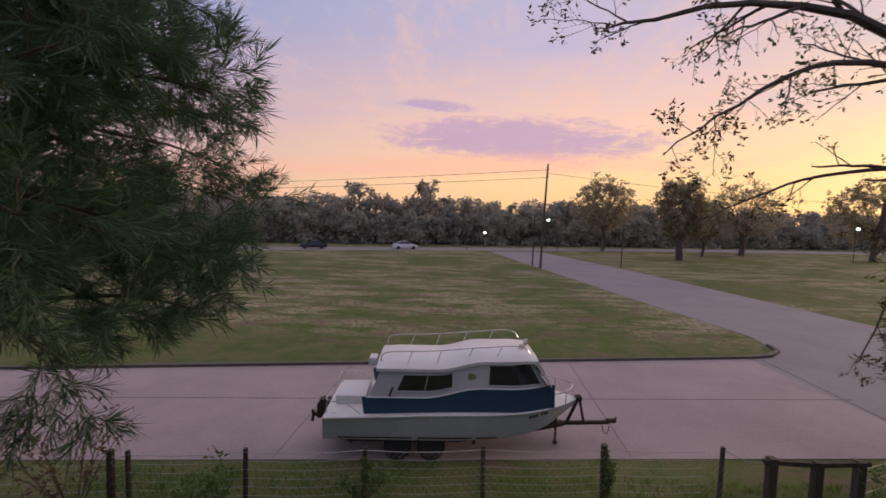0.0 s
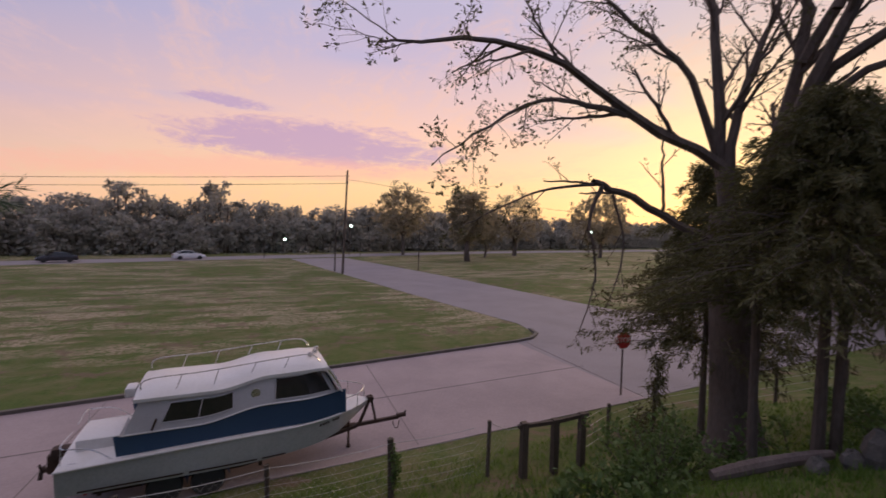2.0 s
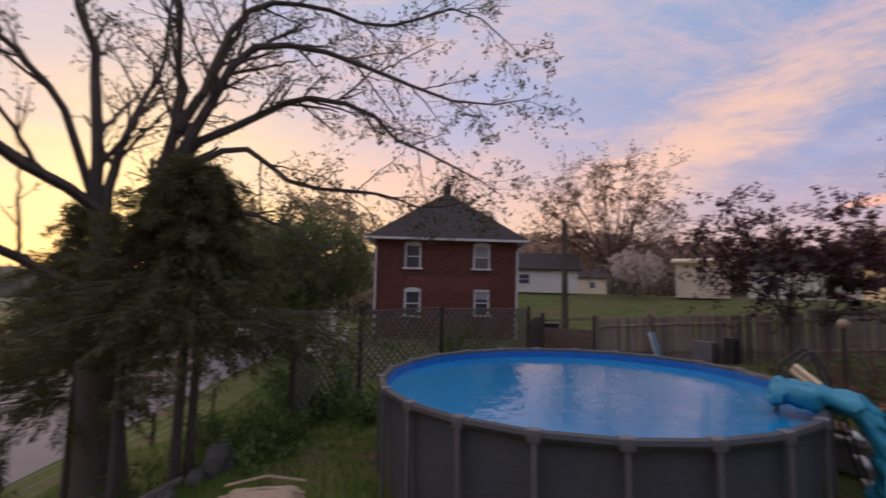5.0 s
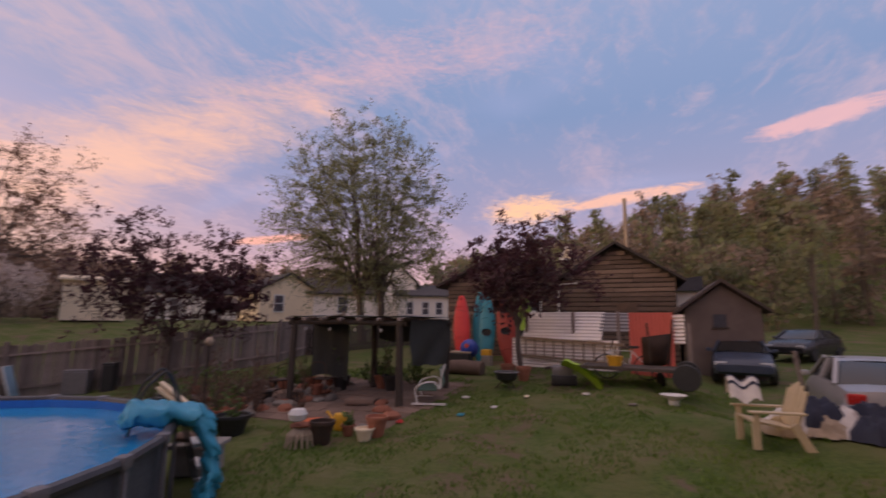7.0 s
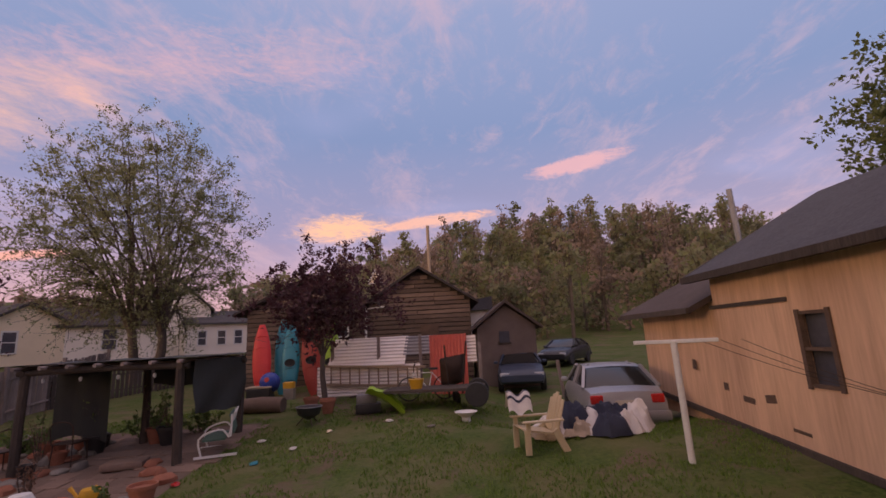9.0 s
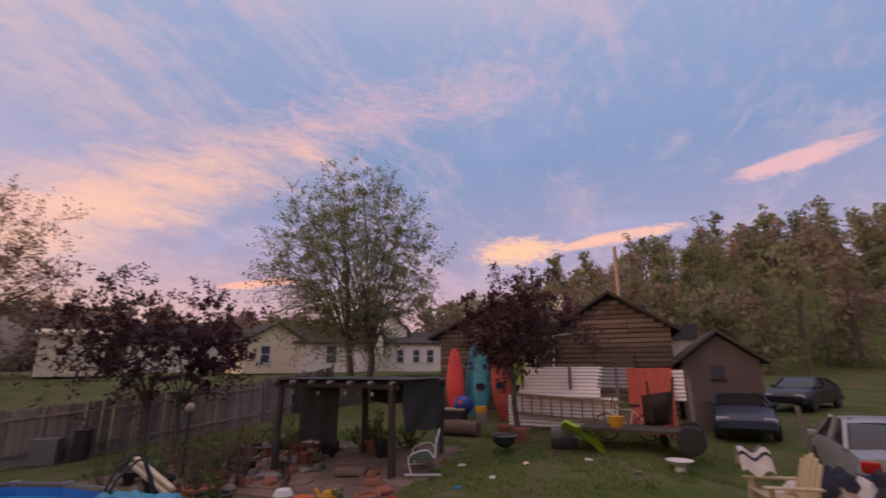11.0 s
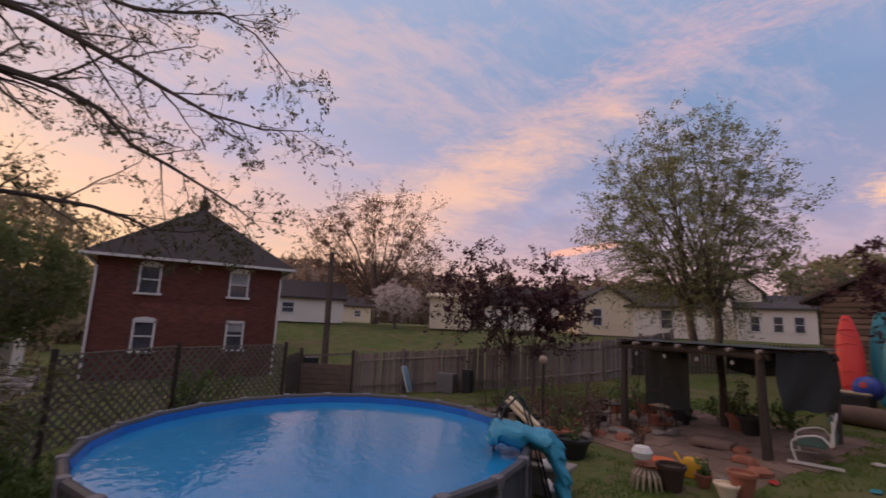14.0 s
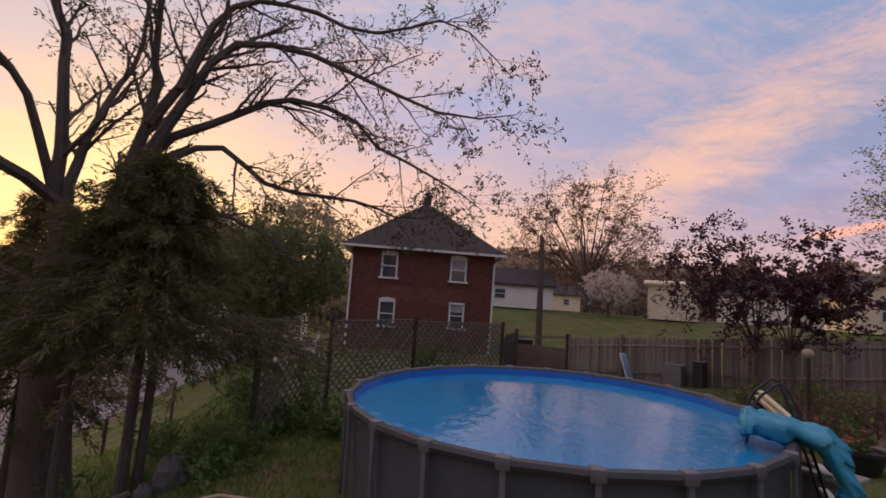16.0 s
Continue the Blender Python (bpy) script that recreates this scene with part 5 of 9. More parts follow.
def car(name, label, m, paint, length=4.5, wide=1.76, tall=1.42, hatch=0.3):
    """A sedan along +x (front at +length/2), built of skins: body, cabin glass, wheels, lamps."""
    t = thing(name, label, "car", m)
    L, W = length / 2, wide / 2
    prof = [(-1.0, 0.38, 0.72), (-0.985, 0.30, 0.92), (-0.80, 0.27, 0.98), (-0.55, 0.26, 0.99), (0.0, 0.26, 0.97), (0.38, 0.26, 0.94), (0.75, 0.27, 0.82), (0.95, 0.30, 0.70), (1.0, 0.38, 0.58)]
    rows = []
    for s, lo, hi in prof:
        w = W * (1 - 0.12 * abs(s) ** 5)
        rows.append([(s * L, -w * 0.93, lo), (s * L, -w, lo + (hi - lo) * 0.35), (s * L, -w * 0.985, lo + (hi - lo) * 0.72), (s * L, -w * 0.90, hi - 0.01), (s * L, -w * 0.4, hi + 0.02), (s * L, w * 0.4, hi + 0.02), (s * L, w * 0.90, hi - 0.01), (s * L, w * 0.985, lo + (hi - lo) * 0.72), (s * L, w, lo + (hi - lo) * 0.35), (s * L, w * 0.93, lo)])
    part("body", sections(rows), paint, t, smooth=True)
    green = [(-0.80 + hatch * 0.1, 0.97, 0.0), (-0.46, tall - 0.06, 0.9), (-0.30, tall, 1.0), (0.06, tall - 0.01, 1.0), (0.14, tall - 0.05, 0.9), (0.46, 0.94, 0.0)]
    rows = []
    for s, z, k in green:
        w = W * (0.90 - 0.20 * k)
        rows.append([(s * L, -W * 0.90, 0.95), (s * L, -w, z - 0.03), (s * L, -w * 0.8, z), (s * L, w * 0.8, z), (s * L, w, z - 0.03), (s * L, W * 0.90, 0.95)])
    gl = part("glass", sections(rows, False), DARKGLASS, t, smooth=True)
    top = Mesh().sheet(8, 6, lambda u, v: ((-0.44 + 0.56 * u) * L, (v * 2 - 1) * W * 0.70, tall - 0.012 + 0.03 * (1 - (v * 2 - 1) ** 2) * 1.0 - 0.05 * (2 * u - 1) ** 4))
    part("roof", top, paint, t, smooth=True)
    pil = Mesh()
    for side in (-1, 1):
        for a, b in (((-0.80 + hatch * 0.1, 0.97, 0.90), (-0.44, tall - 0.03, 0.71)), ((0.46, 0.94, 0.90), (0.12, tall - 0.03, 0.71)), ((-0.12, 0.97, 0.91), (-0.10, tall - 0.02, 0.72))):
            part("pillar", Mesh().tube([(a[0] * L, side * W * a[2], a[1]), (b[0] * L, side * W * b[2], b[1])], 0.045, 4), paint, t)
    for sx in (-0.60, 0.62):
        for side in (-1, 1):
            mr = Matrix.Rotation(radians(90), 3, "X")
            ty = part("tyre", Mesh().lathe([(0.2, -0.1), (0.29, -0.1), (0.315, -0.07), (0.315, 0.07), (0.29, 0.1), (0.2, 0.1)], 18, (sx * L, side * (W - 0.09), 0.315), mr), RUBBER, t, smooth=True)
            part("rim", Mesh().lathe([(0.0, -0.09), (0.18, -0.095), (0.2, -0.1), (0.2, 0.1), (0.18, 0.095), (0.0, 0.09)], 14, (sx * L, side * (W - 0.09), 0.315), mr), GALV, ty)
    for side in (-1, 1):
        part("tail_lamp", Mesh().box(-L * 0.985, side * W * 0.68, 0.79, 0.08, 0.26, 0.18, bevel=0.03), TAILRED, t)
        part("headlamp", Mesh().box(L * 0.955, side * W * 0.70, 0.62, 0.10, 0.34, 0.13, bevel=0.03), CLEAR, t)
        part("mirror", Mesh().box(0.30 * L, side * (W + 0.06), 0.98, 0.12, 0.16, 0.11, bevel=0.03), paint, t)
    part("number_plate", Mesh().box(-L * 0.995 - 0.012, 0, 0.70, 0.02, 0.5, 0.14), PLATE, t)
    b = Mesh().box(-L * 0.985, 0, 0.46, 0.14, wide * 0.94, 0.20, bevel=0.05)
    part("bumper", b, paint, t, smooth=True)
    return t


car("sedan", "small white sedan on the far road", pose(-6.7, 82.0, 0.02, 0, 0, 16), CARWHITE)
car("sedan", "dark sedan with red tail lamps on the far road", pose(-22.0, 77.5, 0.02, 0, 0, 196), CARBLACK)
shrub("bramble", "tangle of dry brambles at the fence", (-6.3, 7.6, 0.75), 1.3, 2.0, 700, 0.09, 51, LEAF_RUST, 0.4)
shrub("bramble", "dry brambles with few green leaves on the bank", (-8.3, 6.9, 1.1), 1.3, 2.2, 600, 0.09, 52, LEAF_RUST, 0.4)
shrub("vine", "leafy vine climbing the wire fence", (-3.9, 8.3, 0.4), 1.0, 1.05, 320, 0.10, 53)
shrub("vine", "young vine on the wire fence", (-1.4, 8.5, 0.4), 0.6, 1.0, 200, 0.10, 54)
shrub("ivy_post", "ivy wrapped round a fence post", (3.39, 8.78, 0.3), 0.18, 1.15, 420, 0.08, 55)


# ---- pool, brick house, fences ----
POOLGREY = mat("pool_wall_grey", (0.105, 0.112, 0.13), (0.07, 0.075, 0.09), 0.55, scale=1.5, fine=25, bump=0.15)
POOLFRAME = mat("pool_frame_grey", (0.17, 0.165, 0.18), (0.12, 0.115, 0.125), 0.45, scale=3, fine=30, bump=0.05)
POOLRAIL = mat("pool_rail_dark", (0.075, 0.075, 0.085), (0.05, 0.05, 0.055), 0.4, scale=3, fine=30, bump=0.05)
LINER = mat("pool_liner_blue", (0.02, 0.20, 0.62), (0.015, 0.16, 0.52), 0.4, scale=1.2, fine=12, bump=0.05)
PRINT = mat("printed_band", (0.24, 0.22, 0.23), (0.18, 0.17, 0.18), 0.5, scale=3, fine=30, bump=0.02)
TARP_BLUE = mat("blue_solar_cover", (0.02, 0.26, 0.42), (0.03, 0.34, 0.50), 0.35, scale=4, fine=40, bump=0.4)
BLACKPLASTIC = mat("black_plastic", (0.02, 0.02, 0.022), (0.03, 0.03, 0.03), 0.45, scale=4, fine=40, bump=0.1)


def water_mat():
    m = bpy.data.materials.new("pool_water")
    m.use_nodes = True
    n = Nodes(m.node_tree)
    co = n.add("ShaderNodeTexCoord").outputs["Object"]
    p = n.add("ShaderNodeBsdfPrincipled")
    n.link(n.mix(n.step(n.noise(co, 0.35, 2.0), 0.3, 0.7), (0.008, 0.22, 0.50, 1), (0.015, 0.27, 0.56, 1)), p.inputs["Base Color"])
    p.inputs["Roughness"].default_value = 0.03
    p.inputs["IOR"].default_value = 1.33
    bn = n.add("ShaderNodeBump")
    bn.inputs["Strength"].default_value, bn.inputs["Distance"].default_value = 0.2, 0.05
    n.link(n.math("ADD", n.noise(n.scaled(co, (1, 1.7, 1)), 3.2, 3.0, 0.5, 0.4), n.math("MULTIPLY", n.noise(n.scaled(co, (1, 2.0, 1)), 9.0, 2.0), 0.25)), bn.inputs["Height"])
    n.link(bn.outputs[0], p.inputs["Normal"])
    out = n.add("ShaderNodeOutputMaterial")
    n.link(p.outputs[0], out.inputs[0])
    return m


WATER = water_mat()
PX, PY, PR, PZ, PG = 8.10, -2.98, 3.13, 4.5, 3.12


def pool():
    t = thing("swimming_pool", "round above-ground pool with grey walls and blue water", "pool", pose(PX, PY, PG, -1.26, -0.5, 0))
    H, N = PZ - PG, 23
    ang = [radians(124.4 + 360 / N * k) for k in range(N)]
    wall = Mesh()
    ring = [(math.cos(a), math.sin(a)) for a in ang]

    def skirt(mb, r0, z0, r1, z1):
        v = [(c * r0, s * r0, z0) for c, s in ring] + [(c * r1, s * r1, z1) for c, s in ring]
        mb.add(v, [(i, (i + 1) % N, N + (i + 1) % N, N + i) for i in range(N)])
    skirt(wall, PR - 0.10, -0.25, PR - 0.04, H - 0.06)
    part("wall", wall, POOLGREY, t, "dark grey fabric pool wall")
    liner = Mesh()
    skirt(liner, PR - 0.12, 0.05, PR - 0.07, H - 0.03)
    part("liner", liner, LINER, t, "bright blue inner liner")
    water = Mesh().lathe([(0.0, H - 0.15), (PR - 0.09, H - 0.15)], 48)
    water.f = [f for f in water.f if len(f) <= 4]
    part("water", water, WATER, t, "rippled clear blue water", smooth=True)
    for k in range(N):
        a, b = ang[k], ang[(k + 1) % N]
        p, q = Vector((math.cos(a) * PR, math.sin(a) * PR, H - 0.03)), Vector((math.cos(b) * PR, math.sin(b) * PR, H - 0.03))
        part("top_rail", Mesh().tube([p, q], 0.062, 8), POOLRAIL, t, smooth=True)
        up = Vector((math.cos(a), math.sin(a), 0))
        m = Matrix.Rotation(a, 3, "Z")
        leg = Mesh().box(up.x * (PR + 0.03), up.y * (PR + 0.03), H / 2 - 0.12, 0.05, 0.062, H + 0.16, m, 0.015)
        l = part("leg", leg, POOLFRAME, t, smooth=True)
        cap = Mesh().box(up.x * (PR + 0.005), up.y * (PR + 0.005), H - 0.025, 0.135, 0.15, 0.13, m, 0.025)
        part("joint", cap, POOLFRAME, l, smooth=True)
        mid = (p + q) / 2
        mm = Matrix.Rotation((a + b) / 2 if b > a else a + math.pi / N, 3, "Z")
        r = (PR - 0.04) * math.cos(math.pi / N)
        d = Vector((mid.x, mid.y, 0)).normalized()
        part("printed_band", Mesh().box(d.x * (r + 0.005) * 0.987, d.y * (r + 0.005) * 0.987, H * 0.42, 0.006, 0.50, 0.14, mm, 0.002), PRINT, t, "pale printed band on the pool wall")


def pool_gear():
    # rolled solar cover hanging over the rim
    t = thing("solar_cover", "crumpled turquoise solar cover draped over the rim", "pool cover")
    a = radians(-128)
    out = Vector((math.cos(a), math.sin(a), 0))
    tan = Vector((-out.y, out.x, 0))
    base = Vector((PX, PY, PZ)) + out * PR

    def lump(p, k):
        q = noise.noise(p * 3.5) * k + noise.noise(p * 10.0) * k * 0.6
        return p + Vector((q, q * 0.5, q))

    def roll(u, v):
        """A puffy roll lying across the rim."""
        w = 2 * math.pi * v
        r = 0.18 * min(1.0, 10 * u + 0.45, 6 * (1 - u) + 0.3) * (1 + 0.10 * math.sin(u * 17))
        c = base + out * (-0.62 + 1.05 * u) + Vector((0, 0, 0.15 - 0.22 * max(0.0, u - 0.6)))
        return lump(c + tan * math.cos(w) * r * 1.6 + Vector((0, 0, math.sin(w) * r * 0.85)), 0.09)

    def tail(u, v):
        """The loose end hanging to the ground."""
        w = 2 * math.pi * v
        r = 0.14 * (1 + 0.25 * math.sin(u * 9))
        c = base + out * (0.30 + 0.16 * math.sin(u * 2.4)) + tan * (0.05 - 0.22 * u) + Vector((0, 0, 0.16 - 1.22 * u))
        return lump(c + tan * math.cos(w) * r * (1.5 + 0.5 * u) + out * math.sin(w) * r * 0.7, 0.12)
    part("roll", Mesh().sheet(48, 30, roll), TARP_BLUE, t, smooth=True)
    part("tail", Mesh().sheet(48, 28, tail), TARP_BLUE, t, smooth=True)
    # ladder
    l = thing("pool_ladder", "pool ladder with dark rails and white steps", "ladder")
    b2 = Vector((PX, PY, PZ)) + Vector((math.cos(radians(-121)), math.sin(radians(-121)), 0)) * (PR - 0.1)
    o2 = Vector((math.cos(radians(-121)), math.sin(radians(-121)), 0))
    t2 = Vector((-o2.y, o2.x, 0))
    for s in (-0.26, 0.26):
        part("rail", Mesh().tube(spline([b2 + t2 * s - o2 * 0.55 + Vector((0, 0, -0.8)), b2 + t2 * s - o2 * 0.36 + Vector((0, 0, 0.25)), b2 + t2 * s - o2 * 0.2 + Vector((0, 0, 0.56)), b2 + t2 * s + o2 * 0.05 + Vector((0, 0, 0.52)), b2 + t2 * s + o2 * 0.55 + Vector((0, 0, -1.25))], 22), 0.017, 7), BLACKPLASTIC, l, smooth=True)
    for k, z in enumerate((0.02, -0.28, -0.56)):
        part("step", Mesh().box(*(b2 - o2 * (0.36 + 0.07 * k) + Vector((0, 0, z))), 0.12, 0.52, 0.04, Matrix.Rotation(radians(-121), 3, "Z"), 0.01), PLAINWHITE, l)
    for k in range(4):
        part("step", Mesh().box(*(b2 + o2 * (0.33 + 0.06 * k) + Vector((0, 0, -0.05 - 0.29 * k))), 0.10, 0.52, 0.04, Matrix.Rotation(radians(-121), 3, "Z"), 0.01), PLAINWHITE, l)
    # white strap over the rim
    s = thing("rim_strap", "small white strap tied round the pool rim", "strap")
    a = radians(-70)
    c = Vector((PX + math.cos(a) * PR, PY + math.sin(a) * PR, PZ - 0.03))
    o = Vector((math.cos(a), math.sin(a), 0))
    part("band", Mesh().tube([c - o * 0.06 - Vector((0, 0, 0.25)), c - o * 0.06 + Vector((0, 0, 0.04)), c + Vector((0, 0, 0.06)), c + o * 0.06 + Vector((0, 0, 0.02)), c + o * 0.06 - Vector((0, 0, 0.10))], 0.02, 5), PLAINWHITE, s)


pool()
pool_gear()

BRICKRED = mat("brick_red", (0.22, 0.075, 0.052), (0.16, 0.055, 0.040), 0.9, scale=0.8, fine=30, bump=0.3, vary=0.25, island=0.25)
MORTAR = mat("brick_mortar", (0.16, 0.065, 0.05), (0.12, 0.05, 0.04), 0.95, scale=2, fine=30, bump=0.3)
SHINGLE = mat("roof_shingles", (0.060, 0.050, 0.050), (0.04, 0.033, 0.033), 0.95, scale=1.2, fine=14, bump=0.6, stretch=(1, 1, 3))
PANE = mat("window_pane", (0.10, 0.10, 0.12), (0.06, 0.06, 0.07), 0.06, scale=1, fine=6, bump=0.0)
CURTAIN = mat("curtain", (0.45, 0.43, 0.42), (0.3, 0.28, 0.28), 0.9, scale=3, fine=20, bump=0.2)


def sash(parent, x, y0, y1, z0, z1, arch=0.0, blind=0.0, face=-1):
    """A sash window set in a wall that faces -x (or +x)."""
    w = part("window", Mesh().box(x + 0.06, (y0 + y1) / 2, (z0 + z1) / 2, 0.04, y1 - y0, z1 - z0), PANE, parent)
    f = Mesh()
    for y in (y0, y1):
        f.box(x, y, (z0 + z1) / 2, 0.12, 0.09, z1 - z0 + 0.1)
    f.box(x, (y0 + y1) / 2, z1 + 0.03, 0.12, y1 - y0 + 0.10, 0.12)
    f.box(x, (y0 + y1) / 2, (z0 + z1) / 2, 0.09, y1 - y0, 0.06)
    part("frame", f, PLAINWHITE, w)
    part("sill", Mesh().box(x - 0.06, (y0 + y1) / 2, z0 - 0.06, 0.22, y1 - y0 + 0.28, 0.10, bevel=0.015), PLAINWHITE, w)
    if arch:
        part("lintel", Mesh().prism([(y0 - 0.08, z1 + 0.08), (y1 + 0.08, z1 + 0.08), (y1 - 0.05, z1 + 0.08 + arch), ((y0 + y1) / 2, z1 + 0.1 + arch * 1.35), (y0 + 0.05, z1 + 0.08 + arch)], "x", x - 0.05, x + 0.05), PLAINWHITE, w)
    if blind:
        part("blind", Mesh().box(x + 0.035, (y0 + y1) / 2, z1 - (z1 - z0) * blind / 2, 0.012, y1 - y0 - 0.1, (z1 - z0) * blind), CURTAIN, w)
    return w


def brick_house():
    t = thing("brick_house", "two-storey red brick house with a dark hipped roof", "house")
    x0, x1, y0, y1, zb, zt = 25.55, 33.5, -5.05, 2.75, 2.2, 8.55
    wins = [(0.30, 1.10, 7.02, 8.22), (-3.48, -2.66, 7.06, 8.24), (0.26, 1.06, 4.42, 5.70), (-3.48, -2.73, 4.55, 5.80)]
    wall = Mesh()
    ys = sorted({y0, y1} | {v for w in wins for v in (w[0] - 0.02, w[1] + 0.02)})
    zs = sorted({zb, zt} | {v for w in wins for v in (w[2] - 0.02, w[3] + 0.02)})
    for i in range(len(ys) - 1):
        for j in range(len(zs) - 1):
            cy, cz = (ys[i] + ys[i + 1]) / 2, (zs[j] + zs[j + 1]) / 2
            if not any(w[0] - 0.03 < cy < w[1] + 0.03 and w[2] - 0.03 < cz < w[3] + 0.03 for w in wins):
                wall.box(x0 + 0.15, cy, cz, 0.3, ys[i + 1] - ys[i], zs[j + 1] - zs[j])
    for cx, cy, sx, sy in (((x0 + x1) / 2 + 0.15, y0 + 0.15, x1 - x0 - 0.3, 0.3), ((x0 + x1) / 2 + 0.15, y1 - 0.15, x1 - x0 - 0.3, 0.3), (x1 - 0.15, (y0 + y1) / 2, 0.3, y1 - y0 - 0.6)):
        wall.box(cx, cy, (zb + zt) / 2, sx, sy, zt - zb)
    wl = part("wall", wall, MORTAR, t)
    weld = bmesh.new()
    weld.from_mesh(wl.data)
    bmesh.ops.remove_doubles(weld, verts=weld.verts[:], dist=0.005)
    weld.to_mesh(wl.data)
    weld.free()
    # courses of brick on the wall that shows
    data = mesh_data("brick", Mesh().box(0, 0, 0, 0.02, 0.205, 0.062), BRICKRED)
    data_s = mesh_data("brick_end", Mesh().box(0, 0, 0, 0.02, 0.1, 0.062), BRICKRED)
    rest, count = Mesh(), 0
    z, row = 3.2, 0
    rows = []
    while z < zt - 0.05:
        y = y0 + (0.11 if row % 2 else 0.0)
        while y < y1 - 0.05:
            if not any(w[0] - 0.10 < y < w[1] + 0.12 and w[2] - 0.06 < z < w[3] + 0.22 for w in wins):
                rows.append((y + 0.1, z))
            y += 0.216
        z += 0.074
        row += 1
    for y, z in rows:
        near = 5.75 < z < 6.6 and -3.4 < y < 0.9 and count < 300
        if near:
            piece("brick", data, wl, pose(x0 - 0.006, y, z))
            count += 1
        else:
            rest.box(x0 - 0.006, y, z, 0.02, 0.203, 0.062)
    tagged(part("brickwork", rest, BRICKRED, wl, "courses of red brick"), kind="stuff")
    for k, w in enumerate(wins):
        sash(t, x0 - 0.02, *w, arch=0.10 if k != 3 else 0.0, blind=(0.0, 0.55, 0.0, 0.35)[k])
    # hipped roof with overhang, gutter and chimney pot
    o, ze = 0.55, 8.62
    apex = [((x0 + x1) / 2 - 0.2, (y0 + y1) / 2, 12.05), ((x0 + x1) / 2 + 0.2, (y0 + y1) / 2, 12.05)]
    c = [(x0 - o, y0 - o, ze), (x1 + o, y0 - o, ze), (x1 + o, y1 + o, ze), (x0 - o, y1 + o, ze)]
    roof = Mesh().add(c + apex, [(0, 1, 5, 4), (1, 2, 5), (2, 3, 4, 5), (3, 0, 4), (3, 2, 1, 0)])
    part("roof", roof, SHINGLE, t, "dark shingled hip roof")
    fascia = Mesh()
    for a, b in zip(c, c[1:] + c[:1]):
        fascia.tube([(a[0], a[1], ze - 0.06), (b[0], b[1], ze - 0.06)], 0.085, 4)
    part("gutter", fascia, PLAINWHITE, t)
    for y in (y0 - 0.02, y1 + 0.02):
        s = -1 if y < 0 else 1
        part("downpipe", Mesh().tube([(x0 - 0.5, y + s * 0.45, ze - 0.1), (x0 - 0.1, y - s * 0.05, ze - 0.55), (x0 - 0.08, y - s * 0.08, 2.6)], 0.055, 6), PLAINWHITE, t)
    ch = Mesh().box((x0 + x1) / 2, (y0 + y1) / 2, 12.2, 0.5, 0.5, 0.5)
    ch.box((x0 + x1) / 2, (y0 + y1) / 2, 12.55, 0.28, 0.28, 0.4)
    part("chimney", ch, SHINGLE, t)
    eave = Mesh().box((x0 + x1) / 2, (y0 + y1) / 2, ze - 0.035, x1 - x0 + 0.9, y1 - y0 + 0.9, 0.03)
    part("soffit", eave, PLAINWHITE, t)


brick_house()

GREYBOARD = mat("grey_fence_board", (0.34, 0.27, 0.245), (0.15, 0.115, 0.10), 0.95, scale=2.5, fine=40, bump=0.5, stretch=(1, 1, 0.12), vary=0.3)
DARKWOOD = mat("dark_aged_wood", (0.085, 0.065, 0.052), (0.045, 0.035, 0.03), 0.95, scale=3, fine=40, bump=0.6, stretch=(1, 1, 0.15), vary=0.2)
PATIO_BROWN = mat("brown_gate_plank", (0.20, 0.135, 0.105), (0.12, 0.08, 0.065), 0.95, scale=3, fine=40, bump=0.5)
LATTICE = mat("lattice_wood", (0.17, 0.14, 0.12), (0.10, 0.085, 0.07), 0.95, scale=5, fine=50, bump=0.3, vary=0.25)


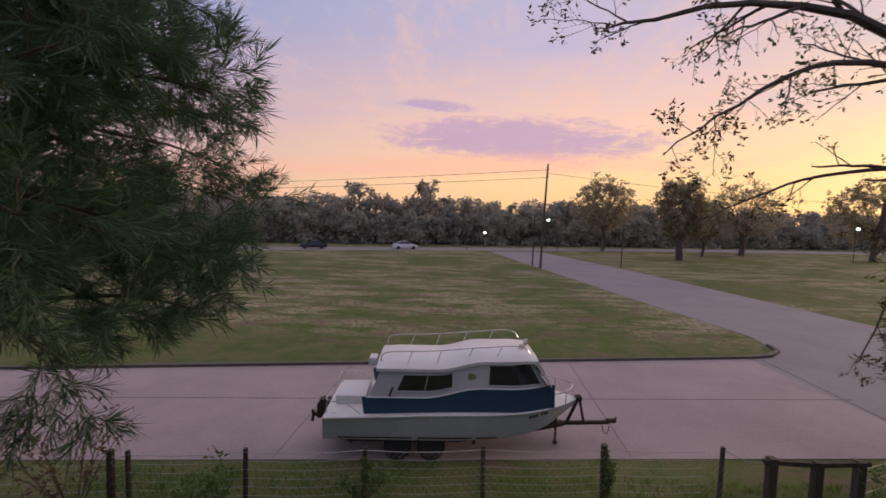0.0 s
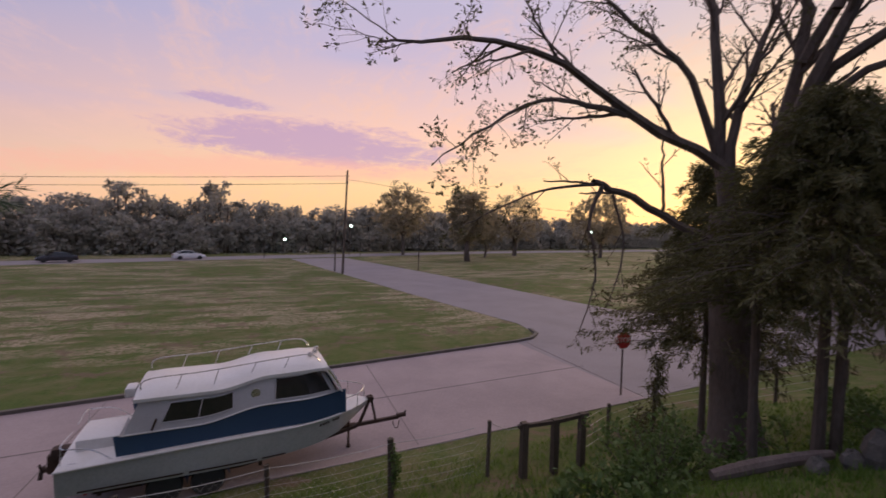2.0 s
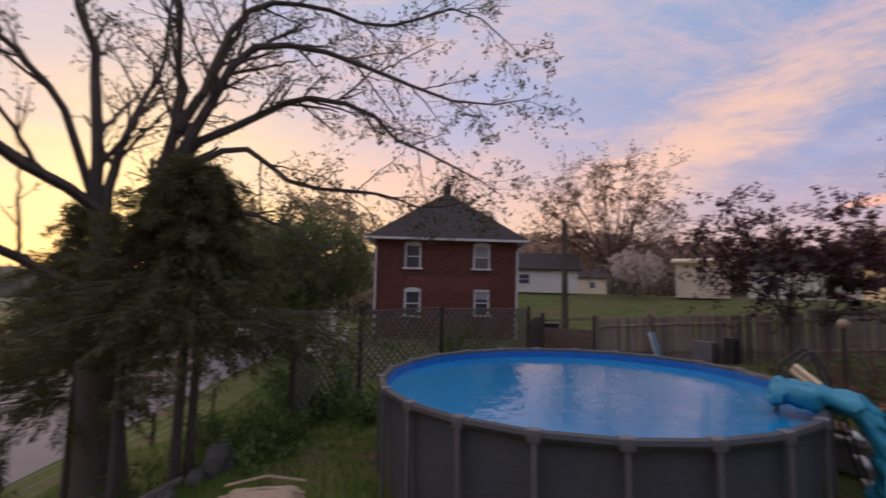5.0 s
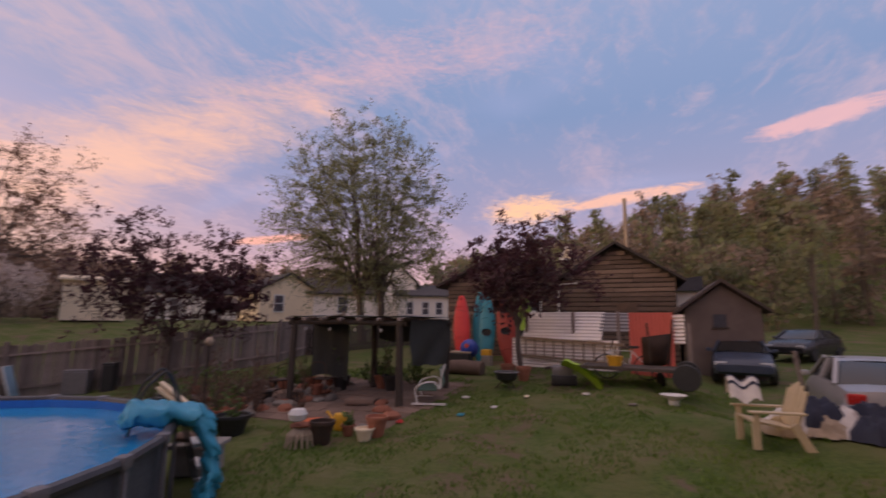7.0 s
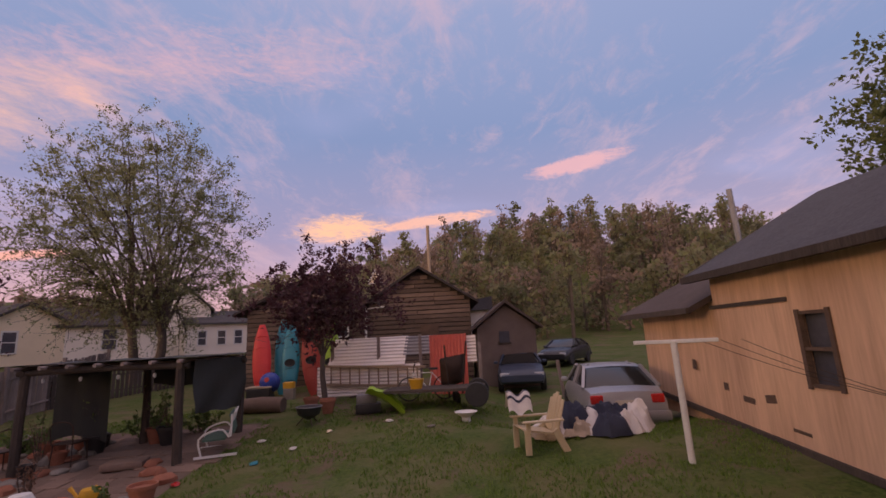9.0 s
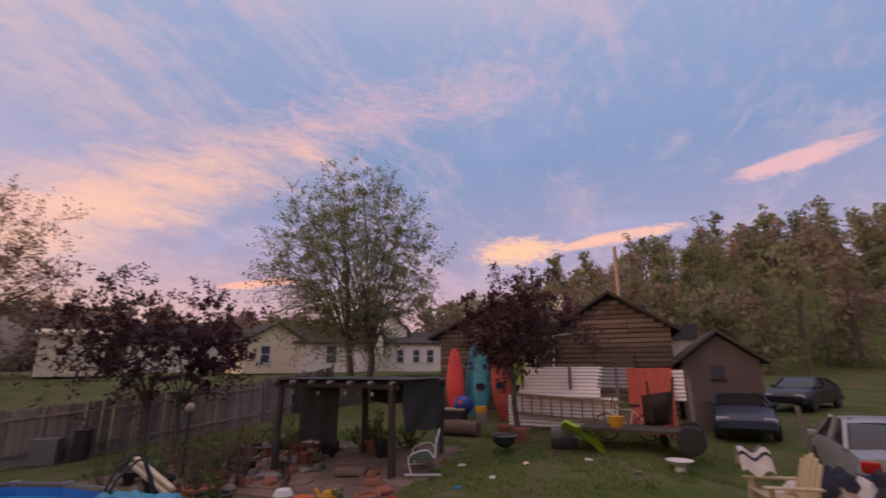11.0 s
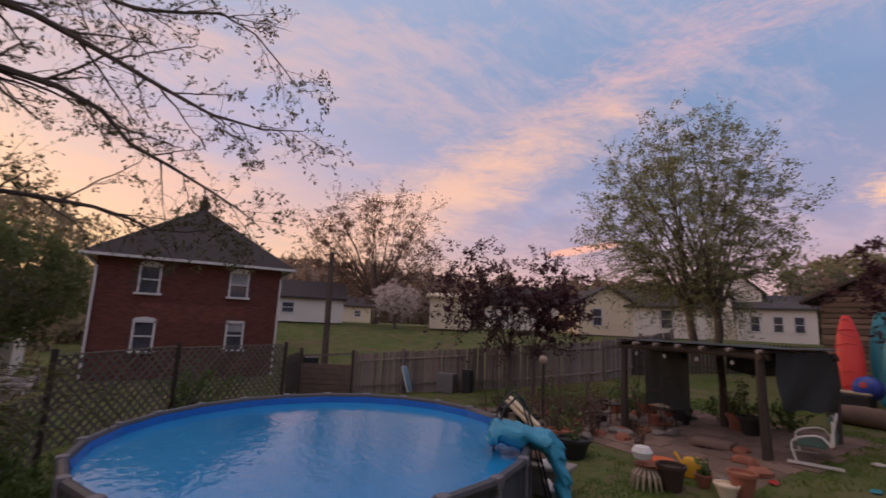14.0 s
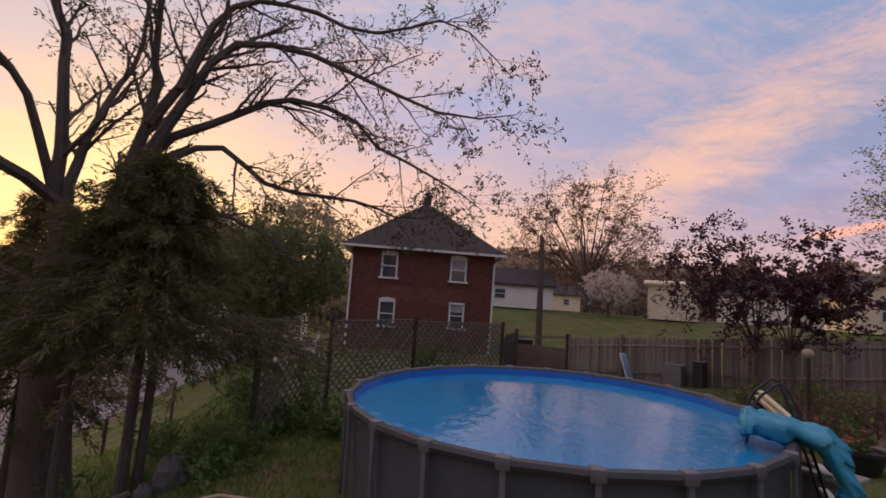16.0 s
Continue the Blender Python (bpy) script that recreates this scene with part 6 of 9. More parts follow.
def board_fence():
    t = thing("board_fence", "weathered grey dog-ear board fence", "fence")
    rng = random.Random(8)
    out = [(-0.068, 0), (0.068, 0), (0.068, 1.84), (0.04, 1.90), (-0.04, 1.90), (-0.068, 1.84)]
    data = mesh_data("board", Mesh().prism(out, "y", -0.01, 0.01), GREYBOARD)
    line = [Vector((19.4, -7.3, 0)), Vector((18.4, -9.0, 0)), Vector((15.9, -12.6, 0)), Vector((14.7, -16.6, 0)), Vector((14.9, -21.5, 0))]
    for i in range(len(line) - 1):
        a, b = line[i], line[i + 1]
        n = int((b - a).length / 0.145)
        turn = math.degrees(math.atan2(b.y - a.y, b.x - a.x))
        for k in range(n):
            p = a.lerp(b, (k + 0.5) / n)
            piece("board", data, t, pose(p.x, p.y, ground_z(p.x, p.y) - 0.24 + rng.uniform(-0.03, 0.03), rng.uniform(-1, 1), rng.uniform(-1.2, 1.2), turn))
        side = Vector((b.y - a.y, -(b.x - a.x), 0)).normalized()
        if side.dot(Vector((8, -6, 0)) - a) < 0:
            side = -side
        for h in (0.35, 1.38):
            r = Mesh()
            q0, q1 = a + side * 0.035, b + side * 0.035
            r.tube([(q0.x, q0.y, ground_z(a.x, a.y) + h), (q1.x, q1.y, ground_z(b.x, b.y) + h)], 0.045, 4)
            part("rail", r, GREYBOARD, t)
        m = max(1, int((b - a).length / 2.3))
        for k in range(m + (i == len(line) - 2)):
            p = a.lerp(b, k / m) + side * 0.09
            part("post", Mesh().box(p.x, p.y, ground_z(p.x, p.y) + 0.85, 0.10, 0.10, 1.9), GREYBOARD, t)
    g = thing("wooden_gate", "low dark plank gate beside the board fence", "gate")
    a, b = Vector((20.6, -5.3, 0)), Vector((19.5, -7.2, 0))
    side = (b - a).normalized()
    for k in range(6):
        part("plank", Mesh().tube([(a.x, a.y, 3.22 + 0.205 * k), (b.x, b.y, 3.22 + 0.205 * k)], 0.135, 4), PATIO_BROWN, g)
    part("top_rail", Mesh().tube([(a.x, a.y, 4.62), (b.x, b.y, 4.80)], 0.06, 4), GREYBOARD, g)
    for q in (a, b):
        part("gate_post", Mesh().box(q.x - 0.06, q.y, 4.0, 0.13, 0.13, 1.9), DARKWOOD, g)
    p = thing("picket_fence", "narrow dark picket fence between gate and lattice", "fence")
    a, b = Vector((18.6, -4.4, 0)), Vector((20.5, -5.2, 0))
    pk = mesh_data("picket", Mesh().prism([(-0.05, 0), (0.05, 0), (0.05, 1.5), (0, 1.6), (-0.05, 1.5)], "y", -0.012, 0.012), DARKWOOD)
    for k in range(13):
        q = a.lerp(b, (k + 0.5) / 13)
        piece("picket", pk, p, pose(q.x, q.y, 3.2, 0, 0, -23))
    for h in (3.6, 4.5):
        part("rail", Mesh().tube([(a.x, a.y, h), (b.x, b.y, h)], 0.04, 4), DARKWOOD, p)


def lattice_fence():
    t = thing("lattice_fence", "weathered diamond lattice panels between dark posts", "fence")
    posts = [((10.8, 2.45), 2.3, 4.62), ((13.6, 1.45), 2.3, 5.30), ((15.9, -0.85), 2.5, 5.35), ((18.4, -4.25), 2.9, 5.30)]
    slat = {}
    for (p, zb, zt) in posts:
        part("post", Mesh().box(p[0], p[1], (zb + zt) / 2, 0.12, 0.12, zt - zb, bevel=0.01), DARKWOOD, t)
    for i in range(3):
        (a, za, ta), (b, zb2, tb) = posts[i], posts[i + 1]
        a, b = Vector((*a, 0)), Vector((*b, 0))
        L, H = (b - a).length, 1.95
        top0, top1 = (ta - 0.15, tb - 0.1)
        if i == 0:
            top0, top1, H = 4.25, 4.35, 1.75
        turn = Matrix.Rotation(math.atan2(b.y - a.y, b.x - a.x), 4, "Z")
        pan = part("panel", Mesh().tube([(a.x, a.y, top0 - H), (b.x, b.y, top1 - H), (b.x, b.y, top1), (a.x, a.y, top0), (a.x, a.y, top0 - H)], 0.025, 4), LATTICE, t)
        step = 0.235
        for s, off in ((1, 0.0), (-1, 0.012)):
            u = -H
            while u < L:
                lo, hi = max(0.0, u), min(L, u + H)
                if hi - lo > 0.08:
                    ln = round((hi - lo) * 1.4142, 2)
                    if ln not in slat:
                        slat[ln] = mesh_data("slat", Mesh().box(0, 0, 0, ln, 0.010, 0.062), LATTICE)
                    m = (lo + hi) / 2
                    hgt = (m - u) if s > 0 else H - (m - u)
                    base = top0 + (top1 - top0) * m / L - H
                    piece("slat", slat[ln], pan, Matrix.Translation(a.lerp(b, m / L) + Vector((0, 0, base + hgt))) @ turn @ Matrix.Translation((0, off, 0)) @ Matrix.Rotation(radians(-45 * s), 4, "Y"))
                u += step


board_fence()
lattice_fence()


def rear_fence():
    """A dark picket fence behind the pergola, below the far houses."""
    t = thing("rear_fence", "dark pointed picket fence behind the pergola", "fence")
    pk = mesh_data("picket", Mesh().prism([(-0.055, 0), (0.055, 0), (0.055, 1.18), (0, 1.3), (-0.055, 1.18)], "y", -0.012, 0.012), DARKWOOD)
    a, b = Vector((15.0, -18.2, 0)), Vector((9.6, -24.2, 0))
    n = int((b - a).length / 0.15)
    for k in range(n):
        q = a.lerp(b, (k + 0.5) / n)
        piece("picket", pk, t, pose(q.x, q.y, ground_z(q.x, q.y) - 0.05, 0, 0, 48))
    for h in (0.35, 0.95):
        part("rail", Mesh().tube([(a.x + 0.04, a.y, ground_z(a.x, a.y) + h), (b.x + 0.04, b.y, ground_z(b.x, b.y) + h)], 0.04, 4), DARKWOOD, t)


rear_fence()
yp = utility_pole(21.6, -6.6, 6.2, 0.17, "leaning weathered utility pole behind the fence", 0.25, False)
shrub("lilac_bush", "tall leafy bush behind the lattice fence", (16.9, -1.2, 2.9), 1.5, 2.3, 900, 0.13, 61)
shrub("lilac_bush", "green bush between lattice and pool", (12.2, 1.6, 2.5), 1.0, 1.8, 600, 0.12, 62)


# ---- back yard ----
TANWALL = mat("tan_painted_wall", (0.84, 0.55, 0.36), (0.52, 0.31, 0.195), 0.9, scale=1.5, fine=16, bump=0.3, stretch=(1, 1, 0.09), blotch=0.65)
PATCH = mat("exposed_patch", (0.16, 0.10, 0.07), (0.09, 0.06, 0.045), 0.95, scale=5, fine=40, bump=0.5)
SLATE = mat("slate_grey_shingle", (0.085, 0.082, 0.090), (0.055, 0.053, 0.06), 0.9, scale=1.2, fine=16, bump=0.6)
BROWNROOF = mat("brown_shingle", (0.10, 0.072, 0.062), (0.065, 0.046, 0.04), 0.95, scale=1.2, fine=16, bump=0.6)
BARNWOOD = mat("barn_siding", (0.21, 0.145, 0.11), (0.11, 0.078, 0.062), 0.95, scale=2.0, fine=30, bump=0.5, stretch=(0.15, 0.15, 1), vary=0.35)
BARNDARK = mat("barn_backing", (0.05, 0.038, 0.032), (0.03, 0.024, 0.02), 0.95, scale=2, fine=30)
SHEDBLOCK = mat("shed_block", (0.20, 0.15, 0.125), (0.14, 0.10, 0.085), 0.95, scale=2, fine=30, bump=0.4)
TIN = mat("pale_tin", (0.90, 0.84, 0.80), (0.78, 0.70, 0.66), 0.5, 0.1, scale=1.0, fine=18, bump=0.1)
TINGREY = mat("grey_tin", (0.26, 0.25, 0.26), (0.20, 0.19, 0.20), 0.45, 0.5, scale=1.0, fine=18, bump=0.1)
TINRED = mat("red_translucent_panel", (0.72, 0.17, 0.13), (0.60, 0.13, 0.10), 0.45, scale=1.5, fine=18, bump=0.1)
ALU = mat("ladder_aluminium", (0.36, 0.27, 0.20), (0.26, 0.19, 0.14), 0.5, 0.4, scale=4, fine=40, bump=0.05)
K_RED = mat("kayak_red", (0.75, 0.045, 0.04), (0.62, 0.035, 0.035), 0.4, scale=3, fine=30, bump=0.05)
K_TEAL = mat("kayak_teal", (0.02, 0.28, 0.36), (0.02, 0.22, 0.29), 0.4, scale=3, fine=30, bump=0.05)
K_ORANGE = mat("kayak_orange_red", (0.42, 0.06, 0.035), (0.32, 0.04, 0.03), 0.45, scale=3, fine=30, bump=0.05)
K_GREEN = mat("lime_plastic", (0.34, 0.55, 0.05), (0.27, 0.45, 0.04), 0.4, scale=3, fine=30, bump=0.05)
BALLBLUE = mat("ball_blue", (0.03, 0.07, 0.38), (0.025, 0.055, 0.30), 0.3, scale=3, fine=30, bump=0.02)
YELLOW = mat("yellow_plastic", (0.75, 0.40, 0.03), (0.62, 0.33, 0.03), 0.4, scale=4, fine=30, bump=0.05)
TERRA = mat("terracotta", (0.36, 0.14, 0.085), (0.26, 0.10, 0.06), 0.9, scale=5, fine=40, bump=0.2, vary=0.2)
STONE = mat("field_stone", (0.28, 0.25, 0.22), (0.17, 0.15, 0.13), 0.95, scale=4, fine=40, bump=0.6, vary=0.25)
EARTH = mat("trodden_earth", (0.20, 0.14, 0.10), (0.13, 0.09, 0.065), 0.97, scale=1.5, fine=25, bump=0.5)
PATIO = mat("patio_paver", (0.24, 0.16, 0.12), (0.17, 0.115, 0.09), 0.95, scale=2, fine=30, bump=0.4, vary=0.2)
TAN_PLASTIC = mat("beige_plastic", (0.62, 0.50, 0.32), (0.52, 0.41, 0.26), 0.5, scale=3, fine=30, bump=0.08)
TARPDARK = mat("dark_shade_cloth", (0.022, 0.027, 0.026), (0.035, 0.04, 0.038), 0.6, scale=3, fine=40, bump=0.4)
GREENWEB = mat("green_bench_web", (0.07, 0.14, 0.11), (0.05, 0.10, 0.08), 0.7, scale=5, fine=50, bump=0.2)
CLOTH_W = mat("white_laundry", (0.70, 0.66, 0.62), (0.55, 0.50, 0.46), 0.95, scale=4, fine=50, bump=0.3)
CLOTH_N = mat("navy_laundry", (0.025, 0.03, 0.055), (0.04, 0.045, 0.07), 0.95, scale=4, fine=50, bump=0.3)
CLOTH_P = mat("tan_laundry", (0.48, 0.38, 0.28), (0.36, 0.28, 0.2), 0.95, scale=4, fine=50, bump=0.3)
BLOCKGREY = mat("cinder_block", (0.34, 0.31, 0.28), (0.24, 0.22, 0.2), 0.95, scale=4, fine=40, bump=0.4)
SIDINGWHITE = mat("white_siding", (0.86, 0.79, 0.70), (0.76, 0.69, 0.60), 0.8, scale=1, fine=20, bump=0.1)
SIDINGCREAM = mat("cream_siding", (0.84, 0.70, 0.50), (0.72, 0.60, 0.42), 0.8, scale=1, fine=20, bump=0.1)


def gz(x, y):
    return ground_z(x, y)


def tan_house():
    t = thing("tan_house", "single-storey tan plastered house with a grey shingle roof", "house")
    X = -5.0
    wy0, wy1, wz0, wz1 = -7.85, -7.30, 5.16, 6.2
    wall = Mesh()
    ys, zs = (-9.9, wy0, wy1, -1.8), (3.7, wz0, wz1, 7.1)
    for i in range(3):
        for j in range(3):
            if (i, j) != (1, 1):
                wall.box(X - 0.15, (ys[i] + ys[i + 1]) / 2, (zs[j] + zs[j + 1]) / 2, 0.3, ys[i + 1] - ys[i], zs[j + 1] - zs[j])
    wl = part("wall", wall, TANWALL, t, "peeling tan painted plaster wall")
    weld = bmesh.new()
    weld.from_mesh(wl.data)
    bmesh.ops.remove_doubles(weld, verts=weld.verts[:], dist=0.005)
    weld.to_mesh(wl.data)
    weld.free()
    for y in (-9.75, -1.95):
        part("end_wall", Mesh().box(-8.65, y, 5.2, 6.7, 0.3, 3.0), TANWALL, t)
    part("back_wall", Mesh().box(-12.15, -5.7, 5.2, 0.3, 8.1, 3.0), TANWALL, t)
    low = Mesh().box(X - 0.20, -11.55, 5.35, 0.3, 3.3, 2.35)
    low.box(-7.4, -13.05, 5.35, 4.2, 0.3, 2.35)
    part("annex_wall", low, TANWALL, t)
    for y, z, w, h in ((-8.75, 4.86, 0.24, 0.13), (-9.3, 4.78, 0.3, 0.10), (-9.9, 4.95, 0.14, 0.14), (-8.2, 4.45, 0.35, 0.05), (-10.9, 5.3, 0.12, 0.2)):
        part("plaster_patch", Mesh().box(X + 0.003, y, z, 0.008, w, h, Matrix.Rotation(radians(6 * math.sin(y * 7)), 3, "X"), 0.003), PATCH, t, "dark patch where plaster fell off")
    part("band_board", Mesh().box(X + 0.015, -9.0, 6.42, 0.03, 2.0, 0.07), DARKWOOD, t)
    part("plinth", Mesh().box(X + 0.02, -7.4, 4.13, 0.06, 11.4, 0.10, Matrix.Rotation(radians(-4.6), 3, "X")), DARKWOOD, t)
    w = part("window", Mesh().box(X - 0.12, (wy0 + wy1) / 2, (wz0 + wz1) / 2, 0.03, wy1 - wy0, wz1 - wz0), PANE, t)
    f = Mesh()
    for y in (wy0, wy1):
        f.box(X - 0.02, y, (wz0 + wz1) / 2, 0.10, 0.07, wz1 - wz0 + 0.1)
    for z in (wz0, (wz0 + wz1) / 2, wz1):
        f.box(X - 0.03, (wy0 + wy1) / 2, z, 0.09, wy1 - wy0, 0.05)
    part("frame", f, PATCH, w)
    # main roof: ridge along y
    xe, xr, ze, zr = X + 0.35, -7.75, 7.06, 8.72
    roof = Mesh()
    ring = [(xe, ze), (xr, zr), (-12.3, ze - 0.3), (-12.3, ze - 0.44), (xr, zr - 0.16), (xe, ze - 0.14)]
    roof.prism([(x, z) for x, z in ring], "y", -10.15, -1.4)
    part("roof", roof, SLATE, t, "grey shingle roof")
    gable = Mesh().prism([(X - 0.02, 7.0), (xr, zr - 0.16), (-11.98, 7.0)], "y", -9.88, -9.62)
    part("gable", gable, TANWALL, t)
    part("rafter_end", Mesh().tube([(xe + 0.02, -10.15, ze - 0.08), (xe + 0.02, -1.4, ze - 0.08)], 0.09, 4), DARKWOOD, t)
    part("barge_board", Mesh().tube([(xe, -10.18, ze - 0.07), (xr, -10.18, zr - 0.08)], 0.09, 4), DARKWOOD, t)
    lowroof = Mesh().prism([(X + 0.45, 6.45), (-7.3, 7.72), (-9.6, 6.45), (-9.6, 6.33), (-7.3, 7.58), (X + 0.45, 6.33)], "y", -13.45, -9.95)
    part("annex_roof", lowroof, BROWNROOF, t, "brown shingle roof of the annex")
    part("annex_gable", Mesh().prism([(X - 0.02, 6.35), (-7.3, 7.58), (-9.5, 6.35)], "y", -13.2, -12.92), TANWALL, t)
    part("annex_fascia", Mesh().tube([(X + 0.47, -13.45, 6.38), (X + 0.47, -9.95, 6.38)], 0.07, 4), DARKWOOD, t)
    part("vent_pipe", Mesh().tube([(-7.6, -12.6, 7.5), (-7.55, -12.6, 9.6)], 0.07, 8), GALV, t)


tan_house()
part_cl = thing("clothesline_post", "white painted steel T-shaped clothesline post", "post", pose(-3.36, -8.33, gz(-3.36, -8.33), 0, 0, -24))
part("shaft", Mesh().tube([(0, 0, -0.2), (0.02, 0, 1.78)], 0.05, 10), PLAINWHITE, part_cl, smooth=True)
part("crossbar", Mesh().box(0, 0, 1.78, 1.2, 0.05, 0.06, bevel=0.012), PLAINWHITE, part_cl)
lines = thing("clothesline", "thin sagging clotheslines along the tan wall", "cable")
for k in range(3):
    a, b = Vector((-3.7 - 0.25 * k, -8.2 + 0.1 * k, 5.86)), Vector((-4.9, -2.5, 5.3 - 0.1 * k))
    part("line", Mesh().tube([a.lerp(b, s / 10) - Vector((0, 0, 0.35 * math.sin(math.pi * s / 10))) for s in range(11)], 0.005, 3), RUSTBLACK, lines)


def barn():
    t = thing("log_barn", "dark weathered barn with horizontal plank siding", "barn")
    rng = random.Random(12)
    yf = -20.4

    def front(x0, x1, z0, top, name="wall"):
        """A plank front at yf, its upper edge given by top(x)."""
        n = 12
        xs = [x0 + (x1 - x0) * k / n for k in range(n + 1)]
        out = [(x0, z0), (x1, z0)] + [(x, top(x)) for x in reversed(xs)]
        w = part(name, Mesh().prism(out, "y", yf - 0.2, yf), BARNDARK, t)
        z = z0
        while z < max(top(x) for x in xs) - 0.05:
            ok = [x for x in [x0 + (x1 - x0) * k / 60 for k in range(61)] if top(x) > z + 0.16]
            if len(ok) > 2:
                a, b = min(ok), max(ok)
                cut = a + (b - a) * rng.uniform(0.3, 0.7)
                for p, q in ((a, cut - 0.01), (cut + 0.01, b)):
                    if q - p > 0.15:
                        d = rng.uniform(0.0, 0.025)
                        part("plank", Mesh().box((p + q) / 2, yf + 0.02 + d / 2, z + 0.085, q - p, 0.045, 0.155 + rng.uniform(-0.02, 0.01), Matrix.Rotation(radians(rng.uniform(-0.35, 0.35)), 3, "Y"), 0.008), BARNWOOD, w)
            z += 0.185
    front(3.4, 8.35, 4.2, lambda x: 8.95 - abs(x - 5.6) * 0.46)
    front(-1.0, 3.38, 4.2, lambda x: 9.05 - abs(x - 1.1) * 0.62)

    def slope(a, b, c, depth, thick=0.10):
        """Two roof slopes over a front: eave, ridge, eave as (x, z)."""
        ring = [a, b, c, (c[0], c[1] - thick), (b[0], b[1] - thick * 1.2), (a[0], a[1] - thick)]
        return Mesh().prism(ring, "y", yf - depth, yf + 0.35)
    part("roof", slope((2.8, 7.72), (5.6, 9.06), (8.85, 7.55), 8), SHINGLE, t)
    part("roof", slope((-1.35, 7.62), (1.1, 9.20), (3.6, 7.62), 8), SHINGLE, t)
    part("side_wall", Mesh().box(8.25, yf - 4, 5.9, 0.2, 7.6, 3.4), BARNDARK, t)
    part("side_wall", Mesh().box(-0.9, yf - 4, 5.9, 0.2, 7.6, 3.4), BARNDARK, t)
    part("back_wall", Mesh().box(3.7, yf - 7.8, 5.9, 9.0, 0.2, 3.4), BARNDARK, t)
    dm = Mesh()
    for a, b in (((2.75, 8.65), (3.05, 9.25)), ((3.05, 9.25), (3.38, 8.65)), ((2.75, 8.65), (3.38, 8.65))):
        dm.tube([(a[0], yf - 0.6, a[1]), (b[0], yf - 0.6, b[1])], 0.05, 4)
    d = part("dormer", dm, PLAINWHITE, t, "small white triangular dormer")
    part("dormer_face", Mesh().prism([(2.78, 8.66), (3.35, 8.66), (3.05, 9.2)], "y", -21.1, -20.98), SIDINGCREAM, d)
    part("downpipe", Mesh().tube([(2.6, yf + 0.12, 7.55), (3.35, yf + 0.12, 7.5), (3.4, yf + 0.1, 6.1)], 0.045, 6), PLAINWHITE, t)
    part("door", Mesh().box(0.75, yf + 0.09, 6.35, 0.75, 0.05, 0.75), PATCH, t)
    w = part("window", Mesh().box(4.35, yf + 0.08, 6.6, 0.42, 0.04, 0.36), PANE, t)
    f = Mesh()
    for x in (4.13, 4.57):
        f.box(x, yf + 0.10, 6.6, 0.06, 0.06, 0.44)
    for z in (6.4, 6.8):
        f.box(4.35, yf + 0.10, z, 0.48, 0.06, 0.06)
    part("frame", f, PLAINWHITE, w)
    part("flue", Mesh().tube([(0.7, -24, 8.2), (0.7, -24, 11.9)], 0.085, 8), CLOTH_P, t)


barn()


def block_shed():
    t = thing("block_shed", "small brown block shed with a gable roof", "shed", pose(-2.3, -19.3, 0))
    part("wall", Mesh().prism([(-1.15, 4.0), (1.15, 4.0), (1.15, 6.45), (0, 7.3), (-1.15, 6.45)], "y", -3.0, 0), SHEDBLOCK, t)
    roof = Mesh().prism([(-1.4, 6.42), (0, 7.5), (1.4, 6.42), (1.4, 6.32), (0, 7.38), (-1.4, 6.32)], "y", -3.2, 0.25)
    part("roof", roof, BROWNROOF, t)
    w = part("window", Mesh().box(0.1, 0.02, 6.05, 0.4, 0.05, 0.45), PANE, t)
    part("frame", Mesh().box(0.1, 0.03, 5.82, 0.5, 0.06, 0.05), DARKWOOD, w)
    h = thing("white_outbuilding", "small white outbuilding with grey roof", "shed", pose(-0.6, -27.0, 0))
    part("wall", Mesh().box(-0.2, 0, 6.2, 3.6, 3, 2.8), SIDINGWHITE, h)
    part("roof", Mesh().prism([(-1.9, 7.5), (1.9, 7.5), (1.9, 7.6), (-1.9, 8.2)], "y", -1.8, 1.8), SLATE, h)


block_shed()


def kayak(name, label, x, y, length, wide, paint, lean, side, hole):
    """A sit-in or sit-on kayak stood on its tail against the barn."""
    z = gz(x, y)
    t = thing(name, label, "kayak", pose(x, y, z + 0.02, lean, side, 0), "kayaks")
    rows = []
    for k in range(17):
        s = k / 16
        w = wide / 2 * (math.sin(math.pi * (0.04 + 0.92 * s)) ** 0.62)
        d = 0.16 * math.sin(math.pi * (0.04 + 0.92 * s)) ** 0.5
        rows.append([(w * math.cos(a) , (d * math.sin(a) * (1.0 if math.sin(a) < 0 else 0.55)), s * length) for a in [2 * math.pi * j / 14 for j in range(14)]])
    part("hull", sections(rows), paint, t, smooth=True)
    for s in hole:
        part("cockpit", Mesh().lathe([(0.0, 0.0), (0.15, 0.0), (0.19, 0.03), (0.20, 0.0)], 18, (0, 0.102, s * length), Matrix.Rotation(radians(-90), 3, "X") @ Matrix.Diagonal((1, 0.72, 1))), BLACKPLASTIC, t, smooth=True)
    for s in (0.2, 0.36, 0.66, 0.82):
        part("ridge", Mesh().tube([(-wide * 0.34, 0.065, s * length), (0, 0.10, s * length + 0.06), (wide * 0.34, 0.065, s * length)], 0.014, 5), paint, t)
    part("bungee", Mesh().tube([(-wide * 0.3, 0.075, 0.74 * length), (wide * 0.3, 0.075, 0.80 * length)], 0.007, 4), BLACKPLASTIC, t)
    part("grip", Mesh().tube([(-0.06, 0.07, 0.94 * length), (0, 0.11, 0.95 * length), (0.06, 0.07, 0.94 * length)], 0.012, 5), BLACKPLASTIC, t)


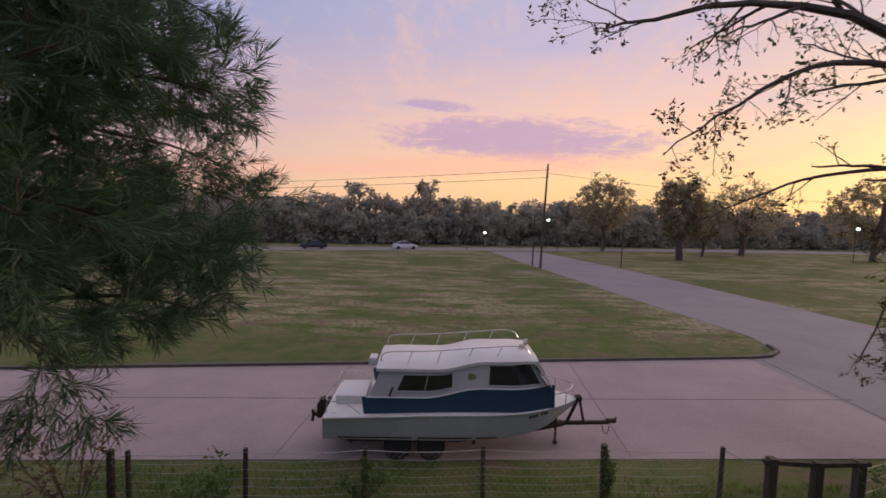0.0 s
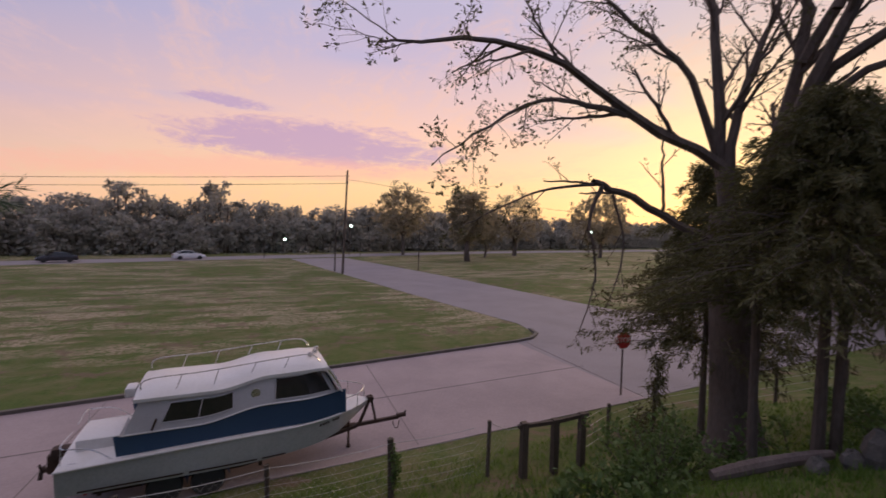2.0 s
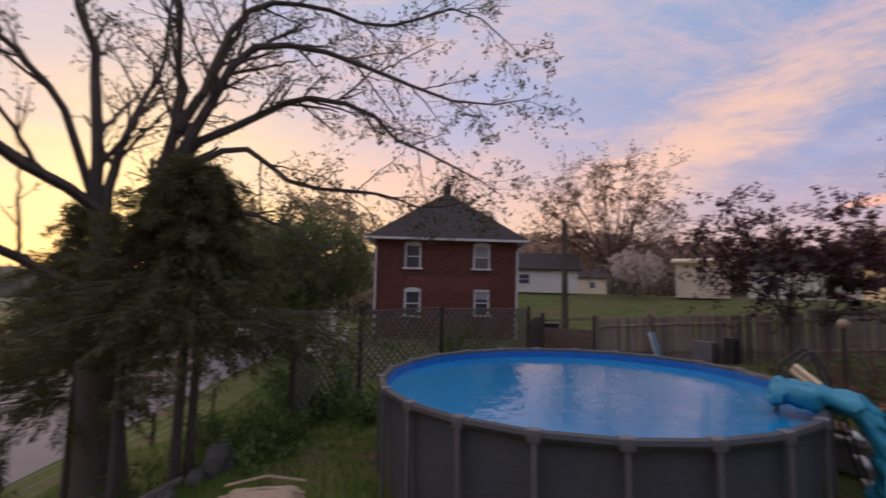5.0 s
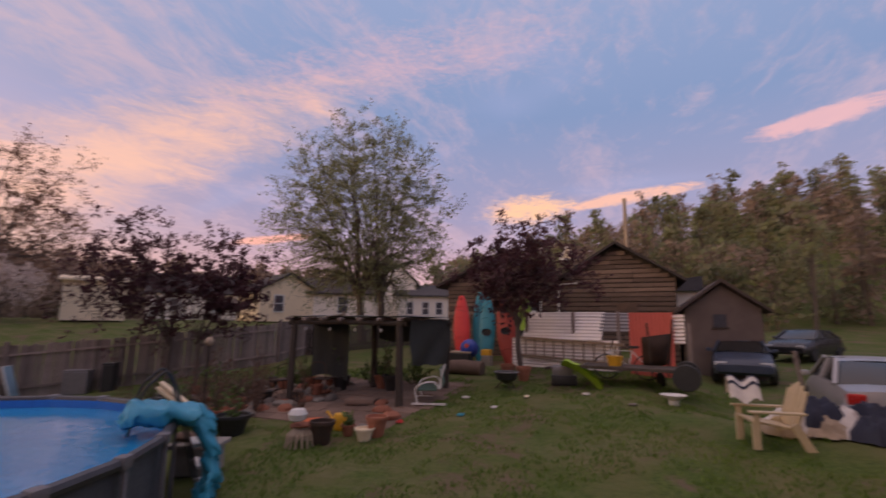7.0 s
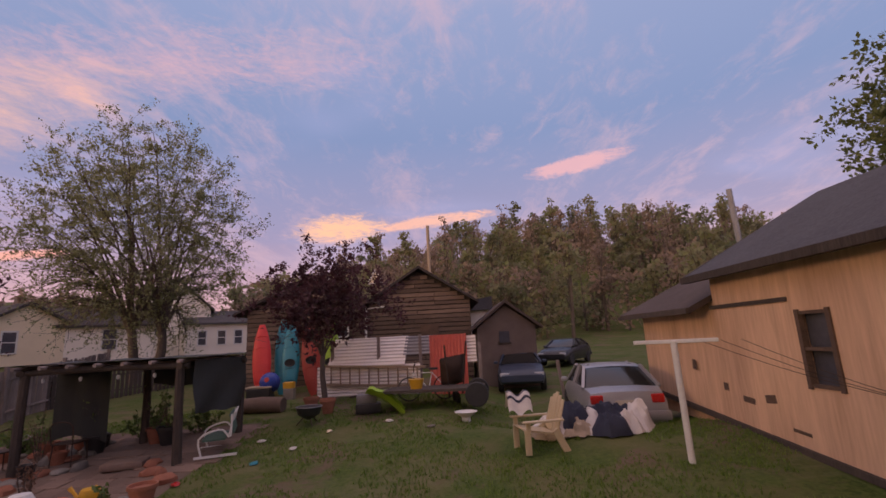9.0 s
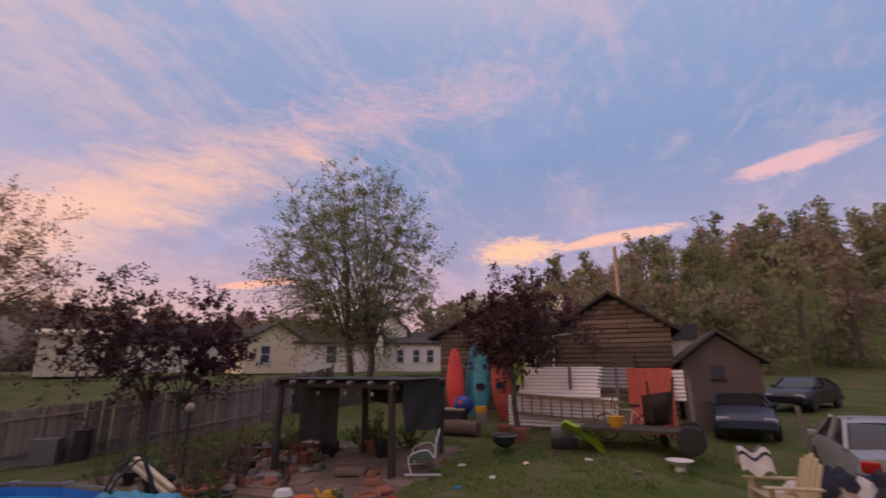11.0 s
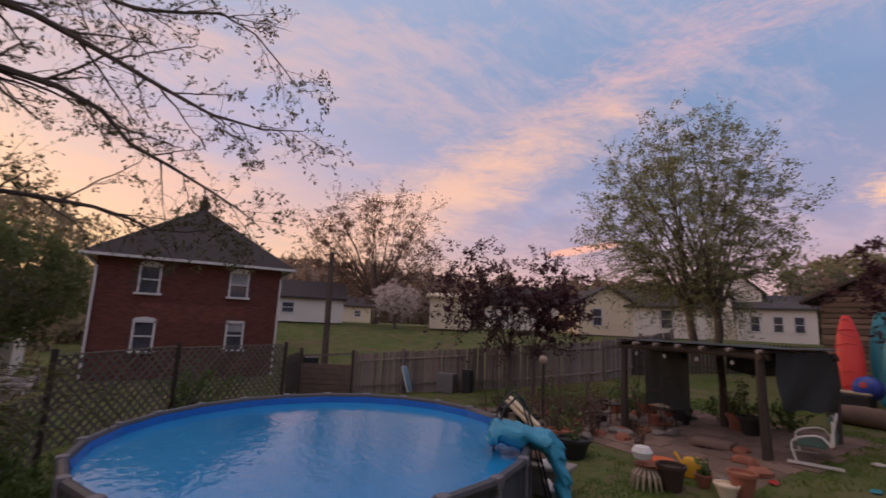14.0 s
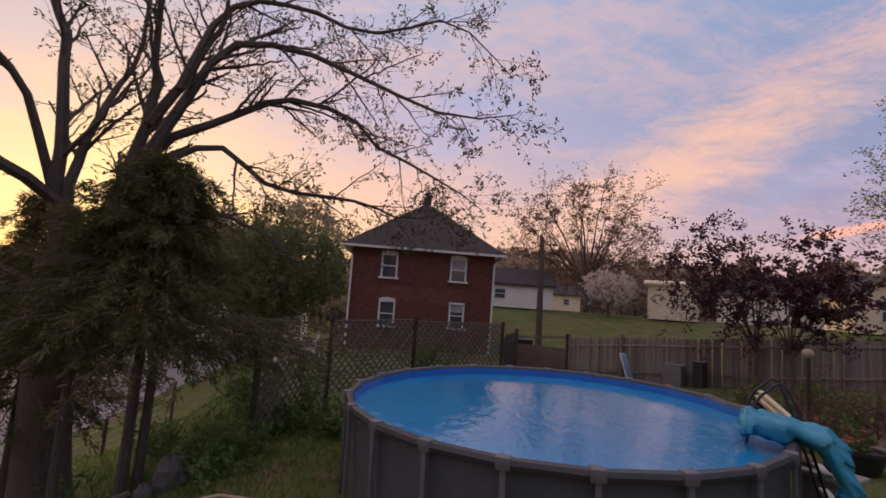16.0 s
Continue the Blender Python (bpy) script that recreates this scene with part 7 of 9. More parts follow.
kayak("kayak", "bright red kayak standing against the barn", 6.9, -18.3, 2.7, 0.70, K_RED, 9, 4, ())
kayak("kayak", "teal kayak standing against the barn", 5.9, -18.4, 2.6, 0.66, K_TEAL, 9, 2, (0.45,))
kayak("kayak", "teal kayak half hidden behind another", 6.35, -18.75, 2.8, 0.6, K_TEAL, 8, 1, ())
kayak("kayak", "faded orange-red kayak standing against the barn", 4.95, -18.1, 2.65, 0.74, K_ORANGE, 9, 6, (0.47, 0.78))
kayak("kayak", "lime green kayak behind the plum tree", 4.45, -18.2, 2.6, 0.6, K_GREEN, 8, -2, (0.42,))
b = thing("beach_ball", "large blue ball with a red mark", "ball", pose(6.3, -17.5, gz(6.3, -17.5) + 0.66))
part("shell", Mesh().ball((0, 0, 0), 0.35, n=20), BALLBLUE, b, smooth=True)
part("valve", Mesh().lathe([(0.0, 0.36), (0.09, 0.345), (0.09, 0.325)], 10, (0, 0, 0), Matrix.Rotation(radians(-70), 3, "X")), TAILRED, b)
bs = thing("storage_bin", "black storage bin with a pale lid", "bin", pose(6.55, -17.3, gz(6.55, -17.3)))
part("body", Mesh().box(0, 0, 0.25, 0.8, 0.5, 0.5, bevel=0.05), BLACKPLASTIC, bs)
part("lid", Mesh().box(0, 0, 0.53, 0.84, 0.54, 0.06, bevel=0.02), CLOTH_P, bs)
st = thing("crate", "yellow plastic crate on a pile", "crate", pose(5.55, -17.3, gz(5.55, -17.3)))
part("box", Mesh().box(0, 0, 0.2, 0.35, 0.35, 0.4, bevel=0.04), STONE, st)
part("tub", Mesh().box(0.02, 0, 0.5, 0.36, 0.3, 0.22, bevel=0.04), YELLOW, st)
lg = thing("log", "short thick log lying on the grass", "log", pose(5.5, -14.7, gz(5.5, -14.7) + 0.2))
part("bark", Mesh().tube([(-0.65, 0.1, 0), (0, 0, 0.02), (0.65, -0.1, 0)], [0.21, 0.23, 0.20], 12), PATIO, lg, smooth=True)


def tin_screen():
    """Corrugated sheets on a timber frame, hiding a flat trailer."""
    t = thing("tin_screen", "patchwork screen of corrugated metal and red panels", "screen")
    A, B = Vector((3.75, -15.75, 0)), Vector((-0.75, -15.1, 0))
    d = (B - A).normalized()
    nrm = Vector((-d.y, d.x, 0))
    if nrm.y < 0:
        nrm = -nrm

    def panel(name, s0, s1, z0, z1, material, label, off, vertical=False, tilt=0.0):
        L = (B - A).length
        n = 64
        mb = Mesh()

        def at(u, v):
            s = s0 + (s1 - s0) * u
            p = A + d * (s * L) + nrm * (off - tilt * v)
            w = 0.018 * math.sin((u * (s1 - s0) * L if vertical else v * (z1 - z0)) * 2 * math.pi / 0.1)
            return p + nrm * w + Vector((0, 0, gz(A.x, A.y) + z0 + (z1 - z0) * v))
        mb.sheet(n if vertical else 8, 6 if vertical else 60, at)
        part(name, mb, material, t, label, smooth=True)
    panel("sheet", -0.02, 0.52, 0.93, 1.78, TIN, "pale corrugated sheet", 0.14, tilt=0.75)
    panel("sheet", -0.10, 0.62, 0.05, 0.95, TIN, "pale corrugated sheet", 0.04)
    panel("grey_sheet", 0.50, 0.72, 1.2, 1.76, TINGREY, "dull grey corrugated sheet", -0.08, tilt=0.5)
    panel("red_panel", 0.69, 0.94, 0.0, 1.75, TINRED, "red translucent corrugated panel", 0.08, True)
    panel("sheet", 0.93, 1.0, 0.9, 1.7, TIN, "narrow pale sheet", 0.02)
    for s in (0.0, 0.33, 0.62, 1.02):
        p = A.lerp(B, s) - nrm * 0.08
        part("post", Mesh().box(p.x, p.y, gz(p.x, p.y) + 0.85, 0.09, 0.09, 1.8), GREYBOARD, t)
    l = thing("ladder", "aluminium extension ladder hung along the screen", "ladder")
    base = gz(A.x, A.y)
    for k, h in enumerate((0.30, 0.85)):
        p, q = A + d * -0.15 + nrm * 0.16, A + d * 3.0 + nrm * 0.16
        part("rail", Mesh().tube([(p.x, p.y, base + h + 0.12), (q.x, q.y, base + h - 0.02)], 0.05, 4), ALU, l)
    for k in range(10):
        p = A + d * (0.05 + 0.3 * k) + nrm * 0.17
        part("rung", Mesh().tube([(p.x, p.y, base + 0.42 - 0.013 * k), (p.x, p.y, base + 0.97 - 0.013 * k)], 0.026, 6), ALU, l)
    # small utility trailer with junk
    u = thing("utility_trailer", "low flat trailer loaded with odds and ends", "trailer", pose(0.5, -13.6, gz(0.5, -13.6), 0, 0, -6))
    part("bed", Mesh().box(0, 0, 0.42, 2.6, 1.1, 0.07), DARKWOOD, u)
    part("drawbar", Mesh().tube([(1.3, 0, 0.40), (2.3, 0.1, 0.30)], 0.04, 4), RUSTBLACK, u)
    for x in (-1.1,):
        for y in (-0.6, 0.6):
            ty = part("tyre", Mesh().lathe([(0.16, -0.09), (0.28, -0.09), (0.30, -0.05), (0.30, 0.05), (0.28, 0.09), (0.16, 0.09)], 16, (x, y, 0.30), Matrix.Rotation(radians(90), 3, "X")), RUBBER, u, smooth=True)
            part("rim", Mesh().lathe([(0.0, -0.06), (0.16, -0.08), (0.16, 0.08), (0.0, 0.06)], 12, (x, y, 0.30), Matrix.Rotation(radians(90), 3, "X")), GALV, ty)


tin_screen()
wb = thing("pet_carrier", "grey and black plastic box on the grass", "box", pose(2.25, -13.4, gz(2.25, -13.4), 0, 0, 8) @ Matrix.Scale(0.85, 4))
part("base", Mesh().box(0, 0, 0.15, 0.75, 0.5, 0.3, bevel=0.05), BLACKPLASTIC, wb, smooth=True)
part("hood", Mesh().box(0.05, 0, 0.42, 0.6, 0.46, 0.28, bevel=0.05), TINGREY, wb, smooth=True)
g = thing("water_slide", "lime green plastic slide leaning on a box", "slide", pose(1.75, -13.15, gz(1.75, -13.15) + 0.36, 0, -33, 5) @ Matrix.Scale(0.8, 4))
part("trough", Mesh().sheet(12, 8, lambda u, v: ((u - 0.5) * 1.35, (v - 0.5) * 0.8, 0.16 * (2 * v - 1) ** 2 + 0.02 * math.sin(u * 50) - 0.12 * (2 * u - 1) ** 2)), K_GREEN, g, smooth=True)
part("shell", Mesh().sheet(12, 8, lambda u, v: ((u - 0.5) * 1.38, (v - 0.5) * 0.84, 0.17 * (2 * v - 1) ** 2 - 0.05 - 0.13 * (2 * u - 1) ** 2)), K_GREEN, g, smooth=True)
yb = thing("bucket", "yellow plastic tub on the trailer", "bucket", pose(1.0, -13.45, gz(1.0, -13.45) + 0.46))
part("tub", Mesh().lathe([(0.14, 0.0), (0.2, 0.26), (0.22, 0.27), (0.20, 0.27)], 14), YELLOW, yb, smooth=True)
bk = thing("bicycle", "old bicycle with pale frame leaning on the screen", "bicycle", pose(0.75, -14.3, gz(0.75, -14.3) + 0.32, 10, 0, 5))
for x in (-0.5, 0.5):
    ring = [(x + 0.31 * math.cos(a * 0.3142), 0, 0.31 * math.sin(a * 0.3142)) for a in range(21)]
    w = part("wheel", Mesh().tube(ring, 0.018, 6, caps=False), RUBBER, bk)
    for k in range(6):
        a = k * math.pi / 6
        part("spoke", Mesh().tube([(x + 0.3 * math.cos(a), 0, 0.3 * math.sin(a)), (x - 0.3 * math.cos(a), 0, -0.3 * math.sin(a))], 0.004, 3), GALV, w)
part("frame", Mesh().tube([(-0.5, 0, 0), (-0.05, 0, -0.02), (0.36, 0, 0.42), (-0.16, 0, 0.42), (-0.05, 0, -0.02)], 0.02, 6).tube([(0.36, 0, 0.45), (0.5, 0, 0)], 0.018, 6).tube([(-0.5, 0, 0), (-0.16, 0, 0.42)], 0.013, 5), PLAINWHITE, bk)
part("handlebar", Mesh().tube([(0.3, -0.28, 0.68), (0.34, 0, 0.62), (0.3, 0.28, 0.68)], 0.015, 6).tube([(0.36, 0, 0.42), (0.34, 0, 0.63)], 0.015, 6), RUSTBLACK, bk)
part("saddle", Mesh().box(-0.2, 0, 0.52, 0.26, 0.13, 0.06, bevel=0.025).tube([(-0.16, 0, 0.4), (-0.18, 0, 0.5)], 0.014, 5), BLACKPLASTIC, bk, smooth=True)
wbar = thing("wheelbarrow", "rusty brown wheelbarrow tipped on its nose", "wheelbarrow", pose(-0.05, -14.0, gz(0, -14.0) + 0.75, 62, 8, 20))
part("tray", Mesh().sheet(8, 8, lambda u, v: ((u - 0.5) * (0.62 + 0.12 * v), (v - 0.5) * 0.9, 0.22 * max(abs(2 * u - 1), abs(2 * v - 1)) ** 3)), RUSTBLACK, wbar, smooth=True)
part("tray_rim", Mesh().tube([(-0.31, -0.45, 0.22), (0.31, -0.45, 0.22), (0.37, 0.45, 0.22), (-0.37, 0.45, 0.22), (-0.31, -0.45, 0.22)], 0.015, 5), RUSTBLACK, wbar)
for s in (-0.2, 0.2):
    part("handle", Mesh().tube([(s, -0.6, -0.08), (s * 1.6, 0.95, 0.05)], 0.025, 6), DARKWOOD, wbar)
part("wheel", Mesh().lathe([(0.08, -0.04), (0.18, -0.05), (0.18, 0.05), (0.08, 0.04)], 14, (0, -0.66, -0.1), Matrix.Rotation(radians(90), 3, "Y")), RUBBER, wbar)
kt = thing("kettle_grill", "small round black charcoal grill with a clay pot on it", "grill", pose(3.6, -12.75, gz(3.6, -12.75)))
part("bowl", Mesh().lathe([(0.05, 0.12), (0.26, 0.24), (0.31, 0.42), (0.29, 0.42)], 18), BLACKPLASTIC, kt, smooth=True)
for k in range(3):
    a = k * 2.1
    part("leg", Mesh().tube([(0.1 * math.cos(a), 0.1 * math.sin(a), 0.2), (0.3 * math.cos(a), 0.3 * math.sin(a), 0)], 0.015, 5), RUSTBLACK, kt)
part("rim", Mesh().tube([(0.31 * math.cos(k * 0.349), 0.31 * math.sin(k * 0.349), 0.42) for k in range(19)], 0.012, 5), GALV, kt)
for nm, x, y, r, mt in (("drum_pot", 3.35, -13.6, 0.2, TERRA), ("clay_pot", 3.95, -14.2, 0.2, TERRA)):
    q = thing(nm, "terracotta pot near the plum tree", "pot", pose(x, y, gz(x, y)))
    part("body", Mesh().lathe([(r * 0.6, 0), (r, 0.3), (r * 1.08, 0.31), (r * 1.08, 0.38), (r * 0.9, 0.38), (r * 0.85, 0.3), (0, 0.29)], 16), mt, q, smooth=True)
bird = thing("bird_bath", "shallow white basin on a stub", "basin", pose(-0.2, -12.2, gz(-0.2, -12.2)))
part("bowl", Mesh().lathe([(0.1, 0.0), (0.1, 0.1), (0.25, 0.2), (0.27, 0.22), (0.23, 0.2), (0.0, 0.14)], 18), PLAINWHITE, bird, smooth=True)


def pergola():
    t = thing("pergola", "low rough-timber pergola roofed with dark shade cloth", "pergola")
    P = {"fr": (5.50, -10.5), "fl": (8.85, -10.75), "br": (5.25, -12.6), "bl": (8.9, -13.0), "ml": (7.35, -12.4)}
    rng = random.Random(6)
    for k, (x, y) in P.items():
        z = gz(x, y)
        part("post", Mesh().tube([(x, y, z - 0.2), (x + rng.uniform(-0.05, 0.05), y, z + 1.0), (x + rng.uniform(-0.06, 0.06), y, 5.82)], [0.095, 0.085, 0.08], 8), DARKWOOD, t, smooth=True)
    zr = 5.84
    for a, b in (("fr", "fl"), ("br", "bl"), ("fr", "br"), ("fl", "bl")):
        (x0, y0), (x1, y1) = P[a], P[b]
        part("beam", Mesh().tube([(x0 + (x0 - x1) * 0.04, y0 + (y0 - y1) * 0.04, zr), ((x0 + x1) / 2, (y0 + y1) / 2, zr + 0.03), (x1 + (x1 - x0) * 0.04, y1 + (y1 - y0) * 0.04, zr)], 0.065, 7), DARKWOOD, t, smooth=True)
    for k in range(7):
        s = k / 6
        x = 5.45 + (8.85 - 5.45) * s
        part("rafter", Mesh().tube([(x, -10.25 - 0.2 * s, zr + 0.10), (x, -13.1, zr + 0.10)], 0.04, 6), GREYBOARD, t)
    cloth = Mesh().sheet(18, 14, lambda u, v: (5.1 + 3.9 * u, -10.35 - 0.25 * u - 2.6 * v, zr + 0.17 + 0.03 * math.sin(u * 18) * math.sin(v * 9)))
    part("roof_cloth", cloth, TARPDARK, t, "dark green shade cloth roof", smooth=True)
    left = Mesh().sheet(10, 14, lambda u, v: (8.95 - 1.25 * u, -11.7 + 0.05 * math.sin(u * 14), zr - 1.5 * v + 0.1 * v * math.sin(u * 4)))
    part("side_curtain", left, TARPDARK, t, "black shade curtain", smooth=True)
    back = Mesh().sheet(10, 6, lambda u, v: (7.3 - 2.0 * u, -12.55 - 0.05 * math.sin(u * 12), zr - (0.42 + 0.1 * math.sin(u * 5)) * v))
    part("valance", back, TARPDARK, t)
    right = Mesh().sheet(14, 16, lambda u, v: (5.28 - 0.12 * u + 0.06 * math.sin(u * 9 + v * 5) * v, -10.55 - 2.15 * u, zr + 0.1 - (1.05 + 0.12 * u) * v + 0.02 * math.sin(u * 20)))
    part("tarp", right, TARPDARK, t, "crumpled black tarpaulin side", smooth=True)
    for k, (x, y) in enumerate(((8.5, -10.8), (7.7, -10.75), (6.9, -10.7), (6.1, -10.6), (5.55, -10.55))):
        l = part("light_bulb", Mesh().ball((x, y, zr - 0.16), 0.035, 0.035, 0.05, 8), CLEAR, t)


pergola()


def patio():
    t = thing("patio_paving", "worn reddish paving stones under the pergola", "paving", kind="structure")
    bed = Mesh().sheet(24, 18, lambda u, v: (4.95 + 5.4 * u, -9.0 - 4.3 * v - 0.5 * u, gz(4.95 + 5.4 * u, -9.0 - 4.3 * v - 0.5 * u) + 0.006))
    part("bed", bed, EARTH, t, "trodden brown earth between the stones")
    rng = random.Random(17)
    for i in range(13):
        for j in range(11):
            x = 4.9 + i * 0.42 + (0.2 if j % 2 else 0) + rng.uniform(-0.02, 0.02)
            y = -9.1 - j * 0.40 + (x - 6) * -0.1 + rng.uniform(-0.02, 0.02)
            if x < 5.2 + 0.10 * j and j < 3:
                continue
            z = gz(x, y)
            part("paver", Mesh().box(x, y, z - 0.015 + rng.uniform(-0.004, 0.004), 0.40 + rng.uniform(-0.015, 0.015), 0.39 + rng.uniform(-0.015, 0.015), 0.07, Matrix.Rotation(radians(rng.uniform(-4, 4)), 3, "Z") @ Matrix.Rotation(radians(-4.9), 3, "X"), 0.012), PATIO, t)


patio()


def garden_bed():
    t = thing("garden_bed", "dark trodden garden soil between patio and fence", "soil", kind="structure")
    at = lambda u, v: (10.2 + (3.6 - 1.2 * v) * u - 1.6 * v, -8.3 - 5.4 * v - 0.6 * u)
    part("soil", Mesh().sheet(22, 24, lambda u, v: (*at(u, v), gz(*at(u, v)) + 0.012)), EARTH, t)


garden_bed()


def pot(x, y, r, h, label, material=None, plant=None, seed=0, name="plant_pot"):
    q = thing(name, label, "pot", pose(x, y, gz(x, y)), "patio pots")
    part("body", Mesh().lathe([(r * 0.62, 0), (r * 0.95, h * 0.84), (r * 1.06, h * 0.85), (r * 1.06, h), (r * 0.92, h), (r * 0.88, h * 0.86), (0, h * 0.84)], 16), material or TERRA, q, smooth=True)
    if plant is not None:
        rng = random.Random(seed)
        lf, stem = Mesh(), Mesh()
        for k in range(14):
            a, l = rng.uniform(0, 6.28), rng.uniform(0.5, 1.0) * plant
            tip = Vector((math.cos(a) * l * 0.35, math.sin(a) * l * 0.35, h * 0.85 + l))
            run = spline([(0, 0, h * 0.8), tip * 0.6 + Vector((0, 0, 0.05 * l)), tip], 5)
            stem.tube(run, [0.008, 0.007, 0.006, 0.004, 0.002], 3, caps=False)
            for _ in range(9):
                leaf(lf, run[rng.randint(1, 4)] + rand_dir(rng) * 0.05, rand_dir(rng, 0.3), rng.uniform(0.05, 0.12), rng)
        part("branchwork", stem, BARK, q)
        part("leaves", lf, BUSH, q)
    return q


pot(8.45, -8.2, 0.26, 0.42, "large terracotta pot with dry stems", TERRA, 0.9, 1)
pot(7.85, -8.0, 0.33, 0.38, "wide black tub with green plants", BLACKPLASTIC, 0.45, 2)
pot(6.35, -8.3, 0.24, 0.18, "low terracotta bowl on the grass", TERRA)
pot(5.75, -8.05, 0.22, 0.40, "dark metal urn standing on the grass", RUSTBLACK)
pot(5.05, -8.35, 0.17, 0.22, "pale pot stacked under a clay pot", SIDINGCREAM)
pot(4.95, -8.6, 0.20, 0.36, "round red clay pot", TERRA)
pot(5.5, -8.5, 0.13, 0.2, "small pot with a big pale flower", TERRA, 0.2, 5)
pot(9.3, -9.4, 0.22, 0.34, "terracotta pot among stones", TERRA, 0.7, 6)
pot(8.1, -11.9, 0.25, 0.4, "pot with a leafy plant in the pergola", BLACKPLASTIC, 0.8, 7)
pot(6.6, -12.1, 0.25, 0.4, "dark pot with a bushy plant", BLACKPLASTIC, 0.9, 8)
pot(7.0, -12.3, 0.22, 0.35, "small planter with tall leaves", TERRA, 1.0, 9)
pot(9.9, -8.5, 0.3, 0.45, "black tub by the pool cover", BLACKPLASTIC, 0.5, 10)

for k in range(46):
    rng = random.Random(100 + k)
    x, y = rng.uniform(5.2, 11.2), rng.uniform(-12.8, -8.2)
    if 5.4 < x < 7.6 and y < -9.2 and k % 3:
        x += 3.2
    q = thing("garden_stone", "rounded stone edging the patio garden", "stone", pose(x, y, gz(x, y) + 0.05, 0, 0, rng.uniform(0, 90)), "garden stones")
    part("rock", Mesh().ball((0, 0, 0), rng.uniform(0.09, 0.22), rng.uniform(0.08, 0.18), rng.uniform(0.06, 0.13), 9, 0.12, rng), STONE if k % 3 else TERRA, q, smooth=True)


def tower_ring(x, y):
    """A mop-like heap of pale tassels with a shell on it."""
    q = thing("shell_ornament", "pale fringed shell ornament on a clay saucer", "ornament", pose(x, y, gz(x, y)))
    rng = random.Random(77)
    for k in range(16):
        a = k * 0.3927
        part("fringe", Mesh().tube([(0.08 * math.cos(a), 0.08 * math.sin(a), 0.32), (0.22 * math.cos(a), 0.22 * math.sin(a), 0.2), (0.27 * math.cos(a), 0.27 * math.sin(a), 0.0)], [0.02, 0.03, 0.012], 5), CLOTH_P, q)
    part("saucer", Mesh().lathe([(0.0, 0.33), (0.15, 0.33), (0.2, 0.37), (0.18, 0.37), (0.0, 0.35)], 14), TERRA, q)
    part("shell", Mesh().lathe([(0.0, 0.36), (0.14, 0.40), (0.17, 0.5), (0.12, 0.58), (0.0, 0.6)], 12, (0.05, 0.05, 0.05)), PLAINWHITE, q)


tower_ring(6.05, -7.85)
yv = thing("watering_can", "yellow plastic watering can", "watering can", pose(5.85, -8.75, gz(5.85, -8.75)))
part("body", Mesh().lathe([(0.12, 0), (0.15, 0.22), (0.12, 0.3), (0.0, 0.31)], 14), YELLOW, yv, smooth=True)
part("spout", Mesh().tube([(0.12, 0, 0.1), (0.24, 0, 0.24), (0.32, 0, 0.32)], [0.03, 0.025, 0.035], 7), YELLOW, yv)
part("handle", Mesh().tube([(-0.12, 0, 0.06), (-0.24, 0, 0.2), (-0.08, 0, 0.34)], 0.018, 6), YELLOW, yv)
ob_ = thing("orange_saucer", "orange plastic dish among the pots", "dish", pose(6.45, -8.75, gz(6.45, -8.75) + 0.12))
part("dish", Mesh().lathe([(0.1, -0.1), (0.22, 0.02), (0.24, 0.03), (0.2, 0.02), (0.0, -0.02)], 16), mat("orange_plastic", (0.7, 0.16, 0.05), (0.6, 0.13, 0.04), 0.45), ob_, smooth=True)

# penguin on a block
tb = thing("stone_plinth", "pale concrete block with a slab top", "plinth", pose(6.75, -6.35, gz(6.75, -6.35), 0, 0, 25))
part("block", Mesh().box(0, 0, 0.20, 0.62, 0.45, 0.40, bevel=0.03), BLOCKGREY, tb)
part("slab", Mesh().box(0, 0, 0.43, 0.75, 0.55, 0.07, bevel=0.02), BLOCKGREY, tb)
pg = tagged(part("penguin_statue", Mesh().lathe([(0.0, 0.0), (0.10, 0.0), (0.12, 0.08), (0.11, 0.22), (0.075, 0.33), (0.07, 0.38), (0.04, 0.43), (0.0, 0.445)], 14).tube([(0.05, 0, 0.385), (0.12, 0, 0.375)], [0.025, 0.005], 6).box(0.06, 0.05, 0.012, 0.12, 0.06, 0.025).box(0.06, -0.05, 0.012, 0.12, 0.06, 0.025), mat("statue_black_white", (0.02, 0.02, 0.02), (0.03, 0.03, 0.03), 0.5, scale=3), smooth=True), "small black garden statue standing on the plinth", "statue")
pg.matrix_basis = pose(6.72, -6.45, gz(6.75, -6.35) + 0.465, 0, 0, 60)
rk = thing("red_stone", "dark red stone lying on the plinth", "stone", pose(6.95, -6.25, gz(6.75, -6.35) + 0.53))
part("rock", Mesh().ball((0, 0, 0), 0.17, 0.12, 0.08, 10, 0.1, random.Random(4)), PATIO, rk, smooth=True)

# metal glider bench beside the pergola
bn = thing("garden_glider", "white-framed garden glider with green slatted back", "bench", pose(5.0, -11.1, gz(5.0, -11.1), 0, 0, 110) @ Matrix.Scale(0.85, 4))
for x in (-0.6, 0.6):
    part("arm", Mesh().tube(spline([(x, -0.3, 0.05), (x, -0.35, 0.45), (x, 0.1, 0.60), (x, 0.30, 0.42), (x, 0.32, 0.92)], 14), 0.022, 6), PLAINWHITE, bn, smooth=True)
    part("runner", Mesh().box(x, 0, 0.03, 0.05, 0.9, 0.05), PLAINWHITE, bn)
part("seat", Mesh().box(0, -0.05, 0.38, 1.2, 0.5, 0.04, bevel=0.01), GREENWEB, bn)
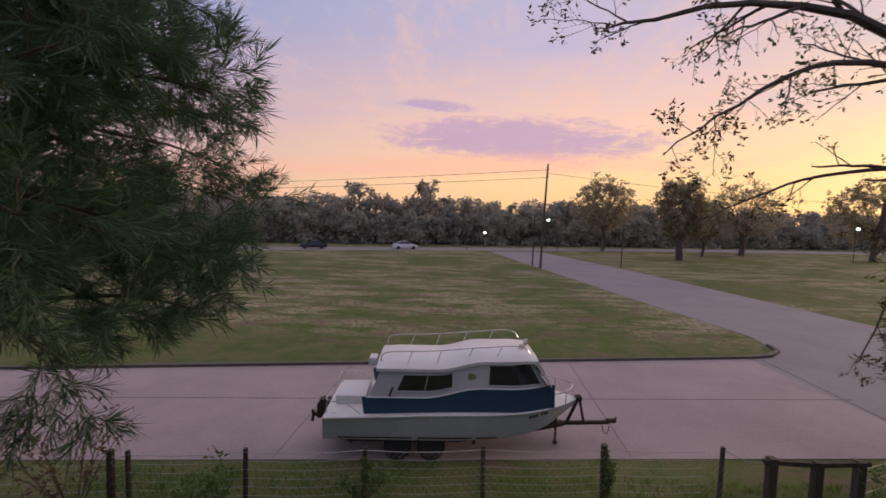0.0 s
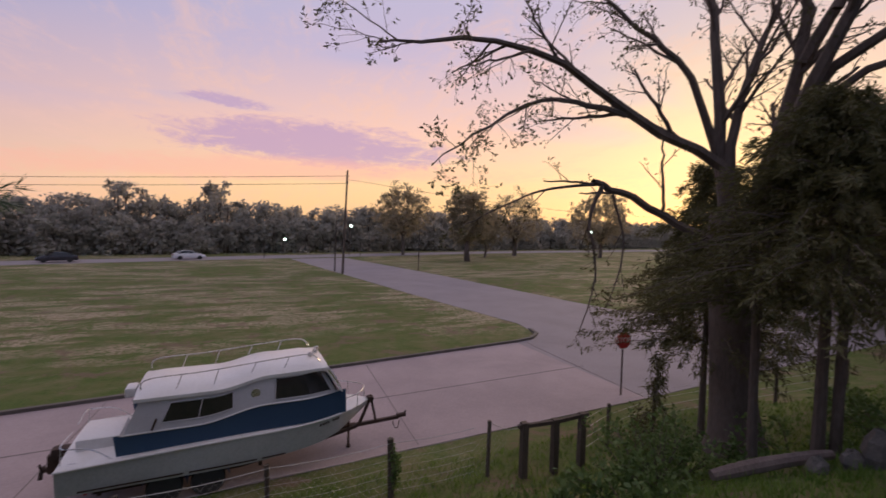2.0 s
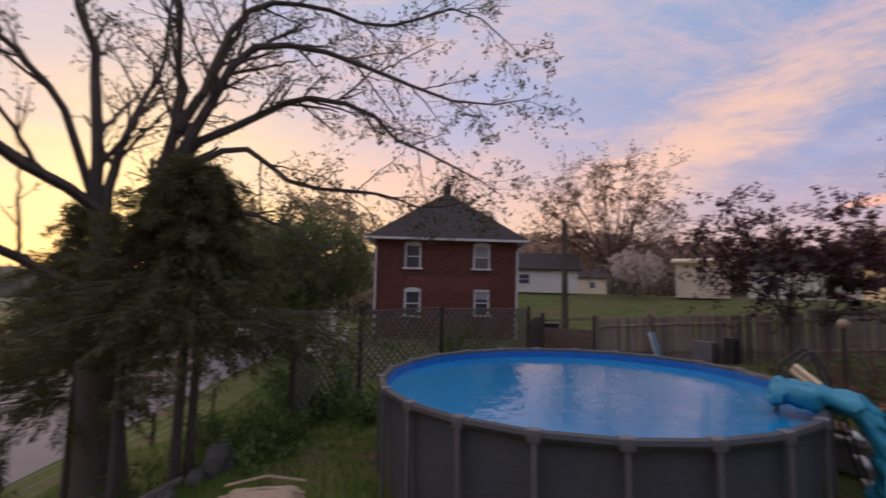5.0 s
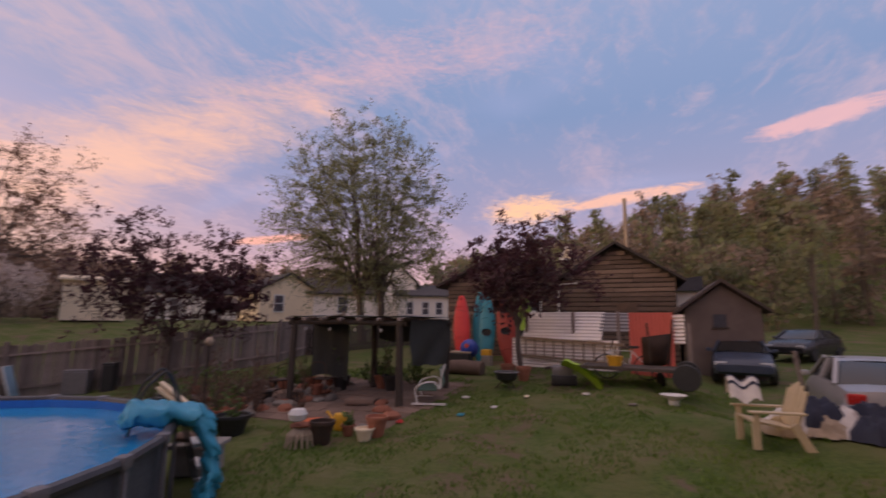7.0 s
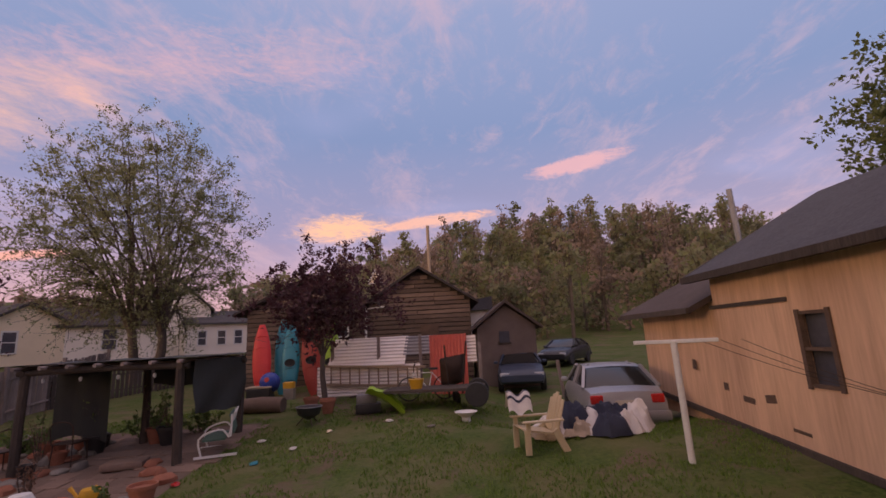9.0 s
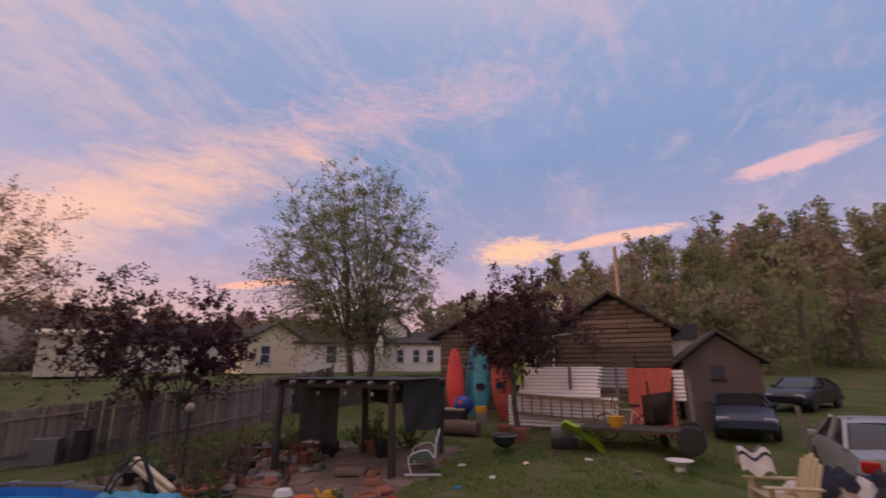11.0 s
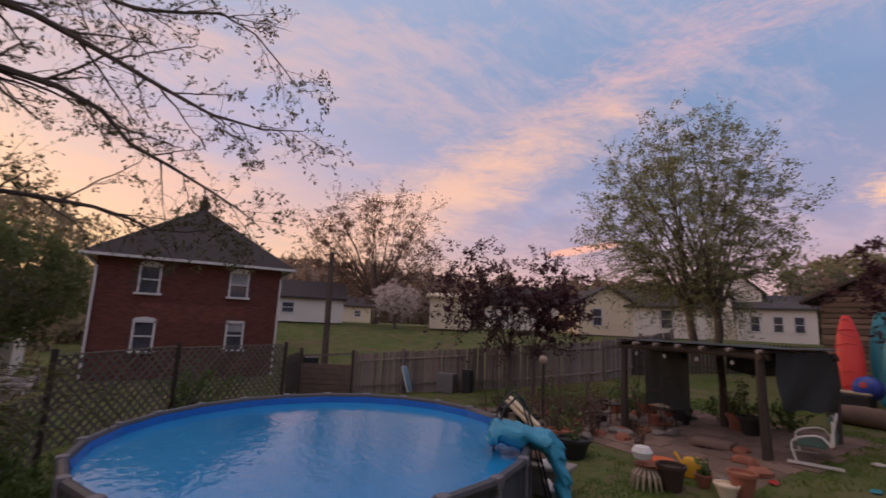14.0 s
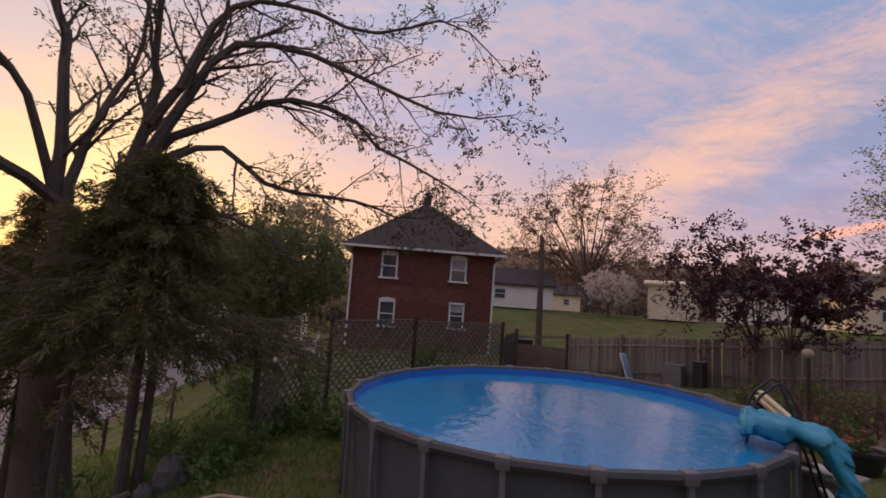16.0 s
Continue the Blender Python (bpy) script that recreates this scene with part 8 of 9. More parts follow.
part("backrest", Mesh().box(0, 0.32, 0.70, 1.15, 0.03, 0.46, Matrix.Rotation(radians(12), 3, "X"), 0.01), GREENWEB, bn)
for x in (-0.58, 0.0, 0.58):
    part("back_bar", Mesh().tube([(x, 0.27, 0.46), (x, 0.38, 0.95)], 0.018, 5), PLAINWHITE, bn)
part("top_bar", Mesh().tube([(-0.6, 0.38, 0.95), (0.6, 0.38, 0.95)], 0.02, 6), PLAINWHITE, bn)
pl = thing("cushion", "flat reddish cushion lying on the patio", "cushion", pose(6.65, -10.75, gz(6.65, -10.75) + 0.09, 0, 0, 15))
part("pad", Mesh().box(0, 0, 0, 0.75, 0.5, 0.14, bevel=0.06), PATIO, pl, smooth=True)
for (x, y, r) in ((8.2, -11.3, 0), (9.4, -11.0, 70)):
    c = thing("metal_chair", "dark thin-framed metal garden chair", "chair", pose(x, y, gz(x, y), 0, 0, r), "patio chairs")
    for sx in (-0.22, 0.22):
        for sy in (-0.22, 0.22):
            part("leg", Mesh().tube([(sx, sy, 0), (sx * 0.9, sy * 0.9, 0.44)], 0.012, 5), RUSTBLACK, c)
    part("seat", Mesh().box(0, 0, 0.45, 0.46, 0.46, 0.03, bevel=0.01), RUSTBLACK, c)
    part("backrest", Mesh().tube(spline([(-0.22, 0.22, 0.45), (-0.2, 0.28, 0.85), (0.2, 0.28, 0.85), (0.22, 0.22, 0.45)], 12), 0.013, 5), RUSTBLACK, c)
bp = thing("birdhouse_pole", "round white birdhouse on a thin post", "birdhouse", pose(10.9, -9.9, gz(10.9, -9.9)))
part("pole", Mesh().tube([(0, 0, -0.1), (0, 0, 1.55)], 0.04, 6), DARKWOOD, bp)
part("house", Mesh().ball((0, 0, 1.62), 0.12, n=12), CLOTH_P, bp, smooth=True)
part("hole", Mesh().lathe([(0.0, 0.122), (0.03, 0.118)], 8, (0, 0, 1.62), Matrix.Rotation(radians(80), 3, "X") @ Matrix.Rotation(radians(-40), 3, "Z")), BLACKPLASTIC, bp)
for k, (x, y, h) in enumerate(((9.9, -9.3, 1.8), (9.2, -9.9, 1.6), (8.9, -9.0, 1.4), (10.4, -8.9, 1.5))):
    shrub("dry_shrub", "bare dry stems in the garden bed", (x, y, gz(x, y)), 0.5, h, 300, 0.06, 300 + k, LEAF_RUST, 0.4)
wd = thing("lumber_stack", "pale boards stacked at an angle by the pool", "lumber", pose(9.6, -8.1, gz(9.6, -8.1) + 0.45, 0, -34, 20))
for k in range(5):
    part("board", Mesh().box(0.02 * k, 0.06 * (k % 3) - 0.06, 0.045 * k, 1.0, 0.14, 0.035, bevel=0.004), SIDINGCREAM, wd)
for x, y, m_, nm, lb in ((17.0, -10.3, TINGREY, "metal_box", "flat grey metal box by the fence"), (16.4, -10.9, BLACKPLASTIC, "tall_bin", "narrow black bin by the fence")):
    q = thing(nm, lb, "box", pose(x, y, gz(x, y), 0, 0, 35))
    part("body", Mesh().box(0, 0, 0.35, 0.7 if m_ is TINGREY else 0.35, 0.4, 0.7 if m_ is TINGREY else 0.95, bevel=0.03), m_, q)
    part("lid", Mesh().box(0, 0, 0.73 if m_ is TINGREY else 0.86, 0.74 if m_ is TINGREY else 0.38, 0.44, 0.05, bevel=0.02), m_, q)
bx = thing("bodyboard", "pale blue foam board leaning on the fence", "board", pose(17.9, -9.0, gz(17.9, -9.0) + 0.5, 0, 18, 40))
part("deck", Mesh().box(0, 0, 0.1, 0.08, 0.45, 1.0, bevel=0.04), mat("foam_blue", (0.25, 0.42, 0.55), (0.2, 0.34, 0.46), 0.6), bx, smooth=True)
part("edge", Mesh().box(0.005, 0, 0.1, 0.06, 0.48, 1.03, bevel=0.03), PLAINWHITE, bx, smooth=True)

# lawn chair and laundry heap
ac = thing("lawn_chair", "beige plastic Adirondack-style chair seen from behind", "chair", pose(-1.3, -9.5, gz(-1.3, -9.5), 0, 0, -80))
for x in (-0.3, 0.3):
    part("front_leg", Mesh().box(x, 0.28, 0.19, 0.06, 0.10, 0.40, bevel=0.012), TAN_PLASTIC, ac)
    part("back_leg", Mesh().box(x, -0.32, 0.16, 0.05, 0.12, 0.46, Matrix.Rotation(radians(-28), 3, "X"), 0.012), TAN_PLASTIC, ac)
    part("armrest", Mesh().box(x * 1.12, 0.0, 0.52, 0.12, 0.72, 0.03, bevel=0.012), TAN_PLASTIC, ac)
    part("arm_post", Mesh().box(x * 1.08, 0.27, 0.44, 0.05, 0.07, 0.18), TAN_PLASTIC, ac)
part("seat", Mesh().box(0, 0.02, 0.33, 0.54, 0.58, 0.035, Matrix.Rotation(radians(10), 3, "X"), 0.012), TAN_PLASTIC, ac)
for k in range(5):
    x = (k - 2) * 0.115
    part("back_slat", Mesh().box(x, -0.36, 0.62 - 0.02 * abs(k - 2), 0.105, 0.025, 0.66 - 0.05 * abs(k - 2) ** 1.5, Matrix.Rotation(radians(18), 3, "X"), 0.01), TAN_PLASTIC, ac)
blanket = thing("striped_towel", "grey and white striped towel over the chair", "towel", pose(-1.05, -9.75, gz(-1.05, -9.75)))
part("cloth", Mesh().sheet(10, 12, lambda u, v: ((u - 0.5) * 0.42, (v - 0.5) * 0.5 , 0.62 + 0.32 * math.sin(math.pi * v) + 0.05 * math.sin(u * 9))), CLOTH_W, blanket, smooth=True)
for k in range(4):
    part("stripe", Mesh().sheet(10, 1, lambda u, v, k=k: ((u - 0.5) * 0.42, (0.2 + 0.18 * k + 0.06 * v - 0.5) * 0.5, 0.628 + 0.32 * math.sin(math.pi * (0.2 + 0.18 * k + 0.06 * v)) + 0.05 * math.sin(u * 9))), CLOTH_N, blanket)
heap = random.Random(61)
for k, (x, y, sx, sy, sz, m_, lb) in enumerate(((-1.85, -10.35, 0.45, 0.4, 0.34, CLOTH_W, "white"), (-2.15, -10.45, 0.55, 0.42, 0.50, CLOTH_N, "navy"), (-2.45, -10.25, 0.42, 0.36, 0.30, CLOTH_W, "white"), (-2.8, -10.6, 0.5, 0.42, 0.44, CLOTH_N, "navy"), (-2.2, -10.1, 0.35, 0.3, 0.22, CLOTH_P, "tan"), (-3.15, -10.55, 0.4, 0.4, 0.36, CLOTH_N, "dark"), (-3.45, -10.6, 0.6, 0.32, 0.42, CLOTH_W, "white"), (-1.65, -10.1, 0.3, 0.28, 0.24, CLOTH_P, "cream"), (-2.75, -10.0, 0.4, 0.35, 0.34, CLOTH_N, "navy"), (-3.1, -10.1, 0.35, 0.3, 0.3, CLOTH_W, "white"))):
    q = thing("laundry", "crumpled %s cloth in a heap on the grass" % lb, "laundry", pose(x, y, gz(x, y) + 0.02, 0, 0, heap.uniform(0, 180)), "laundry heap")

    def crumple(u, v, k=k, sx=sx, sy=sy, sz=sz):
        a, r = 2 * math.pi * u, v
        n = noise.noise(Vector((math.cos(a) * 2 * r + k, math.sin(a) * 2 * r, k * 3.3)))
        n2 = noise.noise(Vector((math.cos(a) * 5 * r + k, math.sin(a) * 5 * r, k * 1.3)))
        rr = r * (1 + 0.35 * n)
        return (math.cos(a) * sx * 1.15 * rr, math.sin(a) * sy * 1.15 * rr, max(0.0, 1.05 * sz * (1 - r ** 2.2) * (1 + 0.35 * n + 0.2 * n2) + 0.05 * n2))
    part("cloth", Mesh().sheet(30, 10, crumple), m_, q, smooth=True)

car("sedan", "silver sedan parked by the tan house", pose(-3.79, -12.94, gz(-3.79, -12.94), 0, 0, 261), SILVER, 4.4, 1.76, 1.40)
car("old_sedan", "dark blue old sedan parked by the shed", pose(-2.75, -19.5, gz(-2.75, -19.5), 0, 0, 82), CARBLUE, 4.2, 1.7, 1.3)
car("old_sedan", "dark sedan parked in the far grass", pose(-6.6, -27.0, gz(-6.6, -27), 0, 0, 55), CARBLACK, 4.4, 1.7, 1.35)
for x, y, h in ((-3.6, -16.4, 1.3), (0.0, -15.3, 1.5), (-0.4, -15.8, 1.6)):
    q = thing("fence_post", "leaning weathered wooden post in the grass", "post", pose(x, y, gz(x, y), 0, 6, 0))
    part("stake", Mesh().box(0, 0, h / 2 - 0.1, 0.10, 0.08, h, bevel=0.01), GREYBOARD, q)

# plants and clutter round the patio
for k, (x, y, r, h, n, sz) in enumerate(((10.6, -10.6, 0.6, 0.9, 420, 0.09), (11.6, -10.9, 0.7, 1.0, 420, 0.10), (9.6, -12.2, 0.6, 0.9, 420, 0.10), (10.3, -12.6, 0.7, 0.8, 420, 0.10), (7.6, -12.9, 0.6, 0.9, 420, 0.10), (6.3, -13.0, 0.6, 0.8, 420, 0.10), (8.2, -7.6, 0.35, 0.5, 240, 0.08), (12.6, -9.9, 0.6, 0.9, 300, 0.10))):
    shrub("patio_plant", "leafy green plant at the edge of the patio", (x, y, gz(x, y)), r, h, n, sz, 700 + k)
for k, (x, y, r, h) in enumerate(((10.2, -10.0, 0.4, 1.3), (9.5, -10.4, 0.35, 1.5), (11.0, -9.2, 0.4, 1.2), (8.7, -9.5, 0.3, 1.1), (7.3, -9.3, 0.25, 1.0), (12.0, -10.6, 0.5, 1.2))):
    shrub("dry_shrub", "bare dry stems in the garden bed", (x, y, gz(x, y)), r, h, 240, 0.05, 720 + k, LEAF_RUST, 0.4)
crng = random.Random(55)
for k in range(14):
    x, y = crng.uniform(8.9, 13.0), crng.uniform(-12.6, -8.6)
    shrub("dry_shrub", "tangled bare brown stems in the garden bed", (x, y, gz(x, y)), crng.uniform(0.35, 0.6), crng.uniform(0.8, 1.5), 420, 0.045, 760 + k, LEAF_RUST, 0.25)
for k in range(44):
    x, y = crng.uniform(7.8, 12.9), crng.uniform(-12.6, -8.6)
    kind = k % 4
    z = gz(x, y)
    if kind == 0:
        pot(x, y, crng.uniform(0.12, 0.2), crng.uniform(0.16, 0.3), "small clay pot among the garden clutter", TERRA)
    elif kind == 1:
        q = thing("plank_scrap", "weathered board lying in the garden", "board", pose(x, y, z + 0.05, 0, crng.uniform(-8, 8), crng.uniform(0, 180)))
        part("board", Mesh().box(0, 0, 0, crng.uniform(0.6, 1.3), 0.14, 0.04, bevel=0.005), GREYBOARD, q)
    elif kind == 2:
        q = thing("garden_bucket", "dark plastic bucket in the garden", "bucket", pose(x, y, z))
        part("tub", Mesh().lathe([(0.11, 0.0), (0.15, 0.28), (0.16, 0.29), (0.14, 0.28), (0.0, 0.05)], 12), BLACKPLASTIC, q, smooth=True)
        part("bail", Mesh().tube(spline([(-0.15, 0, 0.27), (0, 0.05, 0.42), (0.15, 0, 0.27)], 8), 0.006, 4), GALV, q)
    else:
        q = thing("garden_stone", "pale rounded stone in the garden bed", "stone", pose(x, y, z + 0.05, 0, 0, k * 20), "garden stones")
        part("rock", Mesh().ball((0, 0, 0), crng.uniform(0.12, 0.26), crng.uniform(0.1, 0.2), crng.uniform(0.08, 0.15), 9, 0.12, crng), STONE, q, smooth=True)
# scraps on the lawn
for k, (x, y, m_) in enumerate(((4.3, -11.6, CLOTH_W), (3.4, -10.9, CLOTH_W), (2.9, -11.9, SIDINGCREAM), (4.9, -9.4, TAILRED), (1.6, -12.3, CLOTH_W), (0.6, -11.6, STONE), (3.9, -10.2, K_TEAL))):
    q = thing("litter_scrap", "small pale scrap lying on the lawn", "scrap", pose(x, y, gz(x, y) + 0.03, 0, 0, k * 40), "lawn scraps")
    part("scrap", Mesh().ball((0, 0, 0), 0.10, 0.07, 0.03, 8, 0.2, random.Random(k)), m_, q)


# ---- neighbouring houses and the bank's small things ----
def simple_house(name, label, m, w, d, h, rise, wall, roof, wins, gable_x=True):
    """A far house: walls, gabled roof with eaves, windows with frames. Its front faces -y of its own."""
    t = thing(name, label, "house", m)
    part("wall", Mesh().box(0, 0, h / 2, w, d, h), wall, t)
    if gable_x:
        out = [(-d / 2 - 0.35, h - 0.05), (0, h + rise), (d / 2 + 0.35, h - 0.05), (d / 2 + 0.35, h - 0.2), (0, h + rise - 0.2), (-d / 2 - 0.35, h - 0.2)]
        part("roof", Mesh().prism(out, "x", -w / 2 - 0.3, w / 2 + 0.3), roof, t)
        part("gable", Mesh().prism([(-d / 2, h - 0.02), (0, h + rise - 0.2), (d / 2, h - 0.02)], "x", -w / 2 + 0.01, w / 2 - 0.01), wall, t)
    else:
        out = [(-w / 2 - 0.35, h - 0.05), (0, h + rise), (w / 2 + 0.35, h - 0.05), (w / 2 + 0.35, h - 0.2), (0, h + rise - 0.2), (-w / 2 - 0.35, h - 0.2)]
        part("roof", Mesh().prism(out, "y", -d / 2 - 0.3, d / 2 + 0.3), roof, t)
        part("gable", Mesh().prism([(-w / 2, h - 0.02), (0, h + rise - 0.2), (w / 2, h - 0.02)], "y", -d / 2 + 0.01, d / 2 - 0.01), wall, t)
    for x, z, ww, hh in wins:
        g = part("window", Mesh().box(x, -d / 2 - 0.01, z, ww, 0.04, hh), PANE, t)
        f = Mesh()
        for s in (-1, 1):
            f.box(x + s * ww / 2, -d / 2 - 0.03, z, 0.10, 0.06, hh + 0.1)
            f.box(x, -d / 2 - 0.03, z + s * hh / 2, ww + 0.1, 0.06, 0.10)
        f.box(x, -d / 2 - 0.03, z, ww, 0.05, 0.06)
        part("frame", f, PLAINWHITE, g)
    return t


def facing(az, dist, z, turn=0.0):
    """A pose at an azimuth and distance from the viewpoint whose -y side looks back at it."""
    a = radians(az)
    x, y = 0.6 + math.sin(a) * dist, -0.8 + math.cos(a) * dist
    return pose(x, y, max(z, ground_z(x, y)) if az > 90 else z, 0, 0, -az + turn)


simple_house("cream_house", "cream-sided single-storey house behind the trees", facing(137.5, 44, 5.6, 20), 5.0, 6.0, 2.6, 1.6, SIDINGCREAM, SHINGLE, [(-0.9, 1.5, 0.8, 1.4)], False)
simple_house("white_house", "long low white house with dark windows", facing(143.5, 45, 5.5), 8.0, 6.0, 2.6, 1.5, SIDINGWHITE, SHINGLE, [(-2.2, 1.5, 0.9, 1.5), (1.2, 1.5, 0.9, 1.5)])
simple_house("white_house", "tall white house with a steep gable", facing(150.5, 52, 5.5), 6.0, 7.0, 4.2, 3.0, SIDINGWHITE, SLATE, [(-1.2, 2.6, 0.8, 1.4), (1.3, 2.6, 0.8, 1.4)], False)
simple_house("white_house", "white house with a covered porch", facing(155.0, 50, 5.4), 5.5, 5.0, 2.9, 1.2, SIDINGWHITE, SLATE, [(-1.4, 1.5, 0.7, 1.3), (0.2, 1.5, 0.7, 1.3), (1.6, 1.5, 0.7, 1.3)])
simple_house("tan_shed", "plain tan metal shed at the edge of the lawn", facing(120.2, 42, 5.2), 3.6, 4.0, 2.9, 0.3, SIDINGCREAM, SIDINGCREAM, [])
simple_house("bungalow", "white bungalow with a dark low roof", facing(102.3, 45, 5.2), 7.0, 6.0, 2.2, 1.6, SIDINGWHITE, SHINGLE, [(-1.2, 1.2, 1.0, 0.9)])
simple_house("far_house", "small distant house with a pale front", facing(108.0, 75, 5.6), 6.0, 6.0, 2.5, 1.5, SIDINGCREAM, SHINGLE, [(1.0, 1.3, 0.9, 0.9)])
simple_house("far_house", "distant dark-roofed house behind the plum trees", facing(129.0, 60, 5.6), 9.0, 6.0, 3.0, 2.2, SIDINGWHITE, SHINGLE, [(-2, 1.6, 0.9, 1.2), (2, 1.6, 0.9, 1.2)])
simple_house("grey_house", "pale house across the street behind the cedars", facing(72.5, 48, 1.2, -10), 8.0, 7.0, 3.6, 2.2, SIDINGWHITE, SHINGLE, [(-1.8, 2.0, 0.9, 1.3), (1.5, 2.0, 0.9, 1.3)])
sh = thing("trash_bins", "two dark wheeled bins by the brick house", "bin", pose(22.8, -5.6, 3.3))
for k in (0, 1):
    b_ = part("bin", Mesh().box(0.3, -0.75 * k, 0.5, 0.6, 0.6, 1.0, bevel=0.05), BLACKPLASTIC, sh)
    part("lid", Mesh().box(0.3, -0.75 * k, 1.03, 0.66, 0.64, 0.07, bevel=0.02), BLACKPLASTIC, b_)

# concrete stair up to the brick house, with a white retaining block
sa = thing("garden_stair", "weathered concrete stair up to the brick house", "stair")
for k in range(9):
    part("step", Mesh().box(22.3 + 0.28 * k, 4.75, 1.0 + 0.09 * k + 0.5, 0.30, 1.5, 1.0 + 0.18 * k, bevel=0.01), BLOCKGREY, sa)
for y in (3.95, 5.55):
    part("cheek_wall", Mesh().prism([(22.1, 1.0), (25.0, 1.0), (25.0, 3.75), (24.8, 3.75), (22.1, 1.95)], "y", y - 0.09, y + 0.09), BLOCKGREY, sa)
rb_ = thing("white_block", "white painted retaining block at the stair foot", "block", pose(22.6, 3.0, 1.9))
part("body", Mesh().box(0, 0.2, 0.4, 0.6, 1.1, 0.95, bevel=0.03), PLAINWHITE, rb_)
part("cap", Mesh().box(0, 0.2, 0.9, 0.7, 1.2, 0.06, bevel=0.02), BLOCKGREY, rb_)

# hillside bank below the viewpoint
BANKSTONE = mat("bank_stone", (0.15, 0.14, 0.13), (0.07, 0.065, 0.06), 0.95, scale=5, fine=40, bump=0.7)
ck = thing("cart_cover", "upturned pale quilted cover lying on the bank", "cover", pose(6.1, 1.35, ground_z(6.1, 1.35) - 0.03, 0, 0, 12))
part("shell", Mesh().sheet(20, 16, lambda u, v: ((u - 0.5) * 1.7, (v - 0.5) * 1.1, 0.42 * (1 - max(abs(2 * u - 1), abs(2 * v - 1)) ** 5) + 0.02 * math.cos(u * 44) * (abs(2 * v - 1) < 0.9))), CLOTH_P, ck, smooth=True)
for k in range(5):
    part("rib", Mesh().tube([((k / 4 - 0.5) * 1.45, -0.5, 0.36), ((k / 4 - 0.5) * 1.45, 0, 0.45), ((k / 4 - 0.5) * 1.45, 0.5, 0.36)], 0.02, 5), CLOTH_P, ck)
dl = thing("driftwood_log", "long weathered log lying along the bank", "log", pose(8.0, 4.05, ground_z(8.0, 4.05) + 0.1))
part("bark", Mesh().tube(spline([(-0.9, 0.35, -0.08), (0, 0, 0.12), (0.9, -0.35, 0.25)], 8), [0.08, 0.10, 0.11, 0.11, 0.10, 0.10, 0.09, 0.07], 9), GREYBOARD, dl, smooth=True)
for k, (x, y, s) in enumerate(((9.0, 3.1, 0.42), (8.7, 3.35, 0.22), (8.2, 3.55, 0.2))):
    q = thing("boulder", "grey angular boulder on the bank", "stone", pose(x, y, ground_z(x, y) + s * 0.35), "bank boulders")
    part("rock", Mesh().ball((0, 0, 0), s * 0.8, s * 0.65, s * 0.9, 11, 0.2, random.Random(k)), BANKSTONE, q)
cs = [(10.0, 2.3, 1.0, 0.7, 900, 0.11), (8.9, 2.4, 0.8, 0.5, 700, 0.11), (11.6, 2.2, 0.9, 0.9, 900, 0.12), (10.9, 3.6, 1.0, 0.8, 900, 0.11), (6.9, 5.3, 1.5, 1.5, 1500, 0.10), (7.7, 5.6, 1.1, 1.3, 900, 0.09), (5.7, 4.7, 1.1, 0.55, 900, 0.12), (4.6, 5.0, 1.1, 0.4, 800, 0.12), (9.3, 5.3, 1.0, 0.6, 700, 0.11), (10.4, 5.0, 1.2, 0.7, 800, 0.11), (12.2, 4.2, 1.4, 0.8, 900, 0.12), (12.6, 2.9, 1.2, 0.9, 900, 0.12), (14.5, 3.6, 1.3, 1.1, 900, 0.13), (11.5, 0.9, 0.9, 0.8, 700, 0.12), (13.8, 5.6, 1.3, 0.8, 700, 0.12), (8.2, 6.6, 1.0, 0.6, 600, 0.1)]
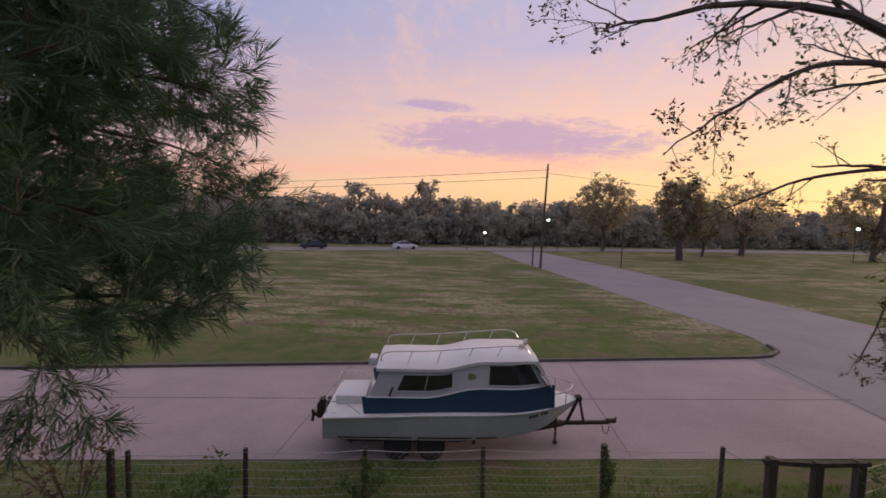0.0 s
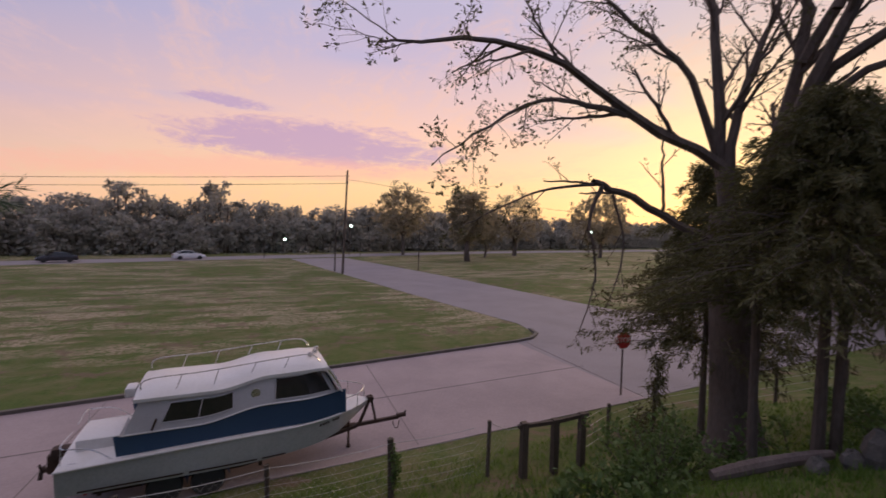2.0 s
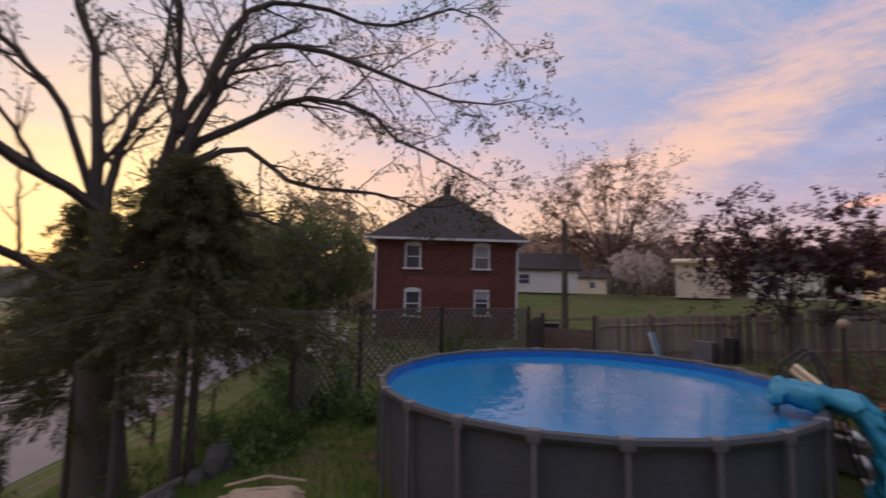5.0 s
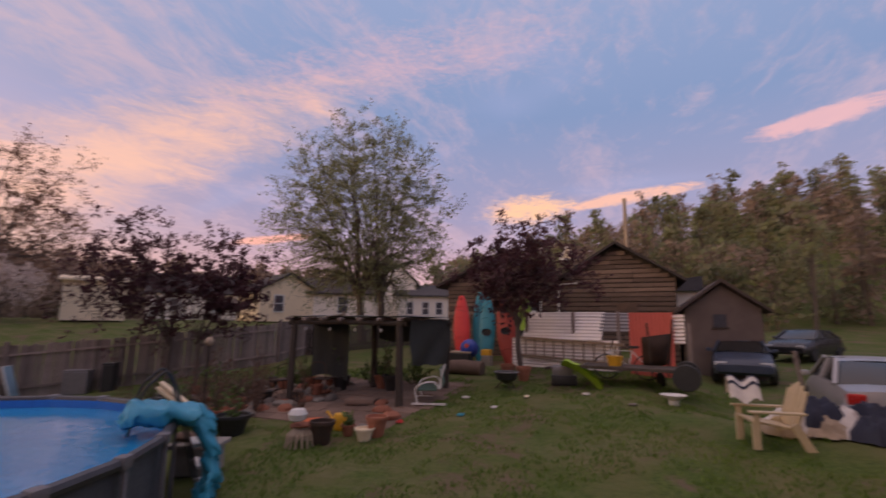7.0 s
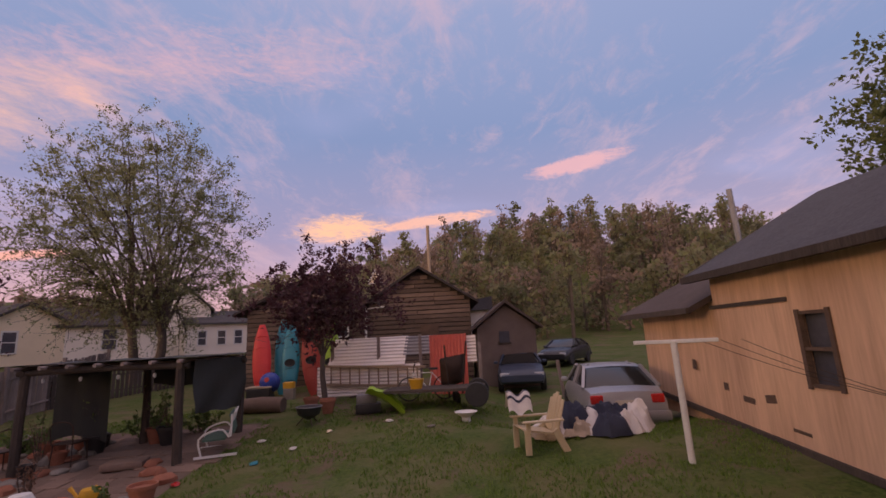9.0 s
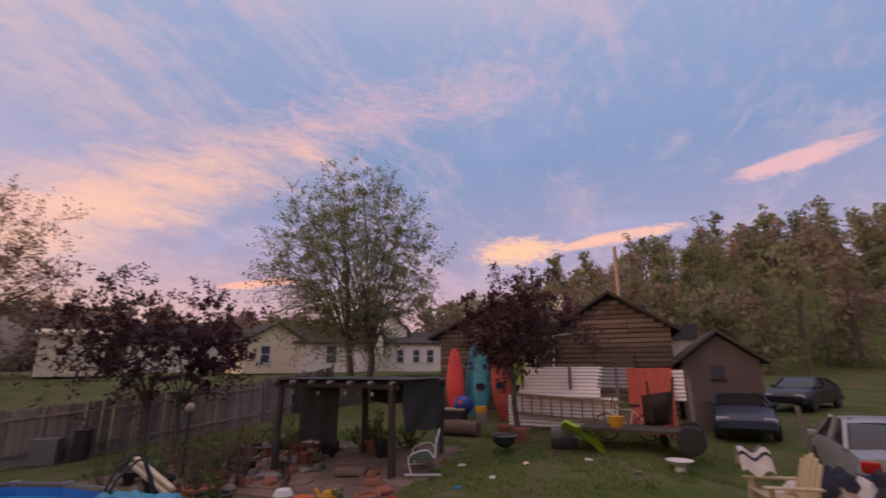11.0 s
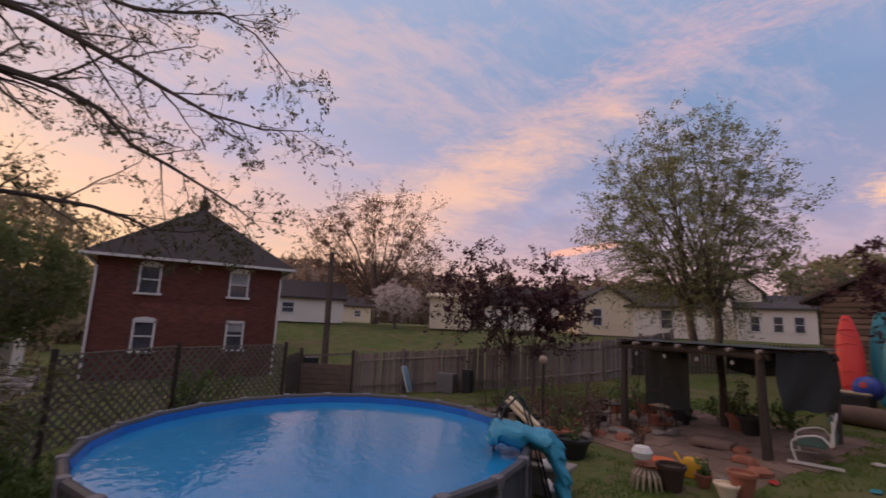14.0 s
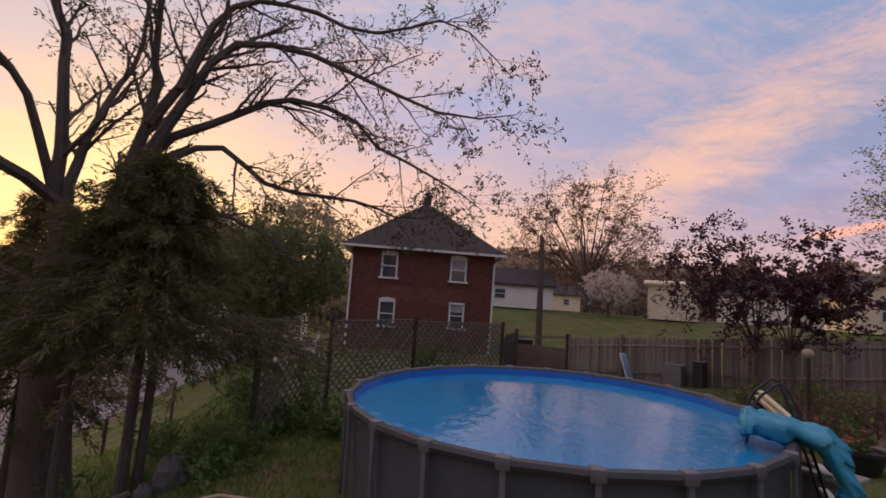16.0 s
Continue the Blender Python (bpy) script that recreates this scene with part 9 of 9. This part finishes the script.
for k, (x, y, r, h, n, s) in enumerate(cs):
    shrub("bank_shrub", "low leafy green undergrowth on the bank", (x, y, ground_z(x, y)), r, h, n, s, 400 + k)
cedar("cedar_sapling", "thin young cedar sapling on the bank", (8.55, 6.75, ground_z(8.55, 6.75)), 2.5, 0.65, 0.4, 30, 22, [(0, 0, 0.03)], needles=60)


def grass_blades():
    """Tufts of grass over the lawn and the bank."""
    rng = random.Random(90)
    mb = Mesh()
    spots = []
    for _ in range(52000):
        x, y = rng.uniform(-5, 14), rng.uniform(-15.5, -2.5)
        if math.hypot(x - PX, y - PY) < PR + 0.1 or (4.9 < x < 10.3 and -13.4 < y < -9.0):
            continue
        if noise.noise(Vector((x * 0.6, y * 0.6, 3))) + 0.4 * noise.noise(Vector((x * 2.2, y * 2.2, 9))) > -0.12:
            spots.append((x, y, rng.uniform(0.025, 0.075)))
    for _ in range(9000):
        x, y = rng.uniform(3.5, 14), rng.uniform(-2.5, 3.2)
        if math.hypot(x - PX, y - PY) > PR + 0.12 and noise.noise(Vector((x * 0.7, y * 0.7, 5))) > -0.25:
            spots.append((x, y, rng.uniform(0.04, 0.16)))
    for _ in range(15000):
        x, y = rng.uniform(-8, 17), rng.uniform(3.0, 9.9)
        spots.append((x, y, rng.uniform(0.06, 0.20)))
    for x, y, h in spots:
        z = ground_z(x, y)
        for _ in range(2):
            a = rng.uniform(0, 6.28)
            dx, dy = math.cos(a) * 0.012, math.sin(a) * 0.012
            lx, ly = rng.uniform(-0.5, 0.5) * h, rng.uniform(-0.5, 0.5) * h
            ox, oy = rng.uniform(-0.05, 0.05), rng.uniform(-0.05, 0.05)
            k = len(mb.v)
            mb.v += [(x + ox - dx, y + oy - dy, z - 0.01), (x + ox + dx, y + oy + dy, z - 0.01), (x + ox + lx, y + oy + ly, z + h * rng.uniform(0.7, 1.2))]
            mb.f.append((k, k + 1, k + 2))
    ob = part("grass", mb, leaf_mat("grass_blades", (0.075, 0.165, 0.022), (0.20, 0.285, 0.055)))
    tagged(ob, "short uneven spring grass on lawn and bank", "grass", kind="stuff")


grass_blades()
